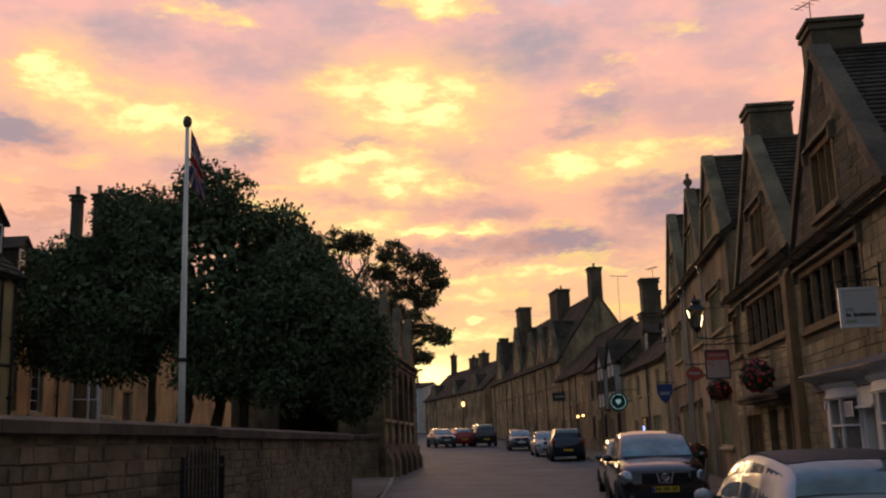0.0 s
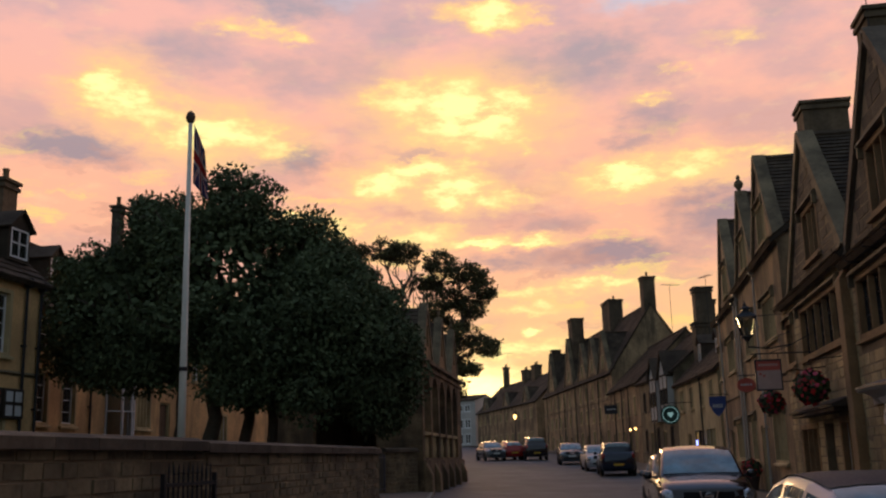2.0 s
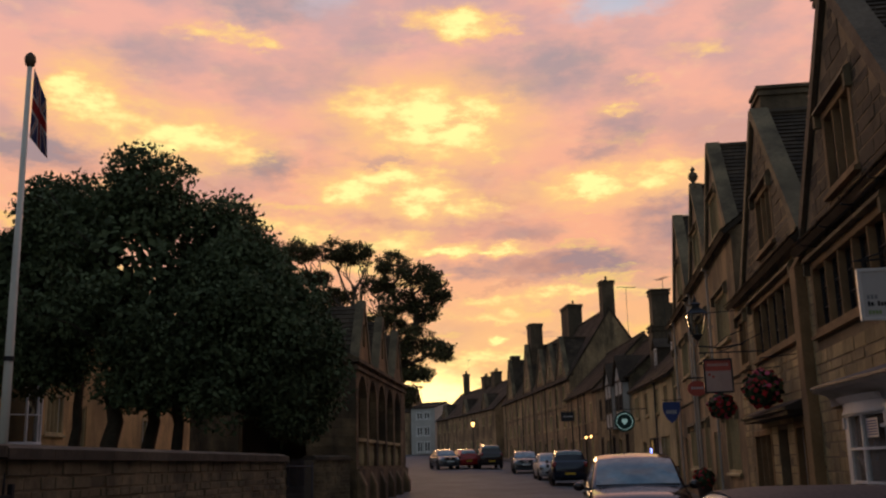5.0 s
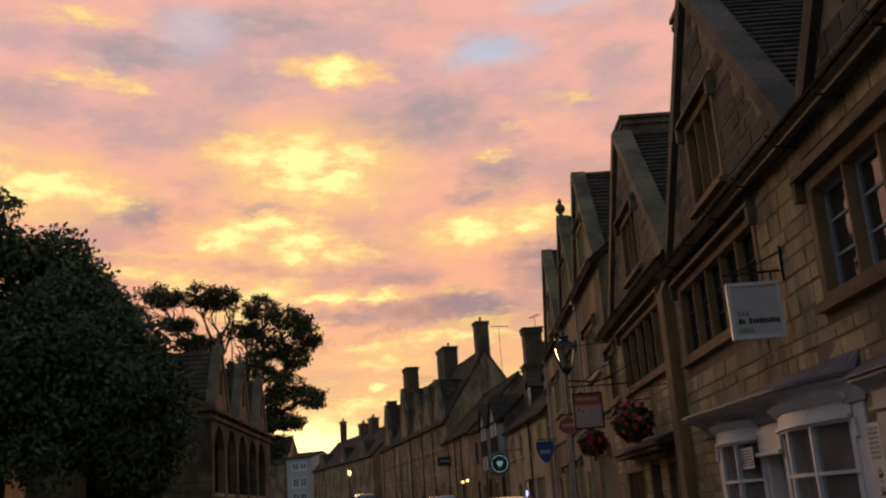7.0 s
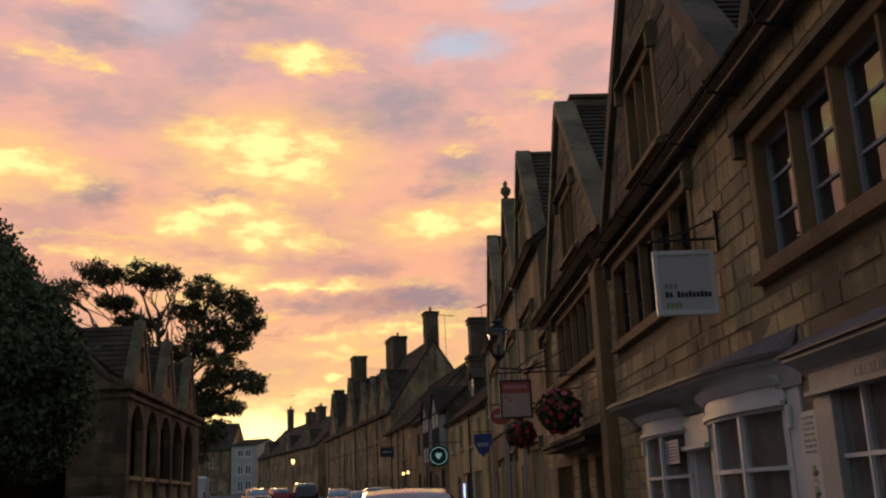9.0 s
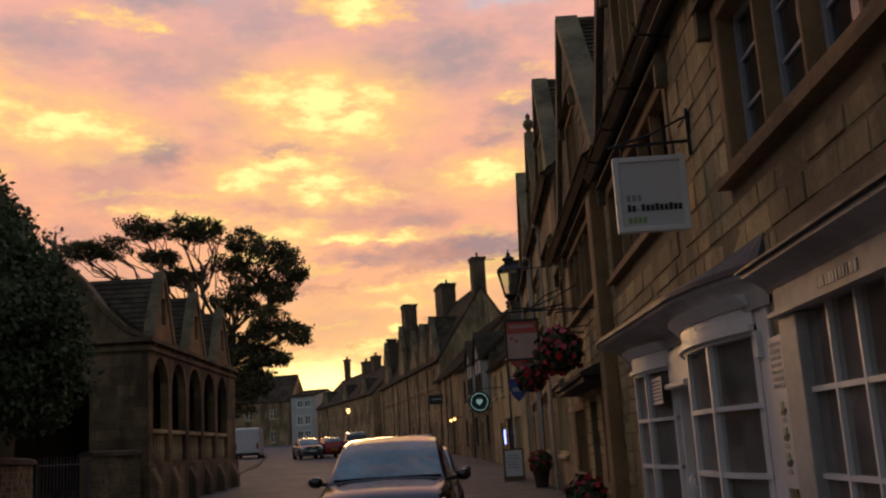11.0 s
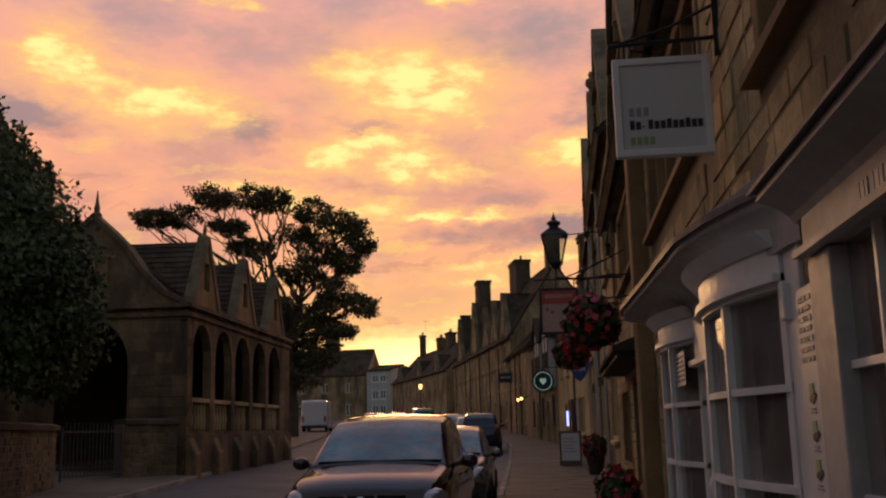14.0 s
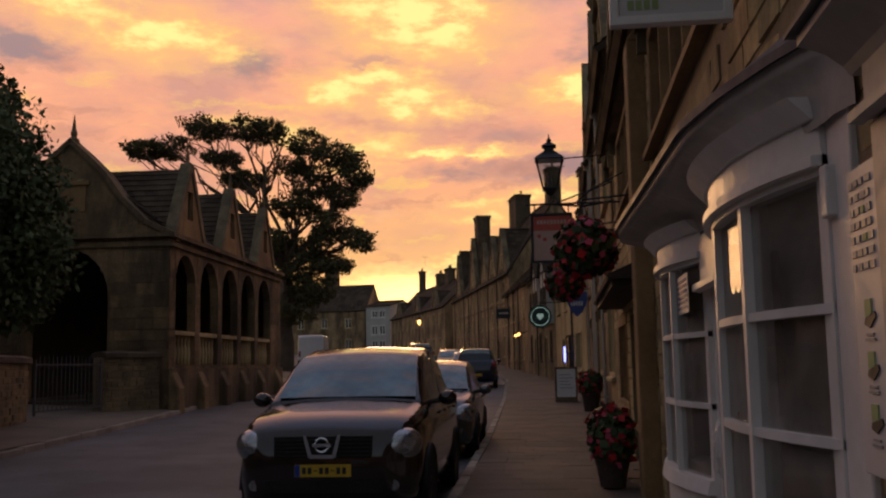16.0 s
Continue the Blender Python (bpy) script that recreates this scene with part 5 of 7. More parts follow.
    for i in range(4):
        bb = bmesh.new()
        box(bb, 2.0 + i * 2.8, 2.25 + i * 2.8, 0.4, D - 0.4, 5.0, 5.3)
        part("beam", bb, TIMBER, root)
    return root


market_hall()


# ---------------------------------------------------------------- garden wall, piers, gate, flagpole
def garden_wall(name, x0, y0, x1, y1, top, foot, label, seed, pick=None, coping_h=0.16):
    d = math.hypot(x1 - x0, y1 - y0)
    root = thing(name, pose(x0, y0, 0, 0, 0, math.degrees(math.atan2(y1 - y0, x1 - x0))), label, "wall", "", "structure")
    bm = bmesh.new()
    box(bm, 0, d, 0, 0.4, foot, top - coping_h)
    part("wall_core", bm, MORTAR, root)
    stones(root, d, top - coping_h, [], [], foot, STONE_DARK, STONE_DARK_PIECE, pick=pick, seed=seed, course=(0.08, 0.17), length=(0.16, 0.5), proud=0.016)
    u = 0.0
    rnd = random.Random(seed)
    while u < d - 0.01:
        w = min(rnd.uniform(0.7, 1.1), d - u)
        cb = bmesh.new()
        prism(cb, [(-0.09, top - coping_h), (0.49, top - coping_h), (0.49, top - 0.05), (0.3, top), (0.1, top), (-0.09, top - 0.05)], "x", u + 0.004, u + w - 0.004)
        part("coping_stone", cb, COPING, root)
        u += w
    return root


lb = bmesh.new()
box(lb, -14.2, -6.4, -28.0, 24.5, -0.5, 1.45)
box(lb, -14.2, -9.0, 24.5, 31.0, -0.5, 1.2)
box(lb, -6.4, -5.5, -28.0, 23.5, -0.5, 1.45)
tagged(part("lawn_terrace", lb, GRASS), "raised dark green lawn behind the garden wall", "lawn", "", "structure")
garden_wall("wall_garden", -4.62, -6.0, -4.62, 12.94, 1.92, -0.2, "dark weathered garden wall with flat coping", 41, pick=(14.5, 19, 0, 2))
garden_wall("wall_garden_far", -4.62, 12.95, -5.05, 24.0, 1.90, -0.2, "dark weathered garden wall with flat coping", 42, pick=(0, 7, 0.3, 2))


# ---------------------------------------------------------------- iron gate, flagpole, pier by the hall
def iron_gate(m, width, height, bars, label, metal=None):
    metal = metal or IRON
    root = thing("iron_gate", m, label, "gate", "iron gates")
    bm = bmesh.new()
    for z in (0.12, height - 0.12):
        box(bm, 0, width, -0.02, 0.02, z - 0.02, z + 0.02)
    for u in (0.0, width):
        box(bm, u - 0.025, u + 0.025, -0.025, 0.025, 0.02, height)
    part("gate_frame", bm, metal, root)
    for i in range(1, bars):
        bb = bmesh.new()
        u = width * i / bars
        tube(bb, [(u, 0, 0.08), (u, 0, height + 0.02), (u, 0, height + 0.12)], [0.012, 0.012, 0.002], 6)
        part("bar", bb, metal, root)
    return root


iron_gate(pose(-4.42, 11.45, 0.35, 0, 0, 90), 1.4, 1.15, 11, "dark iron gate with spiked upright bars")
iron_gate(pose(-7.72, 32.5, 0.5, 0, 0, 87), 2.9, 1.3, 16, "pale worn iron gate beside the market hall", LEAD)
garden_wall("wall_hall", -7.55, 35.5, -6.75, 37.2, 2.02, 0.2, "short rough stone wall between gate and hall", 43, pick=(0, 1.8, 0.4, 2))
garden_wall("wall_corner", -5.06, 24.1, -7.55, 31.9, 1.87, 0.0, "low garden wall running back to the gate", 44, pick=(4.5, 8.2, 0.3, 2))

BOARD_CREAM = material("cream_paint", (0.70, 0.66, 0.56), 0.5, vary=0.08, grain=14, patch=1.5, bump=0.05)
pole = thing("flagpole", pose(-5.8, 14.9, 0.4), "white painted flagpole with a gold ball", "flagpole")
pb = bmesh.new()
tube(pb, [(0, 0, 0), (0, 0, 2.6), (0, 0, 6.4)], [0.06, 0.054, 0.03], 14)
part("mast", pb, BOARD_CREAM, pole, smooth=True)
pb = bmesh.new()
tube(pb, [(0, 0, 2.55), (0, 0, 2.61)], 0.065, 14)
part("collar", pb, IRON, pole)
pb = bmesh.new()
lathe(pb, ((0.03, 6.4), (0.06, 6.43), (0.075, 6.5), (0.06, 6.56), (0.02, 6.6)), 12)
part("ball", pb, OAK, pole, smooth=True)


def cloth(name, base):
    m = bpy.data.materials.new(name)
    m.use_nodes = True
    k = Nodes(m.node_tree)
    weave = k.noise(k.add("ShaderNodeNewGeometry").outputs["Position"], 14.0, 3.0)
    c = k.mix(k.ramp(weave, 0.3, 0.7), tuple(v * 0.8 for v in base) + (1,), tuple(base) + (1,))
    face, thru, both = k.add("ShaderNodeBsdfDiffuse"), k.add("ShaderNodeBsdfTranslucent"), k.add("ShaderNodeMixShader")
    k.link(c, face.inputs[0]), k.link(c, thru.inputs[0])
    both.inputs[0].default_value = 0.5
    k.link(face.outputs[0], both.inputs[1]), k.link(thru.outputs[0], both.inputs[2])
    k.link(both.outputs[0], k.add("ShaderNodeOutputMaterial").inputs[0])
    return m


FLAG_BLUE, FLAG_RED, FLAG_WHITE = cloth("flag_blue", (0.10, 0.10, 0.22)), cloth("flag_red", (0.45, 0.06, 0.06)), cloth("flag_white", (0.7, 0.66, 0.64))


def flag(x, y, z):
    me = bpy.data.meshes.new("flag")
    nu, nv = 22, 22
    pts, faces, tone = [], [], []
    for i in range(nu + 1):
        for j in range(nv + 1):
            s, t = i / nu, j / nv
            w = 0.30 * s
            pts.append((0.05 + w * (0.55 + 0.25 * t), 0.06 * math.sin(s * 9 + t * 2) * s, -t * 0.95 - 0.42 * s * (1 - 0.3 * t)))
    for i in range(nu):
        for j in range(nv):
            a = i * (nv + 1) + j
            faces.append((a, a + 1, a + nv + 2, a + nv + 1))
            s, t = (i + 0.5) / nu, (j + 0.5) / nv
            cross = min(abs(s - 0.5) * 1.6, abs(t - 0.5))
            diag = min(abs(s - t), abs(s + t - 1))
            tone.append(1 if cross < 0.08 else 2 if cross < 0.14 else 1 if diag < 0.03 else 2 if diag < 0.09 else 0)
    me.from_pydata(pts, [], faces)
    for m in (FLAG_BLUE, FLAG_RED, FLAG_WHITE):
        me.materials.append(m)
    for p, c in zip(me.polygons, tone):
        p.material_index, p.use_smooth = c, True
    ob = new("flag", me)
    ob.matrix_basis = pose(x, y, z, 0, 0, 20)
    sol = ob.modifiers.new("cloth", "SOLIDIFY")
    sol.thickness = 0.004
    return tagged(ob, "red white and blue flag hanging limp on its pole", "flag")


flag(-5.78, 14.88, 6.78)


# ---------------------------------------------------------------- trees
def leaf_cloud(name, parent, clumps, per, size, mat, seed, flat=0.75):
    rnd = np.random.RandomState(seed)
    verts, faces = [], []
    for cx, cy, cz, r in clumps:
        n = int(per * r * r)
        d = rnd.normal(size=(n, 3))
        d /= np.linalg.norm(d, axis=1)[:, None]
        rad = r * (0.72 + 0.36 * rnd.rand(n)) * (0.92 + 0.12 * np.sin(d[:, 0] * 5 + cx) * np.cos(d[:, 1] * 6 + cz))
        p = d * rad[:, None] * np.array((1, 1, flat)) + (cx, cy, cz)
        a = rnd.normal(size=(n, 3)) * 0.8 + d * 0.2
        a[:, 2] -= 0.35
        a /= np.linalg.norm(a, axis=1)[:, None]
        b = np.cross(a, d + rnd.normal(size=(n, 3)) * 0.5)
        b /= np.linalg.norm(b, axis=1)[:, None] + 1e-6
        s = size * (0.6 + 0.8 * rnd.rand(n))[:, None]
        k0 = len(verts)
        quad = np.stack([p, p + a * s * 0.5 + b * s * 0.34, p + a * s * 1.1, p + a * s * 0.5 - b * s * 0.34], 1).reshape(-1, 3)
        verts.extend(map(tuple, quad))
        faces.extend((k0 + 4 * i, k0 + 4 * i + 1, k0 + 4 * i + 2, k0 + 4 * i + 3) for i in range(n))
    me = bpy.data.meshes.new(name)
    me.from_pydata(verts, [], faces)
    me.materials.append(mat)
    ob = new(name, me)
    ob.parent = parent
    return ob


def limb(bm, a, b, r0, r1, rnd, wob=0.12, n=6):
    a, b = Vector(a), Vector(b)
    d = (b - a).length
    pts = [a.lerp(b, i / n) + Vector((rnd.uniform(-1, 1), rnd.uniform(-1, 1), rnd.uniform(-0.5, 0.5))) * wob * d * 0.25 * math.sin(math.pi * i / n) for i in range(n + 1)]
    tube(bm, pts, [r0 + (r1 - r0) * i / n for i in range(n + 1)], 7)
    return pts


def tree(x, y, z, label, trunks, lobes, sub, sub_r, per, size, mat, seed, inner=True, flat=0.75, keep=1.0):
    """trunks: foot offsets; lobes: (dx, dy, dz, rx, ry, rz) ellipsoids that the clumps fill."""
    rnd = random.Random(seed)
    root = thing("tree", pose(x, y, z), label, "tree", "trees")
    clumps = []
    for dx, dy, dz, rx, ry, rz in lobes:
        for i in range(sub):
            a, b = rnd.uniform(0, 2 * math.pi), rnd.uniform(-1, 1)
            c = math.sqrt(1 - b * b)
            f = rnd.uniform(0.62, 1.0)
            if rnd.random() > keep:
                continue
            clumps.append((dx + rx * f * c * math.cos(a), dy + ry * f * c * math.sin(a), dz + rz * f * b, rnd.uniform(*sub_r)))
    for i in range(int(len(clumps) * 0.5)):
        cx, cy, cz, r = clumps[rnd.randrange(len(clumps))]
        a, b = rnd.uniform(0, 2 * math.pi), rnd.uniform(-0.3, 1.0)
        clumps.append((cx + r * 1.05 * math.cos(a), cy + r * 1.05 * math.sin(a), cz + r * 0.95 * b, r * rnd.uniform(0.25, 0.45)))
    wood = bmesh.new()
    for tx, ty, r, hz in trunks:
        limb(wood, (tx, ty, -0.5), (tx * 0.9, ty, hz), r, r * 0.6, rnd, 0.1)
    part("trunk", wood, BARK, root, smooth=True)
    for dx, dy, dz, rx, ry, rz in lobes:
        t = min(trunks, key=lambda q: abs(q[0] - dx))
        lb = bmesh.new()
        p = limb(lb, (t[0] * 0.9, t[1], t[3] - 0.1), (dx, dy, dz), min(t[2] * 0.6, 0.15), 0.05, rnd, 0.35)
        for k in range(9):
            a = rnd.uniform(0, 2 * math.pi)
            limb(lb, p[rnd.randint(2, 6)], (dx + rx * 0.85 * math.cos(a), dy + ry * 0.85 * math.sin(a), dz + rz * rnd.uniform(-0.5, 0.85)), 0.07, 0.015, rnd, 0.4)
        part("limb", lb, BARK, root, smooth=True)
    leaf_cloud("crown", root, clumps, per, size, mat, seed, flat)
    if inner:
        leaf_cloud("inner_leaves", root, [(l[0], l[1], l[2], min(l[3:]) * f) for l in lobes for f in (0.55, 0.9)], per * 0.5, size * 2.0, mat, seed + 1, 0.85)
    return root


# the broad tree in the walled garden
tree(-10.25, 27.5, 0.9, "broad leafy tree with dense dark green foliage", [(-0.4, 0, 0.28, 3.2), (0.5, 0.4, 0.22, 3.2), (1.5, -0.2, 0.18, 3.0), (-1.6, 0.3, 0.18, 3.0)],
     [(-0.2, 0, 6.0, 2.6, 2.5, 2.3), (-2.73, 0, 5.4, 2.26, 2.26, 2.0), (2.7, 0.38, 4.7, 1.9, 2.2, 1.9), (-4.04, 0.19, 4.51, 1.69, 1.69, 1.41), (3.85, 0.56, 3.57, 1.41, 1.50, 1.60), (0.38, -0.75, 4.32, 3.38, 2.07, 1.13), (-1.6, 0, 6.9, 1.3, 1.3, 1.0), (0.5, -0.4, 7.7, 1.0, 1.1, 1.0), (1.9, 1.0, 6.9, 1.2, 1.3, 0.9), (-3.4, 0.4, 6.3, 0.9, 1.0, 0.7), (-2.2, 0.2, 7.6, 0.85, 0.9, 0.8), (-4.1, 0, 5.8, 0.95, 1.1, 0.75), (2.4, 2.0, 6.2, 0.7, 0.8, 0.6), (4.3, 0.4, 2.6, 0.9, 1.2, 1.2), (3.0, 0, 5.6, 1.0, 1.3, 0.8), (4.0, -0.5, 4.6, 0.9, 1.2, 0.9), (4.6, -0.3, 3.3, 0.8, 1.1, 0.9), (2.6, -0.6, 3.0, 1.6, 1.3, 1.0), (1.0, -0.3, 3.0, 1.2, 1.2, 0.6), (-2.6, -0.2, 3.5, 1.6, 1.2, 0.7)],
     46, (0.34, 0.85), 520, 0.12, LEAF, 61, keep=0.9)
# the spreading tree behind the hall
TOP_LAYERS = [(-9.3, 0, 14.8, 1.4, 2.0, 0.5), (-7.4, 0.4, 15.0, 1.4, 2.0, 0.7), (-5.1, 0, 16.0, 1.4, 2.0, 0.7), (-2.7, 0.5, 16.0, 1.8, 2.0, 0.8), (-0.8, 0, 15.5, 1.4, 2.0, 0.7),
              (1.9, 0.3, 14.7, 1.4, 2.0, 0.8), (3.8, 0, 13.7, 1.4, 2.0, 0.8), (5.1, 0, 12.5, 0.9, 2.0, 0.7), (0.7, 0.6, 13.3, 1.4, 2.0, 0.5), (-2.7, 1.0, 12.7, 1.6, 2.0, 0.5)]
LOW_LAYERS = [(2.2, 0, 12.0, 1.6, 2.0, 0.8), (4.1, 0.3, 11.2, 1.2, 2.0, 0.7), (1.1, 0, 10.6, 1.6, 2.0, 0.8), (3.4, 0, 9.4, 1.5, 2.0, 0.8), (5.2, 0, 8.3, 1.0, 2.0, 0.7), (2.6, 0.4, 8.1, 1.6, 2.0, 0.9),
              (3.7, 0, 6.7, 1.0, 2.0, 0.5), (1.4, 0, 6.6, 1.6, 2.0, 1.0), (2.2, 0.3, 5.3, 1.6, 2.0, 0.9), (1.1, 0, 4.0, 1.7, 2.0, 1.0), (-0.1, 0, 8.4, 1.0, 2.0, 0.9), (-4.3, 1.0, 14.2, 1.2, 2.0, 0.4)]
tree(-13.6, 72.0, 1.2, "tall spreading tree with open layered crown", [(0.5, 0, 0.55, 6.5)], TOP_LAYERS + LOW_LAYERS,
     54, (0.22, 0.58), 250, 0.17, LEAF_FAR, 63, inner=False, flat=0.55, keep=0.92)
tree(-8.3, 50.6, 0.5, "small dark bush at the end of the hall", [(0, 0, 0.08, 0.8)], [(0, 0, 1.2, 0.8, 0.8, 1.0)], 26, (0.3, 0.5), 220, 0.13, LEAF, 64)


# ---------------------------------------------------------------- cars
def paint(name, base, metal=0.3):
    return material(name, base, 0.2, metal=metal, vary=0.06, grain=200, patch=0.6, bump=0.0, coat=0.6, specular=0.35)


BLACK_PAINT = material("black_car_paint", (0.022, 0.015, 0.014), 0.14, metal=0.15, vary=0.06, grain=200, patch=0.6, bump=0.0, coat=0.7, specular=0.4)
BLUE_PAINT = paint("navy_car_paint", (0.012, 0.018, 0.035))
GREY_CAR = paint("grey_car_paint", (0.10, 0.11, 0.12), 0.6)
SILVER = material("silver_car_paint", (0.42, 0.43, 0.45), 0.4, metal=0.4, vary=0.05, grain=200, patch=0.6, bump=0.0, coat=0.25, specular=0.4)
RED_PAINT = paint("red_car_paint", (0.35, 0.02, 0.015), 0.1)
WHITE_PAINT = paint("white_car_paint", (0.65, 0.66, 0.68), 0.0)
# blue-grey base paints in the sky that the glass would mirror
CAR_GLASS = material("sky_tinted_car_glass", (0.16, 0.22, 0.235), 0.04, vary=0.45, grain=3, patch=2.2, bump=0.0, specular=1.0)
RUBBER = material("rubber", (0.015, 0.015, 0.015), 0.85, vary=0.3, grain=40, bump=0.2)
ALLOY = material("alloy", (0.35, 0.35, 0.36), 0.35, metal=0.9, vary=0.1, grain=20, bump=0.05)
CHROME = material("chrome", (0.75, 0.75, 0.76), 0.12, metal=1.0, vary=0.03, grain=20, bump=0.0)
LENS = material("head_lamp", (0.34, 0.35, 0.37), 0.08, metal=0.7, vary=0.3, grain=25, patch=14, bump=0.25, coat=1.0, bump_scale=22)
TAIL = material("tail_lamp", (0.25, 0.01, 0.01), 0.15, vary=0.2, grain=30, bump=0.0, coat=1.0)
TRIM = material("black_plastic", (0.02, 0.02, 0.021), 0.6, vary=0.2, grain=40, bump=0.15)
PLATE_Y = material("yellow_plate", (0.62, 0.40, 0.03), 0.45, vary=0.08, grain=30, bump=0.0)
PLATE_B = material("plate_blue", (0.02, 0.05, 0.3), 0.5, vary=0.05, grain=30, bump=0.0)
WHITE_PLATE = material("white_plate", (0.6, 0.6, 0.58), 0.45, vary=0.08, grain=30, bump=0.0)


def ease(rows, v):
    """Smooth reading of a table of (position, value...)."""
    xs = [r[0] for r in rows]
    i = max(0, min(len(xs) - 2, sum(1 for x in xs if x <= v) - 1))
    t = 0 if xs[i + 1] == xs[i] else (v - xs[i]) / (xs[i + 1] - xs[i])
    t = max(0.0, min(1.0, t))
    return [a + (b - a) * t for a, b in zip(rows[i][1:], rows[i + 1][1:])]


def car(m, L, Wd, Ht, color, label, away=False, wheel_r=0.33, hood=1.0, name="car", plate=None, boxy=0.0, detail=True, dark_roof=False):
    """A parked car whose front faces local -y, its length centred; away: no change of form, only of what is seen."""
    root = thing(name, m, label, "car", "parked cars")
    s, hw, hz = L / 4.32, Wd / 2, Ht / 1.61
    body = [(0.0, 0.66, 0.34, 0.66), (0.05, 0.80, 0.24, 0.78), (0.16, 0.90, 0.21, 0.88), (0.38, 0.965, 0.20, 0.95 * hood), (0.7, 0.99, 0.2, 1.0 * hood), (1.08, 1.0, 0.2, 1.06 * hood),
            (1.5, 1.0, 0.2, 1.07), (2.2, 1.0, 0.2, 1.08), (3.0, 1.0, 0.2, 1.11), (3.7, 0.99, 0.21, 1.14), (4.05, 0.96, 0.24, 1.13), (4.22, 0.90, 0.28, 1.05), (4.30, 0.82, 0.33, 0.85), (4.32, 0.76, 0.38, 0.7)]
    y0 = -L / 2
    bm = bmesh.new()
    rings = []
    ys = sorted(set([r[0] for r in body] + list(np.arange(0.1, 4.3, 0.22))))
    for y in ys:
        w, lo, hi = ease(body, y)
        w, lo, hi = w * hw, lo * hz, hi * hz
        h = hi - lo
        crown = 0.035 if y < 1.2 else 0.0
        half = [(w * 0.88, lo), (w * 0.965, lo + 0.10 * h), (w, lo + 0.36 * h), (w, lo + 0.55 * h), (w * 0.985, lo + 0.76 * h), (w * 0.93, lo + 0.93 * h), (w * 0.84, hi), (w * 0.5, hi + crown * 0.7), (0, hi + crown)]
        ring = [(-a, b) for a, b in half] + [(a, b) for a, b in half[-2::-1]]
        rings.append([bm.verts.new((a, y0 + y * s, b)) for a, b in ring])
    for a, b in zip(rings, rings[1:]):
        for i in range(len(a) - 1):
            bm.faces.new((a[i], a[i + 1], b[i + 1], b[i]))
        bm.faces.new((a[-1], a[0], b[0], b[-1]))
    bm.faces.new(rings[0]), bm.faces.new(rings[-1][::-1])
    shell = part("body", bm, color, root, smooth=True)
    end = 4.2 - 0.12 * boxy
    house_rows = [(1.02, 0.89, 0.86, 1.05), (1.3, 0.90, 0.83, 1.24), (1.6, 0.90, 0.79, 1.42), (1.9, 0.90, 0.755, 1.54), (2.3, 0.90, 0.74, 1.60), (2.8, 0.90, 0.74, 1.61), (3.3, 0.90, 0.73, 1.58), (3.75, 0.87, 0.65, 1.50 + 0.06 * boxy), (3.95, 0.86, 0.66, 1.40 + 0.12 * boxy), (end, 0.84, 0.78, 1.12)]

    def green(y):
        b, t, z = ease(house_rows, y)
        return b * hw, t * hw, z * hz

    def belt(y):
        return ease(body, y)[2] * hz - 0.03

    bm = bmesh.new()
    rings = []
    for y in sorted(set([r[0] for r in house_rows] + list(np.arange(1.1, end, 0.12)))):
        b, t, z = green(y)
        zb = belt(y)
        z = max(z, zb + 0.02)
        half = [(b, zb), (b + (t - b) * 0.5, zb + (z - zb) * 0.52), (t, z - 0.055 * min(1, (z - zb) / 0.3)), (t * 0.9, z - 0.02), (t * 0.5, z), (0, z + 0.008)]
        rings.append([bm.verts.new((a, y0 + y * s, c)) for a, c in [(-a, c) for a, c in half] + [(a, c) for a, c in half[-2::-1]]])
    for a, b in zip(rings, rings[1:]):
        for i in range(len(a) - 1):
            bm.faces.new((a[i], a[i + 1], b[i + 1], b[i]))
    bm.faces.new(rings[0]), bm.faces.new(rings[-1][::-1])
    part("cabin", bm, color, root, smooth=True)

    def patch(name, fn, nu, nv, mat, parent=root):
        pb = bmesh.new()
        g = [[pb.verts.new(fn(i / nu, j / nv)) for j in range(nv + 1)] for i in range(nu + 1)]
        for i in range(nu):
            for j in range(nv):
                pb.faces.new((g[i][j], g[i + 1][j], g[i + 1][j + 1], g[i][j + 1]))
        return part(name, pb, mat, parent, smooth=True)

    def screen(ya, yb, up):
        def fn(u, v):
            y = ya + (yb - ya) * v
            b, t, z = green(y)
            k = (u * 2 - 1) * 0.93
            z = max(z, belt(y) + 0.02)
            sag = 0.055 * min(1, (z - belt(y)) / 0.3)
            return (k * t, y0 + y * s + up * 0.006, z + 0.012 - (sag * max(0, abs(k) - 0.5) / 0.5) * 0.55)
        return fn
    patch("windscreen", screen(1.1, 1.84, -1), 10, 6, CAR_GLASS)
    patch("rear_window", screen(3.72, end - 0.08, 1), 10, 5, CAR_GLASS)

    if dark_roof:
        patch("roof_panel", screen(1.9, 3.66, 0), 10, 12, TRIM)

    def side(sign, ya, yb):
        def fn(u, v):
            y = ya + (yb - ya) * u
            b, t, z = green(y)
            zb = belt(y) + 0.04
            zt = max(zb + 0.01, z - 0.09)
            f = (zb + (zt - zb) * v - belt(y)) / max(0.05, z - 0.055 - belt(y))
            return (sign * (b + (t - b) * min(1, f * 0.98) + 0.008), y0 + y * s, zb + (zt - zb) * v)
        return fn
    for sign in (-1, 1):
        patch("side_window", side(sign, 1.45, 2.42), 6, 4, CAR_GLASS)
        patch("side_window", side(sign, 2.52, 3.3), 6, 4, CAR_GLASS)
        patch("side_window", side(sign, 3.38, 3.8), 4, 3, CAR_GLASS)
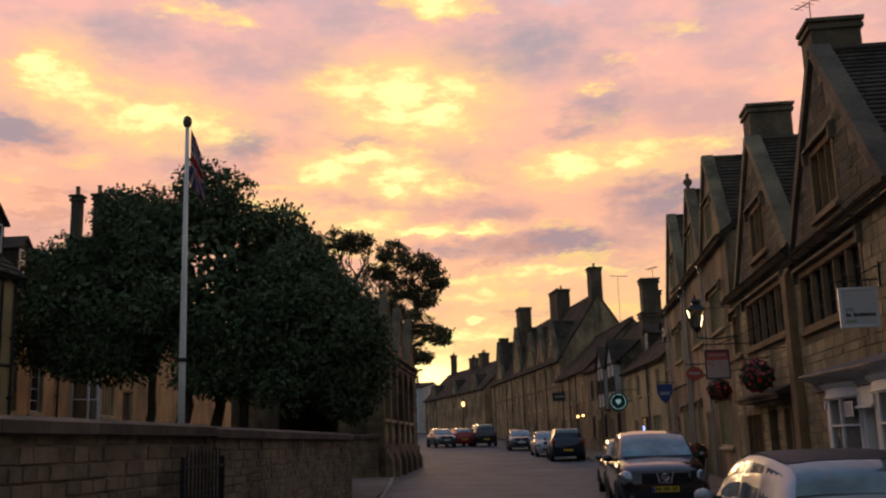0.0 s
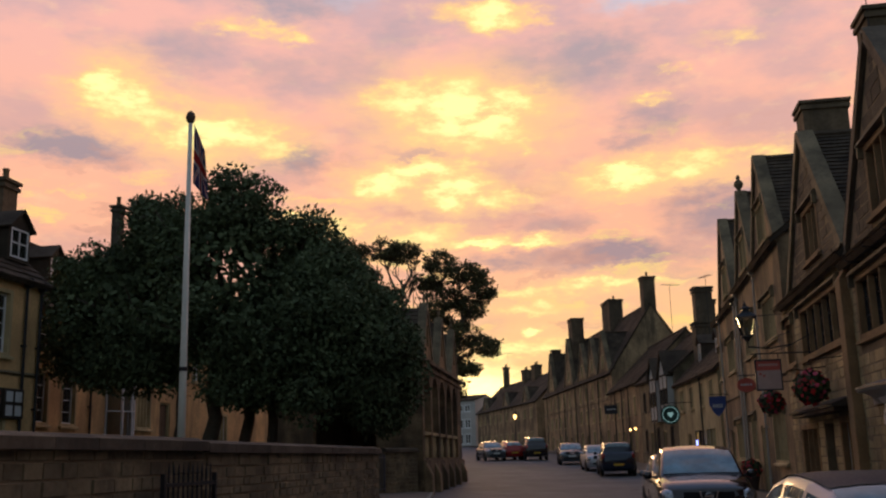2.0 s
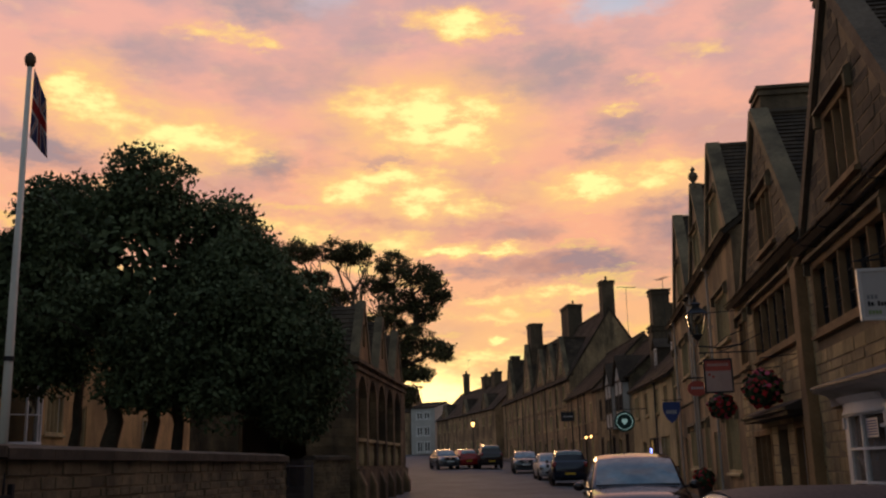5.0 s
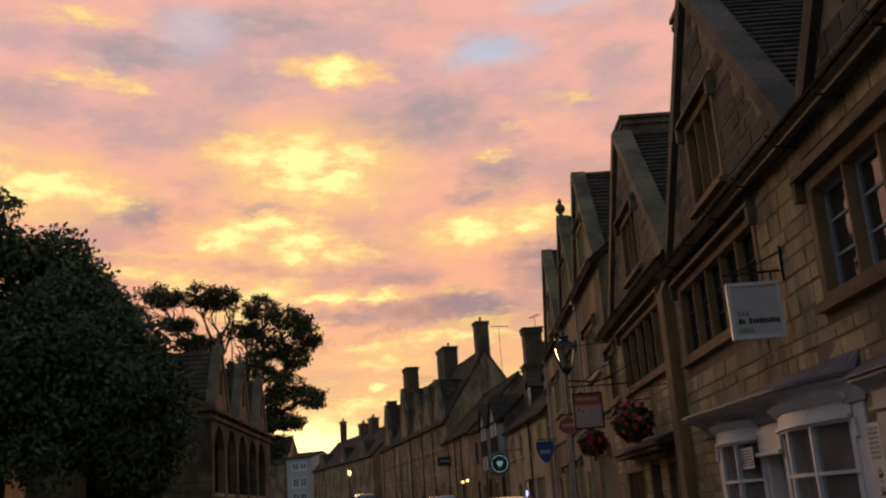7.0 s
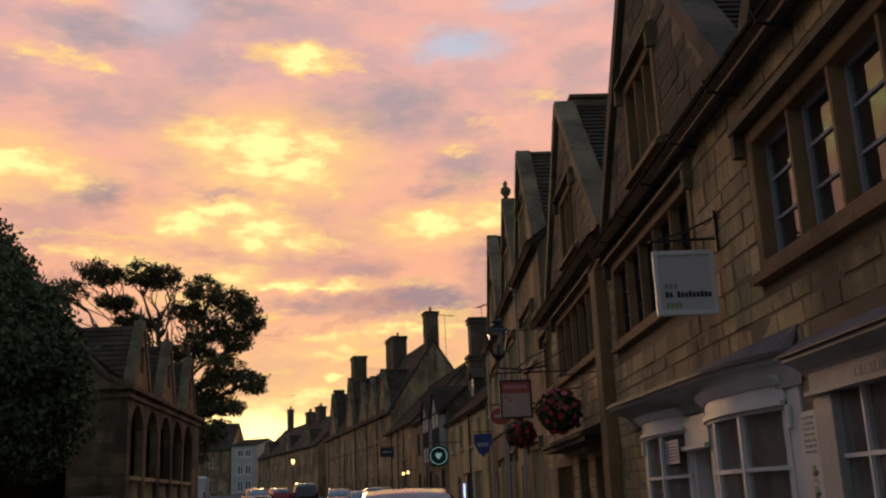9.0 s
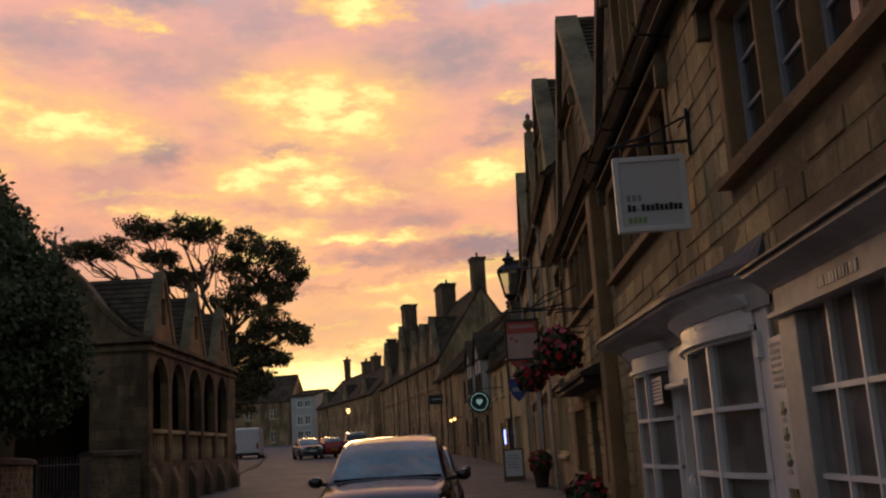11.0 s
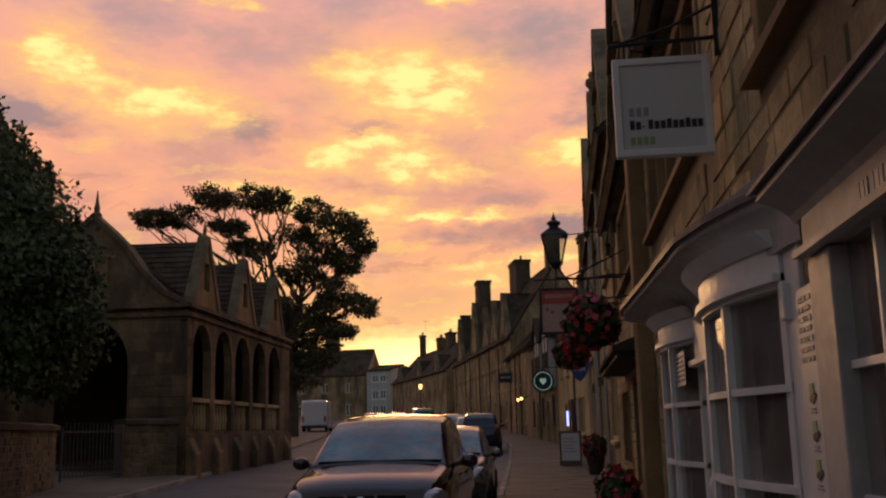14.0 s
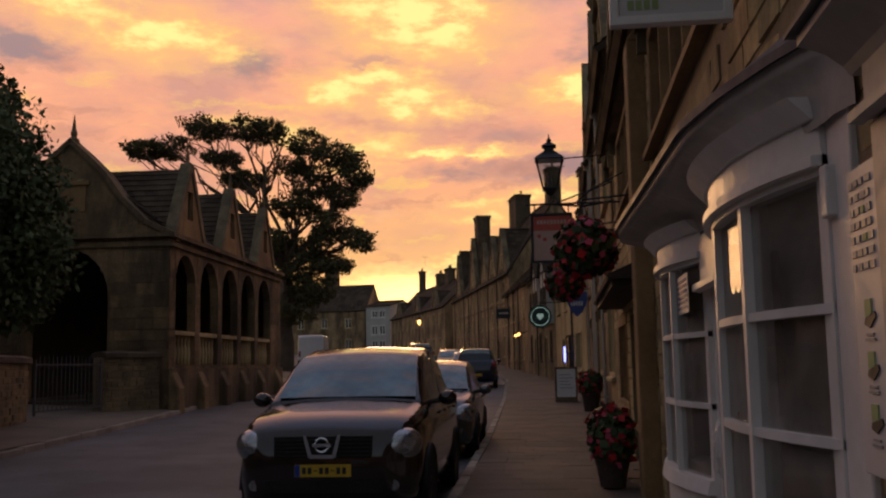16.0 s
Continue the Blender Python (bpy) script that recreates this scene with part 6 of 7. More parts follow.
    # wheels
    for sx in (-1, 1):
        for yy in (0.82, 3.45):
            wb = bmesh.new()
            w, r = 0.1, wheel_r
            pro = ((r * 0.62, -w), (r * 0.9, -w), (r, -w * 0.6), (r, w * 0.6), (r * 0.9, w), (r * 0.62, w))
            n = 20
            g = [[wb.verts.new((h, q * math.cos(a), q * math.sin(a))) for q, h in pro] for a in (2 * math.pi * i / n for i in range(n))]
            for i in range(n):
                for j in range(len(pro) - 1):
                    wb.faces.new((g[i][j], g[(i + 1) % n][j], g[(i + 1) % n][j + 1], g[i][j + 1]))
            tyre_me = mesh_of("tyre", wb, RUBBER, True)
            wheel = new("wheel", tyre_me)
            wheel.parent = root
            wheel.location = (sx * (hw - 0.1), y0 + yy * s, wheel_r)
            rb = bmesh.new()
            tube(rb, [(sx * 0.03, 0, 0), (sx * 0.07, 0, 0)], r * 0.63, 20)
            tube(rb, [(sx * 0.07, 0, 0), (sx * 0.085, 0, 0)], r * 0.16, 12)
            for k in range(5):
                a = 2 * math.pi * k / 5
                tube(rb, [(sx * 0.075, 0.03 * math.cos(a), 0.03 * math.sin(a)), (sx * 0.075, r * 0.6 * math.cos(a), r * 0.6 * math.sin(a))], 0.028, 6)
            rim = part("rim", rb, ALLOY, wheel)
            ab = bmesh.new()
            pts = [(sx * (hw - 0.012), (wheel_r + 0.05) * math.cos(a), wheel_r + (wheel_r + 0.05) * math.sin(a)) for a in (math.pi * i / 14 for i in range(15))]
            tube(ab, [(p[0], y0 + yy * s + p[1], p[2]) for p in pts], 0.035, 6)
            part("wheel_arch", ab, TRIM, root, smooth=True)
            db = bmesh.new()
            tube(db, [(sx * (hw - 0.16), y0 + yy * s, wheel_r), (sx * (hw + 0.002), y0 + yy * s, wheel_r)], wheel_r + 0.035, 20)
            part("wheel_well", db, RUBBER, root)
        # mirrors
        mb = bmesh.new()
        bmesh.ops.create_icosphere(mb, subdivisions=2, radius=1)
        bmesh.ops.transform(mb, verts=mb.verts, matrix=Matrix.Translation((sx * (hw + 0.1), y0 + 1.5 * s, 1.08 * hz)) @ Matrix.Diagonal((0.105, 0.07, 0.08, 1)))
        mir = part("mirror", mb, color, root, smooth=True)
        mb = bmesh.new()
        tube(mb, [(sx * (hw - 0.1), y0 + 1.5 * s, 1.04 * hz), (sx * (hw + 0.05), y0 + 1.5 * s, 1.06 * hz)], 0.028, 6)
        part("mirror_arm", mb, TRIM, mir)
        # lamps
        hb = bmesh.new()
        bmesh.ops.create_icosphere(hb, subdivisions=3, radius=1)
        bmesh.ops.transform(hb, verts=hb.verts, matrix=Matrix.Translation((sx * hw * 0.77, y0 + 0.21 * s, 0.715 * hz)) @ Matrix.Rotation(radians(sx * 36), 4, "Z") @ Matrix.Rotation(radians(sx * -16), 4, "Y") @ Matrix.Diagonal((0.21, 0.16, 0.16, 1)))
        head = part("headlight", hb, LENS, root, "clear headlight", smooth=True)
        tb = bmesh.new()
        bmesh.ops.create_icosphere(tb, subdivisions=2, radius=1)
        bmesh.ops.transform(tb, verts=tb.verts, matrix=Matrix.Translation((sx * hw * 0.82, y0 + 4.2 * s, 0.92 * hz)) @ Matrix.Diagonal((0.12, 0.09, 0.17, 1)))
        part("tail_light", tb, TAIL, root, "red tail light", smooth=True)
        fb = bmesh.new()
        tube(fb, [(sx * hw * 0.72, y0 + 0.1 * s, 0.42), (sx * hw * 0.72, y0 + 0.02 * s, 0.42)], 0.05, 10)
        part("fog_lamp", fb, LENS, root)
        for yy in (1.75, 2.75):
            kb = bmesh.new()
            box(kb, sx * hw - 0.012, sx * hw + 0.025, y0 + yy * s + 0.35, y0 + yy * s + 0.53, 0.92 * hz, 0.95 * hz)
            part("door_handle", kb, color, root)
    # grille, lower intake, plates
    for i in range(5):
        gb = bmesh.new()
        z = 0.66 + i * 0.035
        box(gb, -hw * 0.5, hw * 0.5, y0 - 0.03, y0 + 0.05, z + 0.02, z + 0.036)
        part("grille_bar", gb, TRIM, root)
    gb = bmesh.new()
    box(gb, -hw * 0.5, hw * 0.5, y0 - 0.015, y0 + 0.1, 0.67, 0.86)
    part("grille", gb, RUBBER, root)
    gb = bmesh.new()
    box(gb, -hw * 0.6, hw * 0.6, y0 - 0.012, y0 + 0.06, 0.36, 0.46)
    part("intake", gb, RUBBER, root)
    vb = bmesh.new()
    for sx in (-1, 1):
        prism(vb, [(sx * 0.175, 0.875), (sx * 0.145, 0.875), (sx * 0.095, 0.70), (sx * 0.125, 0.67)], "y", y0 - 0.05, y0 + 0.05)
    box(vb, -0.11, 0.11, y0 - 0.05, y0 + 0.05, 0.665, 0.70)
    part("grille_trim", vb, CHROME, root, "chrome V-shaped trim")
    vb = bmesh.new()
    tube(vb, [(0.062 * math.cos(a), y0 - 0.05, 0.785 + 0.062 * math.sin(a)) for a in (2 * math.pi * i / 24 for i in range(25))], 0.011, 6, False)
    box(vb, -0.085, 0.085, y0 - 0.06, y0 - 0.045, 0.77, 0.80)
    part("badge", vb, CHROME, root)
    for yy, mat in ((-0.02, plate or WHITE_PLATE), (L + 0.005, PLATE_Y)):
        nb = bmesh.new()
        box(nb, -0.26, 0.26, y0 + yy, y0 + yy + 0.015, 0.50, 0.61)
        num = part("number_plate", nb, mat, root)
        if detail and yy < 0:
            for i in range(8):
                cb = bmesh.new()
                box(cb, -0.19 + i * 0.053, -0.155 + i * 0.053, y0 + yy - 0.004, y0 + yy, 0.525 if i not in (2, 5) else 0.55, 0.585 if i not in (2, 5) else 0.56)
                part("plate_mark", cb, TRIM, num)
            cb = bmesh.new()
            box(cb, -0.258, -0.21, y0 + yy - 0.003, y0 + yy, 0.502, 0.608)
            part("plate_band", cb, PLATE_B, num)
    if detail:
        for k in (-0.3, 0.25):
            wb = bmesh.new()
            tube(wb, [(k - 0.3, y0 + 1.1 * s, 1.10 * hz), (k + 0.32, y0 + 1.13 * s, 1.115 * hz)], 0.012, 5)
            part("wiper", wb, TRIM, root)
    return root


def on_road(x, y, turn=0):
    return pose(x, y, ground_z(x, y) + 0.012, 0, 0, turn)


car(on_road(2.0, 20.12 + 2.17, 1.0), 4.32, 1.80, 1.71, BLACK_PAINT, "black crossover car parked nose towards the shops", plate=PLATE_Y)
car(on_road(1.98, 28.2, 2), 4.0, 1.68, 1.50, GREY_CAR, "small dark grey hatchback parked at the kerb", wheel_r=0.3)
car(on_road(2.44, 10.4, 181), 4.05, 1.66, 1.40, SILVER, "silver hatchback with a dark roof parked at the kerb", wheel_r=0.31, dark_roof=True)
car(on_road(0.35, 55.6, 184), 4.4, 1.85, 1.72, BLUE_PAINT, "navy estate car parked facing away", boxy=1, detail=False)
car(on_road(-0.75, 62.3, 8), 4.1, 1.7, 1.5, SILVER, "pale silver car parked at the kerb", detail=False, wheel_r=0.3)
car(on_road(-2.8, 73.0, 6), 4.3, 1.78, 1.5, GREY_CAR, "dark grey saloon parked along the street", detail=False)
car(on_road(-6.3, 83.0, 194), 4.5, 1.9, 1.8, BLACK_PAINT, "dark estate car parked at the bend", boxy=1, detail=False)
car(on_road(-8.3, 83.6, 200), 4.1, 1.7, 1.48, RED_PAINT, "red hatchback parked at the bend", detail=False)
car(on_road(-9.6, 81.8, 20), 4.2, 1.72, 1.5, GREY_CAR, "dark grey car parked at the bend", detail=False)


def van(m):
    root = thing("van", m, "tall white panel van parked across the street", "van", "parked cars")
    bm = bmesh.new()
    prism(bm, [(-2.5, 0.35), (2.5, 0.35), (2.5, 2.3), (2.4, 2.42), (-1.2, 2.42), (-1.5, 2.3), (-2.0, 1.35), (-2.45, 1.15)], "x", -0.95, 0.95)
    part("body", bm, WHITE_PAINT, root, bevel=0.08)
    for sx in (-1, 1):
        db = bmesh.new()
        box(db, sx * 0.46 - 0.42, sx * 0.46 + 0.42, 2.49, 2.525, 0.6, 2.25)
        part("rear_door", db, WHITE_PAINT, root, bevel=0.02)
    for sx in (-1, 1):
        for yy in (-1.6, 1.6):
            wb = bmesh.new()
            tube(wb, [(sx * 0.75, yy, 0.35), (sx * 0.96, yy, 0.35)], 0.34, 16)
            part("wheel", wb, RUBBER, root)
        bm = bmesh.new()
        box(bm, sx * 0.82 - 0.07, sx * 0.82 + 0.07, 2.49, 2.54, 0.8, 1.25)
        part("tail_light", bm, TAIL, root)
    bm = bmesh.new()
    box(bm, -0.95, 0.95, 2.48, 2.6, 0.35, 0.55)
    part("bumper", bm, TRIM, root)
    return root


van(on_road(-14.9, 86, 188))
kerb_run("kerb_right", kerb_right, 1, 2.0, 84.0, "pale worn kerb stones along the shop side")
kerb_run("kerb_left", kerb_left, -1, 8.0, 84.0, "pale worn kerb stones on the hall side")


# ---------------------------------------------------------------- hanging signs, lanterns and street clutter
BOARD = material("sign_white", (0.62, 0.61, 0.60), 0.5, vary=0.05, grain=12, bump=0.03, dirt=(0.4, 0.38, 0.35), dirt_amount=0.2)
INK = material("sign_ink", (0.03, 0.03, 0.035), 0.6, vary=0.1, grain=20, bump=0.0)
GREEN_INK = material("sign_green", (0.30, 0.42, 0.18), 0.6, vary=0.1, grain=20, bump=0.0)
SIGN_RED = material("sign_red", (0.50, 0.10, 0.07), 0.55, vary=0.15, grain=10, bump=0.05)
SIGN_PINK = material("sign_pink", (0.52, 0.36, 0.30), 0.55, vary=0.12, grain=8, bump=0.05)
SIGN_BLUE = material("sign_blue", (0.05, 0.08, 0.25), 0.55, vary=0.15, grain=10, bump=0.05)
SIGN_GREEN = material("sign_deep_green", (0.01, 0.05, 0.04), 0.5, vary=0.15, grain=10, bump=0.05)
BULB = lamp_material("warm_bulb", (1.0, 0.52, 0.16), 4.0)
NEON = lamp_material("blue_neon", (0.25, 0.3, 1.0), 4.0)
SIGN_GLOW = lamp_material("lit_sign", (0.5, 0.75, 0.7), 0.3)
LANTERN_GLASS = glass_material("lantern_glass", clear=0.8)
PETAL_RED = material("petal_red", (0.62, 0.035, 0.045), 0.7, vary=0.3, grain=8, bump=0.0, per_island=0.4)
PETAL_PINK = material("petal_pink", (0.65, 0.10, 0.19), 0.7, vary=0.3, grain=8, bump=0.0, per_island=0.4)
LEAF_FLOWER = material("basket_leaf", (0.06, 0.10, 0.04), 0.6, vary=0.35, grain=5, bump=0.0, per_island=0.4)
CLAY = material("plant_pot", (0.06, 0.04, 0.03), 0.85, vary=0.25, grain=15, bump=0.3)


def shop_sign():
    root = thing("hanging_sign", pose(5.18, 16.05, 0), "square white hanging shop sign on an iron bracket", "sign", "hanging signs")
    # board faces the camera: spans x from the wall outwards
    x0, x1, z0, z1 = -0.66, -0.06, 3.16, 3.80
    bm = bmesh.new()
    box(bm, x0 + 0.04, x1 - 0.04, -0.02, 0.02, z0 + 0.04, z1 - 0.04)
    part("board", bm, BOARD, root)
    bm = bmesh.new()
    ring(bm, x0, x1, z0, z1, 0.045, -0.035, 0.035)
    part("sign_frame", bm, WHITE, root, "white painted frame", bevel=0.006)
    z = 3.42
    u = -0.57
    for i in range(3):
        lb = bmesh.new()
        box(lb, u + i * 0.045, u + i * 0.045 + 0.03, -0.024, -0.019, z, z + 0.055)
        part("mark", lb, GREY_PAINT, root)
    for i in range(12):
        lb = bmesh.new()
        box(lb, -0.57 + i * 0.038, -0.57 + i * 0.038 + (0.03 if i != 2 else 0.018), -0.024, -0.019, 3.335 + (0.015 if i == 2 else 0), 3.335 + (0.05 if i % 3 else 0.06) * (0.4 if i == 2 else 1))
        part("mark", lb, INK, root)
    for i in range(4):
        lb = bmesh.new()
        box(lb, -0.57 + i * 0.04, -0.57 + i * 0.04 + 0.03, -0.024, -0.019, 3.235, 3.285)
        part("mark", lb, GREEN_INK, root)
    bm = bmesh.new()
    tube(bm, [(0.02, 0, 3.92), (-0.68, 0, 3.9)], 0.014, 6)
    part("bracket_arm", bm, IRON, root)
    bm = bmesh.new()
    tube(bm, [(0.0, 0, 4.14), (-0.3, 0, 4.0), (-0.62, 0, 3.91)], 0.011, 6)
    part("bracket_stay", bm, IRON, root)
    bm = bmesh.new()
    box(bm, -0.02, 0.02, -0.02, 0.02, 3.8, 4.2)
    part("wall_plate", bm, IRON, root)
    for u in (-0.58, -0.14):
        bm = bmesh.new()
        tube(bm, [(u, 0, 3.79), (u, 0, 3.91)], 0.01, 6)
        part("hook", bm, IRON, root)
    return root


shop_sign()


def pub_sign():
    root = thing("hanging_sign", pose(5.2, 25.8, 0), "red and pale painted inn sign in a dark frame", "sign", "hanging signs")
    x0, x1, z0, z1 = -1.38, -0.76, 2.98, 3.72
    bm = bmesh.new()
    ring(bm, x0, x1, z0, z1, 0.035, -0.03, 0.03)
    part("sign_frame", bm, INK, root)
    bm = bmesh.new()
    box(bm, x0 + 0.035, x1 - 0.035, -0.015, 0.015, z0 + 0.035, 3.46)
    part("lower_panel", bm, SIGN_PINK, root)
    bm = bmesh.new()
    box(bm, x0 + 0.035, x1 - 0.035, -0.015, 0.015, 3.46, z1 - 0.035)
    part("upper_panel", bm, SIGN_RED, root)
    for i in range(9):
        bm = bmesh.new()
        box(bm, x0 + 0.09 + i * 0.05, x0 + 0.125 + i * 0.05, -0.019, -0.014, 3.56, 3.62)
        part("mark", bm, SIGN_PINK, root)
    for u, z in ((0.12, 3.38), (0.2, 3.33)):
        bm = bmesh.new()
        tube(bm, [(x0 + u, -0.02, z), (x0 + u, -0.014, z)], 0.03, 10)
        part("emblem", bm, SIGN_RED, root)
    bm = bmesh.new()
    tube(bm, [(0.02, 0, 3.86), (-1.45, 0, 3.86)], 0.016, 6)
    part("bracket_arm", bm, IRON, root)
    bm = bmesh.new()
    tube(bm, [(0.0, 0, 4.3), (-0.5, 0, 4.05), (-1.0, 0, 3.87)], 0.012, 6)
    part("bracket_stay", bm, IRON, root)
    for u in (x0 + 0.06, x1 - 0.06):
        bm = bmesh.new()
        tube(bm, [(u, 0, 3.71), (u, 0, 3.86)], 0.01, 6)
        part("hook", bm, IRON, root)


pub_sign()


def round_sign(x, y, z, r, wall_x, label, rim, face):
    root = thing("hanging_sign", pose(x, y, z), label, "sign", "hanging signs")
    bm = bmesh.new()
    tube(bm, [(0, -0.05, 0), (0, 0.05, 0)], r, 32)
    part("disc", bm, rim, root)
    bm = bmesh.new()
    pts = [(r * 0.78 * math.cos(a), -0.06, r * 0.78 * math.sin(a)) for a in (2 * math.pi * i / 32 for i in range(33))]
    tube(bm, pts, r * 0.035, 5, False)
    part("inner_ring", bm, face, root)
    bm = bmesh.new()
    prism(bm, [(0, -r * 0.42), (r * 0.36, -r * 0.02), (r * 0.34, r * 0.26), (r * 0.14, r * 0.36), (0, r * 0.22), (-r * 0.14, r * 0.36), (-r * 0.34, r * 0.26), (-r * 0.36, -r * 0.02)], "y", -0.062, -0.05)
    bmesh.ops.scale(bm, verts=bm.verts, vec=(0.8, 1.0, 0.8))
    part("emblem", bm, face, root, "pale glowing emblem")
    bm = bmesh.new()
    tube(bm, [(-r, 0, r + 0.1), (wall_x - x, 0, r + 0.1)], 0.02, 6)
    part("bracket_arm", bm, IRON, root)
    bm = bmesh.new()
    tube(bm, [(0, 0, r - 0.02), (0, 0, r + 0.1)], 0.015, 6)
    part("hook", bm, IRON, root)


round_sign(3.3, 54.06, 3.53, 0.5, 4.5, "round dark green hanging sign with a lit emblem", SIGN_GREEN, SIGN_GLOW)


def oval_sign(x, y, z, w, h, mat, wall_x, label, points=None):
    root = thing("hanging_sign", pose(x, y, z), label, "sign", "hanging signs")
    bm = bmesh.new()
    if points:
        prism(bm, [(a * w, b * h) for a, b in points], "y", -0.025, 0.025)
    else:
        prism(bm, [(w * math.cos(a), h * math.sin(a)) for a in (2 * math.pi * i / 28 for i in range(28))], "y", -0.03, 0.03)
    part("board", bm, mat, root)
    for i in range(5):
        lb = bmesh.new()
        box(lb, -w * 0.6 + i * w * 0.25, -w * 0.45 + i * w * 0.25, -0.036, -0.031, -h * 0.12, h * 0.22)
        part("mark", lb, BOARD, root)
    bm = bmesh.new()
    tube(bm, [(-w, 0, h + 0.08), (wall_x - x, 0, h + 0.08)], 0.018, 6)
    part("bracket_arm", bm, IRON, root)
    bm = bmesh.new()
    tube(bm, [(0, 0, h * 0.9), (0, 0, h + 0.08)], 0.012, 6)
    part("hook", bm, IRON, root)


oval_sign(4.35, 31.7, 3.5, 0.27, 0.21, SIGN_RED, 5.25, "red oval hanging sign with pale lettering")
oval_sign(4.75, 44.4, 3.45, 0.34, 0.42, SIGN_BLUE, 5.2, "blue shield shaped hanging sign", [(-1, 1), (1, 1), (1, 0.2), (0.55, -0.6), (0, -1), (-0.55, -0.6), (-1, 0.2)])
oval_sign(0.25, 79.5, 5.0, 0.55, 0.34, INK, 1.2, "dark rectangular hanging sign", [(-1, -1), (1, -1), (1, 1), (-1, 1)])


def lantern(x, y, z, wall_x, label, lit=False):
    """A tapered four sided street lantern on a wall bracket; z is its tip."""
    root = thing("street_lantern", pose(x, y, z), label, "lantern", "street lanterns")

    def frustum(name, rows, mat, parent=root):
        bm = bmesh.new()
        rings = [[bm.verts.new((a * r, b * r, h)) for a, b in ((-1, -1), (1, -1), (1, 1), (-1, 1))] for r, h in rows]
        for p, q in zip(rings, rings[1:]):
            for i in range(4):
                bm.faces.new((p[i], p[(i + 1) % 4], q[(i + 1) % 4], q[i]))
        bm.faces.new(rings[0]), bm.faces.new(rings[-1][::-1])
        return part(name, bm, mat, parent)
    frustum("cap", ((0.26, -0.42), (0.2, -0.36), (0.09, -0.26), (0.09, -0.2), (0.13, -0.17), (0.04, -0.1)), IRON)
    bm = bmesh.new()
    lathe(bm, ((0.03, -0.1), (0.05, -0.06), (0.02, -0.02), (0.004, 0.06)), 8)
    part("finial", bm, IRON, root)
    frustum("glass", ((0.12, -0.92), (0.225, -0.43)), LANTERN_GLASS)
    for a, b in ((-1, -1), (1, -1), (1, 1), (-1, 1)):
        bm = bmesh.new()
        tube(bm, [(a * 0.125, b * 0.125, -0.93), (a * 0.235, b * 0.235, -0.42)], 0.014, 5)
        part("corner_bar", bm, IRON, root)
    frustum("base", ((0.05, -1.06), (0.09, -1.0), (0.14, -0.95), (0.13, -0.92)), IRON)
    bm = bmesh.new()
    lathe(bm, ((0.03, -0.92), (0.045, -0.8), (0.03, -0.7)), 8)
    part("bulb", bm, BULB if lit else GREY_PAINT, root)
    w = wall_x - x
    bm = bmesh.new()
    tube(bm, [(0, 0, -1.06), (0, 0, -1.22), (w * 0.5, 0, -1.28), (w, 0, -1.2)], 0.022, 6)
    part("bracket_arm", bm, IRON, root)
    bm = bmesh.new()
    tube(bm, [(w * 0.35, 0, -1.25), (w * 0.65, 0, -1.0), (w, 0, -0.85)], 0.014, 6)
    part("bracket_scroll", bm, IRON, root)
    bm = bmesh.new()
    tube(bm, [(0.2, 0, -0.4), (w, 0, -0.36)], 0.012, 6)
    part("top_stay", bm, IRON, root)


lantern(4.1, 28.7, 5.55, 5.2, "black iron wall lantern with clear glass")


def street_lamp(x, y, top):
    z = ground_z(x, y)
    root = thing("street_lamp", pose(x, y, z), "slim street lamp post with a small lit lantern", "street lamp")
    bm = bmesh.new()
    lathe(bm, ((0.12, 0), (0.12, 0.6), (0.06, 0.7), (0.045, top - z - 0.5)), 10)
    part("post", bm, IRON, root)
    bm = bmesh.new()
    lathe(bm, ((0.1, top - z - 0.35), (0.2, top - z), (0.14, top - z + 0.15)), 8)
    part("lantern", bm, BULB, root, "glowing warm lantern")
    bm = bmesh.new()
    lathe(bm, ((0.24, top - z + 0.15), (0.12, top - z + 0.35), (0.02, top - z + 0.5)), 8)
    part("cap", bm, IRON, root)


street_lamp(-10.6, 113.0, 6.1)


def wall_lamp(x, y, z):
    root = thing("wall_lamp", pose(x, y, z), "small lit lamp over a shop front", "lamp", "shop lamps")
    bm = bmesh.new()
    bmesh.ops.create_icosphere(bm, subdivisions=2, radius=0.09)
    part("bulb", bm, BULB, root)
    bm = bmesh.new()
    tube(bm, [(0.05, 0, 0.05), (0.5, 0, 0.15)], 0.02, 5)
    part("bracket_arm", bm, IRON, root)


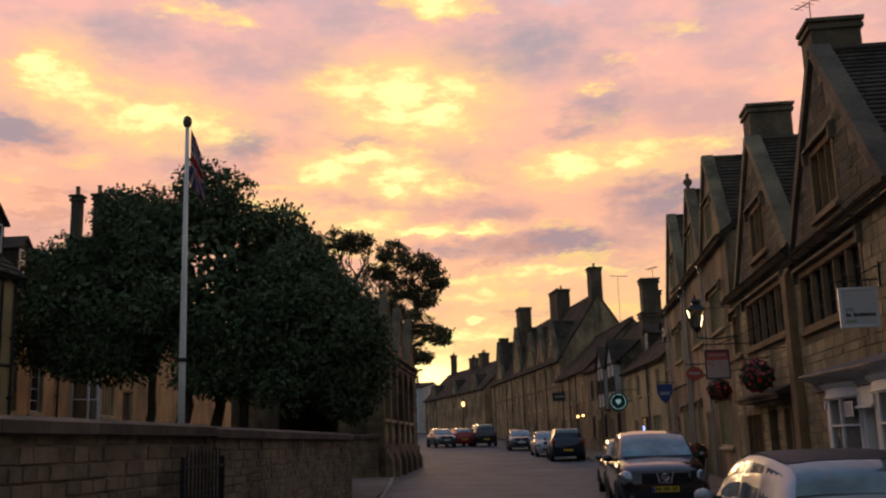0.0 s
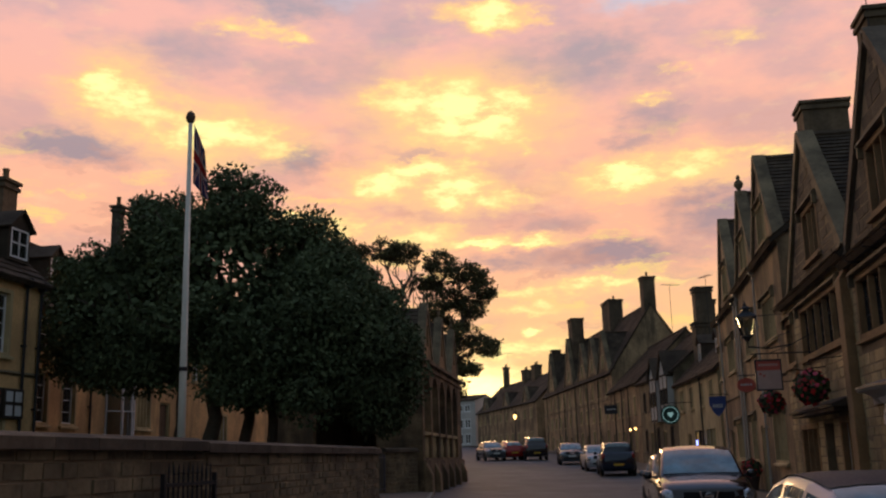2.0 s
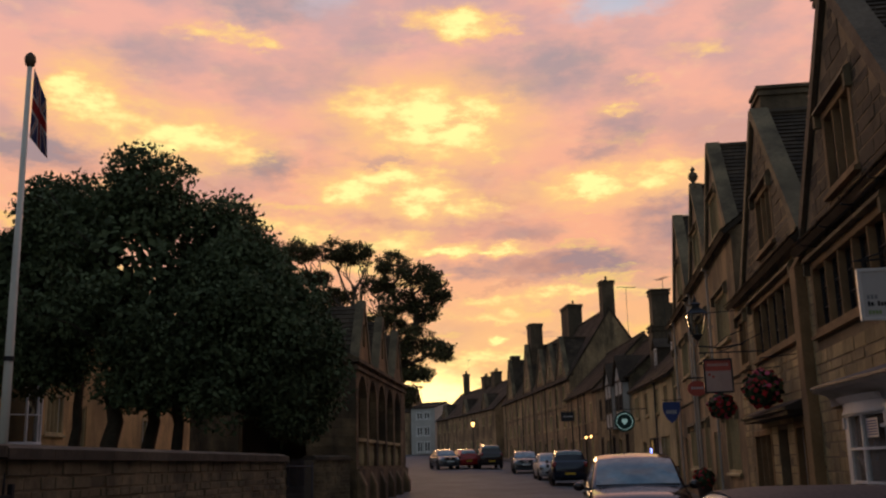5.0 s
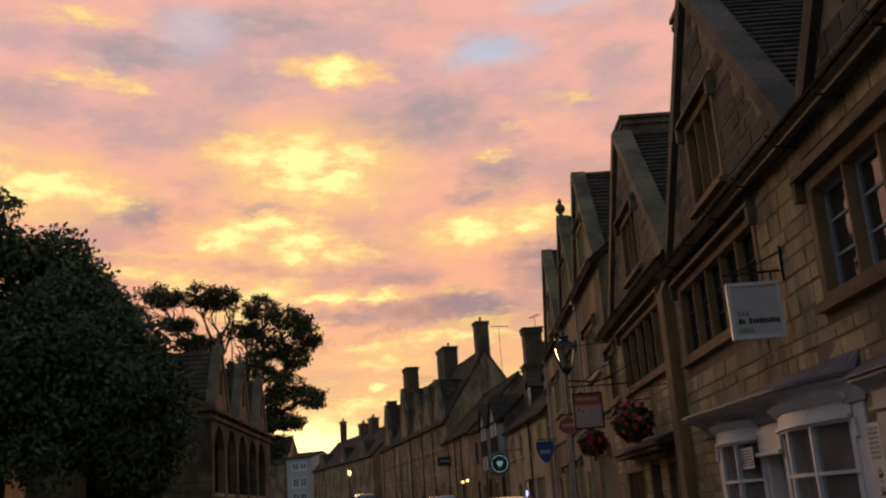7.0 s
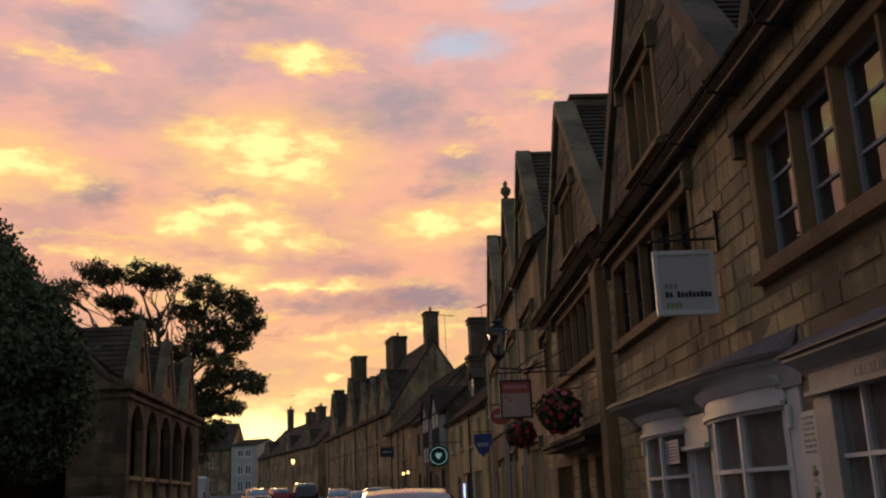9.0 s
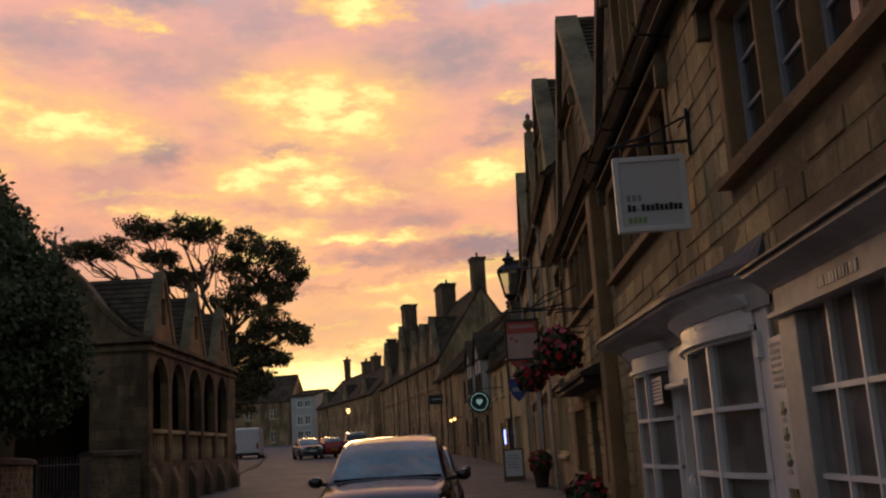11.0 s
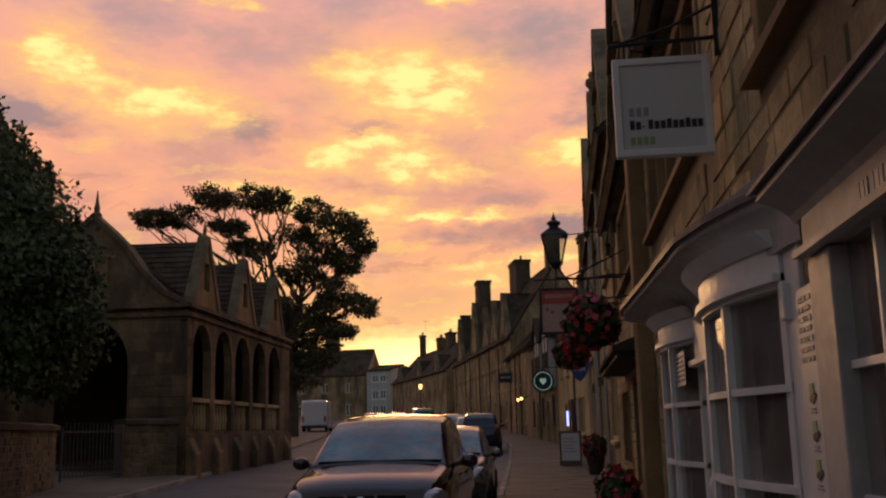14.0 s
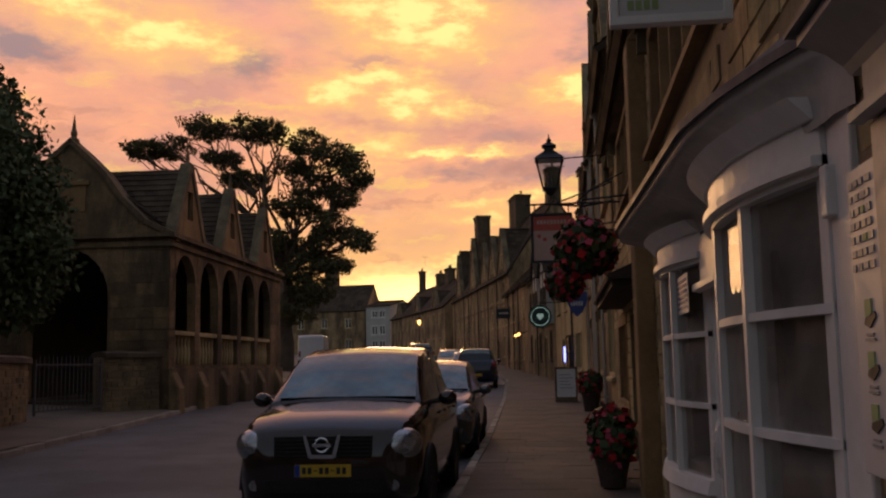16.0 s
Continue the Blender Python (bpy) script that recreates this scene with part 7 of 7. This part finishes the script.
def flowers(root, dx, dy, dz, rx, rz, n, seed):
    rnd = np.random.RandomState(seed)

    def scatter(name, count, size, mat, lo, hi, flat=1.0):
        d = rnd.normal(size=(count, 3))
        d /= np.linalg.norm(d, axis=1)[:, None]
        p = d * (lo + (hi - lo) * rnd.rand(count))[:, None] * np.array((rx, rx, rz)) + (dx, dy, dz)
        a = rnd.normal(size=(count, 3))
        a /= np.linalg.norm(a, axis=1)[:, None]
        b = np.cross(a, d)
        b /= np.linalg.norm(b, axis=1)[:, None] + 1e-6
        s = size * (0.6 + 0.8 * rnd.rand(count))[:, None]
        q = np.stack([p - a * s, p + b * s, p + a * s, p - b * s], 1).reshape(-1, 3)
        me = bpy.data.meshes.new(name)
        me.from_pydata([tuple(v) for v in q], [], [(4 * i, 4 * i + 1, 4 * i + 2, 4 * i + 3) for i in range(count)])
        me.materials.append(mat)
        ob = new(name, me)
        ob.parent = root
        tagged(ob, "", "", "", "stuff")
    scatter("foliage", n * 4, 0.055, LEAF_FLOWER, 0.45, 1.0)
    scatter("red_bloom", n // 3, 0.05, PETAL_RED, 0.85, 1.12)
    scatter("pink_bloom", n // 5, 0.045, PETAL_PINK, 0.85, 1.12)


def basket(x, y, z, r, seed, n=240):
    root = thing("hanging_basket", pose(x, y, z), "hanging basket full of red and pink flowers", "hanging basket", "hanging baskets")
    bm = bmesh.new()
    lathe(bm, ((0.05, -r * 0.95), (r * 0.5, -r * 0.8), (r * 0.7, -r * 0.3), (r * 0.72, -r * 0.25)), 14)
    part("bowl", bm, TIMBER, root)
    flowers(root, 0, 0, 0, r, r * 0.95, n, seed)
    for a in (0.3, 2.4, 4.5):
        bm = bmesh.new()
        tube(bm, [(r * 0.6 * math.cos(a), r * 0.6 * math.sin(a), -r * 0.2), (0, 0, r * 1.6)], 0.006, 4)
        part("chain", bm, IRON, root)
    bm = bmesh.new()
    tube(bm, [(0, 0, r * 1.6), (5.2 - x, 0, r * 1.75)], 0.012, 5)
    part("bracket_arm", bm, IRON, root)


basket(4.52, 22.9, 2.85, 0.36, 71, 320)
basket(4.3, 26.9, 2.75, 0.30, 72, 240)
basket(4.75, 24.6, 2.95, 0.26, 73, 160)


def planter(x, y, z, r, h, seed):
    root = thing("planter", pose(x, y, z), "round pot with red flowers beside the inn wall", "planter", "planters")
    bm = bmesh.new()
    lathe(bm, ((r * 0.7, 0), (r * 0.8, h * 0.4), (r, h * 0.92), (r * 1.06, h), (r * 0.9, h)), 18)
    part("pot", bm, CLAY, root)
    flowers(root, 0, 0, h + 0.18, r * 1.25, 0.36, 240, seed)


PZ = ground_z(4.8, 24) + 0.12
planter(4.74, 22.4, PZ, 0.2, 0.34, 74)
planter(4.75, 23.4, PZ, 0.2, 0.32, 75)
planter(4.9, 36.5, ground_z(4.8, 36) + 0.12, 0.25, 0.5, 76)

# notices on the shop wall and glass
nb = thing("notice_board", row_pose(21.45) @ Matrix.Translation((0, 0, 0.414)) @ Matrix.Diagonal((1, 1, 0.775, 1)), "tall white notice panel with printed bars beside the shop", "notice board")
bm = bmesh.new()
box(bm, 7.020, 7.300, -0.055, -0.012, 0.95, 2.15)
part("panel", bm, BOARD, nb, bevel=0.004)
rnd = random.Random(9)
for i in range(7):
    for j in range(4):
        bm = bmesh.new()
        w = rnd.uniform(0.03, 0.055)
        box(bm, 7.045 + j * 0.056, 7.045 + j * 0.056 + w * 0.85, -0.060, -0.055, 2.07 - i * 0.055, 2.098 - i * 0.055)
        part("mark", bm, GREEN_INK if (i in (2, 4) and j == 2) else GREY_PAINT, nb)
for i in range(3):
    z = 1.56 - i * 0.2
    bm = bmesh.new()
    box(bm, 7.130, 7.190, -0.060, -0.055, z, z + 0.065)
    part("green_mark", bm, GREEN_INK, nb)
    bm = bmesh.new()
    prism(bm, [(7.120, z - 0.03), (7.170, z - 0.045), (7.230, z - 0.005), (7.220, z + 0.015), (7.130, z - 0.005)], "y", -0.060, -0.055)
    part("dark_mark", bm, INK, nb)
    for k in (0, 1):
        bm = bmesh.new()
        box(bm, 7.130 - 0.01 * k, 7.200 + 0.01 * k, -0.060, -0.055, z - 0.075 - k * 0.02, z - 0.065 - k * 0.02)
        part("mark", bm, GREY_PAINT, nb)
leaf = thing("window_notice", row_pose(21.45), "pale blue printed notice inside the shop window", "notice")
bm = bmesh.new()
box(bm, 3.1, 3.65, -0.14, -0.135, 1.82, 2.08)
part("paper", bm, BOARD, leaf)
for i in range(6):
    bm = bmesh.new()
    box(bm, 3.14, 3.6, -0.145, -0.14, 1.85 + i * 0.036, 1.868 + i * 0.036)
    part("mark", bm, SIGN_BLUE, leaf)

# crumpled bag at the shop door
bag = thing("plastic_bag", row_pose(21.45), "crumpled white plastic bag hung beside the shop door", "bag")
bm = bmesh.new()
bmesh.ops.create_icosphere(bm, subdivisions=3, radius=1)
for v in bm.verts:
    v.co *= 1 + 0.28 * noise.noise(v.co * 2.6) + 0.12 * noise.noise(v.co * 7.0)
    v.co = Vector((v.co.x * 0.085, v.co.y * 0.05, v.co.z * 0.16))
    v.co.x *= 1.0 - 1.5 * max(0.0, v.co.z)
bmesh.ops.translate(bm, verts=bm.verts, vec=(4.42, -0.085, 1.0))
part("sack", bm, BOARD, bag)
bm = bmesh.new()
tube(bm, [(4.42, -0.07, 1.14), (4.43, -0.05, 1.2), (4.44, 0.0, 1.22)], 0.008, 5)
part("handle", bm, BOARD, bag)

# pavement board, neon strip, shop lamps
ab = thing("pavement_board", pose(4.3, 41.5, ground_z(4.3, 41.5) + 0.12), "dark framed pavement board with a white sheet", "pavement board")
for s, lean in ((-1, 1), (1, -1)):
    bm = bmesh.new()
    ring(bm, -0.34, 0.34, 0.0, 1.05, 0.06, -0.02, 0.02, 0.14)
    bmesh.ops.transform(bm, verts=bm.verts, matrix=Matrix.Translation((0, s * 0.22, 0)) @ Matrix.Rotation(radians(-11 * lean * s * s), 4, "X") if s < 0 else Matrix.Translation((0, 0.22, 0)) @ Matrix.Rotation(radians(11), 4, "X"))
    fr = part("board_frame", bm, OAK, ab)
    bm = bmesh.new()
    box(bm, -0.28, 0.28, -0.012, 0.012, 0.14, 0.99)
    bmesh.ops.transform(bm, verts=bm.verts, matrix=Matrix.Translation((0, s * 0.22, 0)) @ Matrix.Rotation(radians(11 * s), 4, "X"))
    part("sheet", bm, BOARD, fr)
    if s < 0:
        for i in range(5):
            bm = bmesh.new()
            box(bm, -0.2, 0.2 - 0.06 * (i % 3), -0.02, -0.014, 0.4 + i * 0.1, 0.43 + i * 0.1)
            bmesh.ops.transform(bm, verts=bm.verts, matrix=Matrix.Translation((0, s * 0.22, 0)) @ Matrix.Rotation(radians(11 * s), 4, "X"))
            part("mark", bm, GREY_PAINT, fr)
ne = thing("neon_sign", pose(4.3, 51.0, 1.55), "slim upright blue neon sign", "neon sign")
bm = bmesh.new()
tube(bm, [(0, 0, 0), (0, 0, 0.6)], 0.035, 8)
part("tube", bm, NEON, ne)
bm = bmesh.new()
box(bm, -0.03, 0.6, 0.03, 0.07, 0.3, 0.36)
part("bracket_arm", bm, IRON, ne)
wall_lamp(1.75, 68.0, 3.2), wall_lamp(1.45, 70.5, 3.2)
dl = thing("lit_doorway", pose(4.48, 52.6, ground_z(4.5, 52.6) + 0.1, 0, 0, -84), "warmly lit shop doorway with glazed door", "doorway")
bm = bmesh.new()
ring(bm, 0, 1.0, 0, 2.1, 0.08, -0.12, 0.02)
part("door_frame", bm, TIMBER, dl)
bm = bmesh.new()
box(bm, 0.1, 0.9, -0.06, -0.04, 0.1, 2.0)
part("lit_pane", bm, lamp_material("shop_light", (1.0, 0.55, 0.18), 0.35), dl)
for i in range(1, 4):
    bm = bmesh.new()
    box(bm, 0.1 + 0.2 * i - 0.015, 0.1 + 0.2 * i + 0.015, -0.075, -0.06, 0.1, 2.0)
    part("door_bar", bm, TIMBER, dl)

# stone finial and aerials on the roofs
fin = thing("ball_finial", pose(5.3, 36.4, 10.55), "stone ball finial on a gable", "finial")
bm = bmesh.new()
lathe(bm, ((0.16, -0.3), (0.16, 0.05), (0.08, 0.1), (0.07, 0.18), (0.15, 0.28), (0.17, 0.36), (0.13, 0.46), (0.05, 0.52), (0.08, 0.6), (0.03, 0.7)), 12)
part("ball", bm, STONE_DARK, fin, smooth=True)
for x, y, z, h, tn in ((4.05, 59.3, 9.2, 2.0, 0.4), (5.9, 57.0, 8.9, 2.3, 2.0), (-17.2, 25.5, 10.0, 1.4, 0.8), (-15.0, 150, 14.5, 2.5, 0.3)):
    ae = thing("roof_aerial", pose(x, y, z), "thin metal television aerial on a roof", "aerial", "roof aerials")
    aerial(ae, 0, 0, -1.5, h + 1.5, tn)

# paving slabs along the shops
slab_me = []
for w in (0.38, 0.5, 0.62):
    bm = bmesh.new()
    box(bm, -w / 2 + 0.004, w / 2 - 0.004, -0.221, 0.221, -0.02, 0.014)
    slab_me.append((w, mesh_of("paving_slab", bm, PAVING)))
rnd = random.Random(8)
y, count = 19.0, 0
while y < 44 and count < 296:
    x = kerb_right(y) + 0.14
    while x < 5.0 and count < 296:
        w, me = rnd.choice(slab_me)
        cx = x + w / 2
        piece("paving_slab", me, pav_r, pose(cx, y, ground_z(cx, y) + 0.1 + 0.02 * (cx - kerb_right(y) - 0.13) / 8.87 + rnd.uniform(-0.002, 0.002), 0.6))
        x += w
        count += 1
    y += 0.45

# red notice on the inn wall
rn = thing("notice", pose(-14.55, 23.1, 2.75, 0, 0, 90), "dark red framed notice on the inn wall", "notice")
bm = bmesh.new()
ring(bm, -0.45, 0.45, 0.0, 0.85, 0.06, -0.06, 0.0)
part("notice_frame", bm, TIMBER, rn)
bm = bmesh.new()
box(bm, -0.39, 0.39, -0.04, 0.0, 0.06, 0.79)
part("panel", bm, SIGN_RED, rn)
for i in range(3):
    bm = bmesh.new()
    box(bm, -0.2, 0.1 + 0.06 * i, -0.046, -0.04, 0.25 + 0.15 * i, 0.31 + 0.15 * i)
    part("mark", bm, BOARD, rn)

# dark notice case with four pale sheets on the inn wall
nc = thing("notice_case", pose(-14.55, 24.05, 2.85, 0, 0, 90), "black notice case with four pale sheets on the inn wall", "notice case")
bm = bmesh.new()
box(bm, -0.42, 0.42, -0.07, 0.0, 0.0, 0.75)
part("case", bm, TIMBER, nc, bevel=0.01)
for i in range(2):
    for j in range(2):
        bm = bmesh.new()
        box(bm, -0.34 + i * 0.38, -0.06 + i * 0.38, -0.076, -0.071, 0.07 + j * 0.35, 0.33 + j * 0.35)
        part("sheet", bm, BOARD, nc, "pale printed sheet")

# striped banner by the inn baskets
sb = thing("striped_banner", pose(4.75, 25.3, 2.75, 0, 12, 0), "small orange striped banner hanging at the inn", "banner")
STRIPE = material("banner_orange", (0.45, 0.17, 0.06), 0.8, vary=0.15, grain=10, bump=0.1)
for i in range(5):
    bm = bmesh.new()
    box(bm, -0.2 + i * 0.08, -0.12 + i * 0.08, -0.006, 0.006, 0.0, 0.62)
    part("stripe", bm, STRIPE if i % 2 == 0 else SIGN_PINK, sb)
bm = bmesh.new()
tube(bm, [(-0.24, 0, 0.63), (0.45, 0, 0.70)], 0.012, 6)
part("banner_rod", bm, TIMBER, sb)
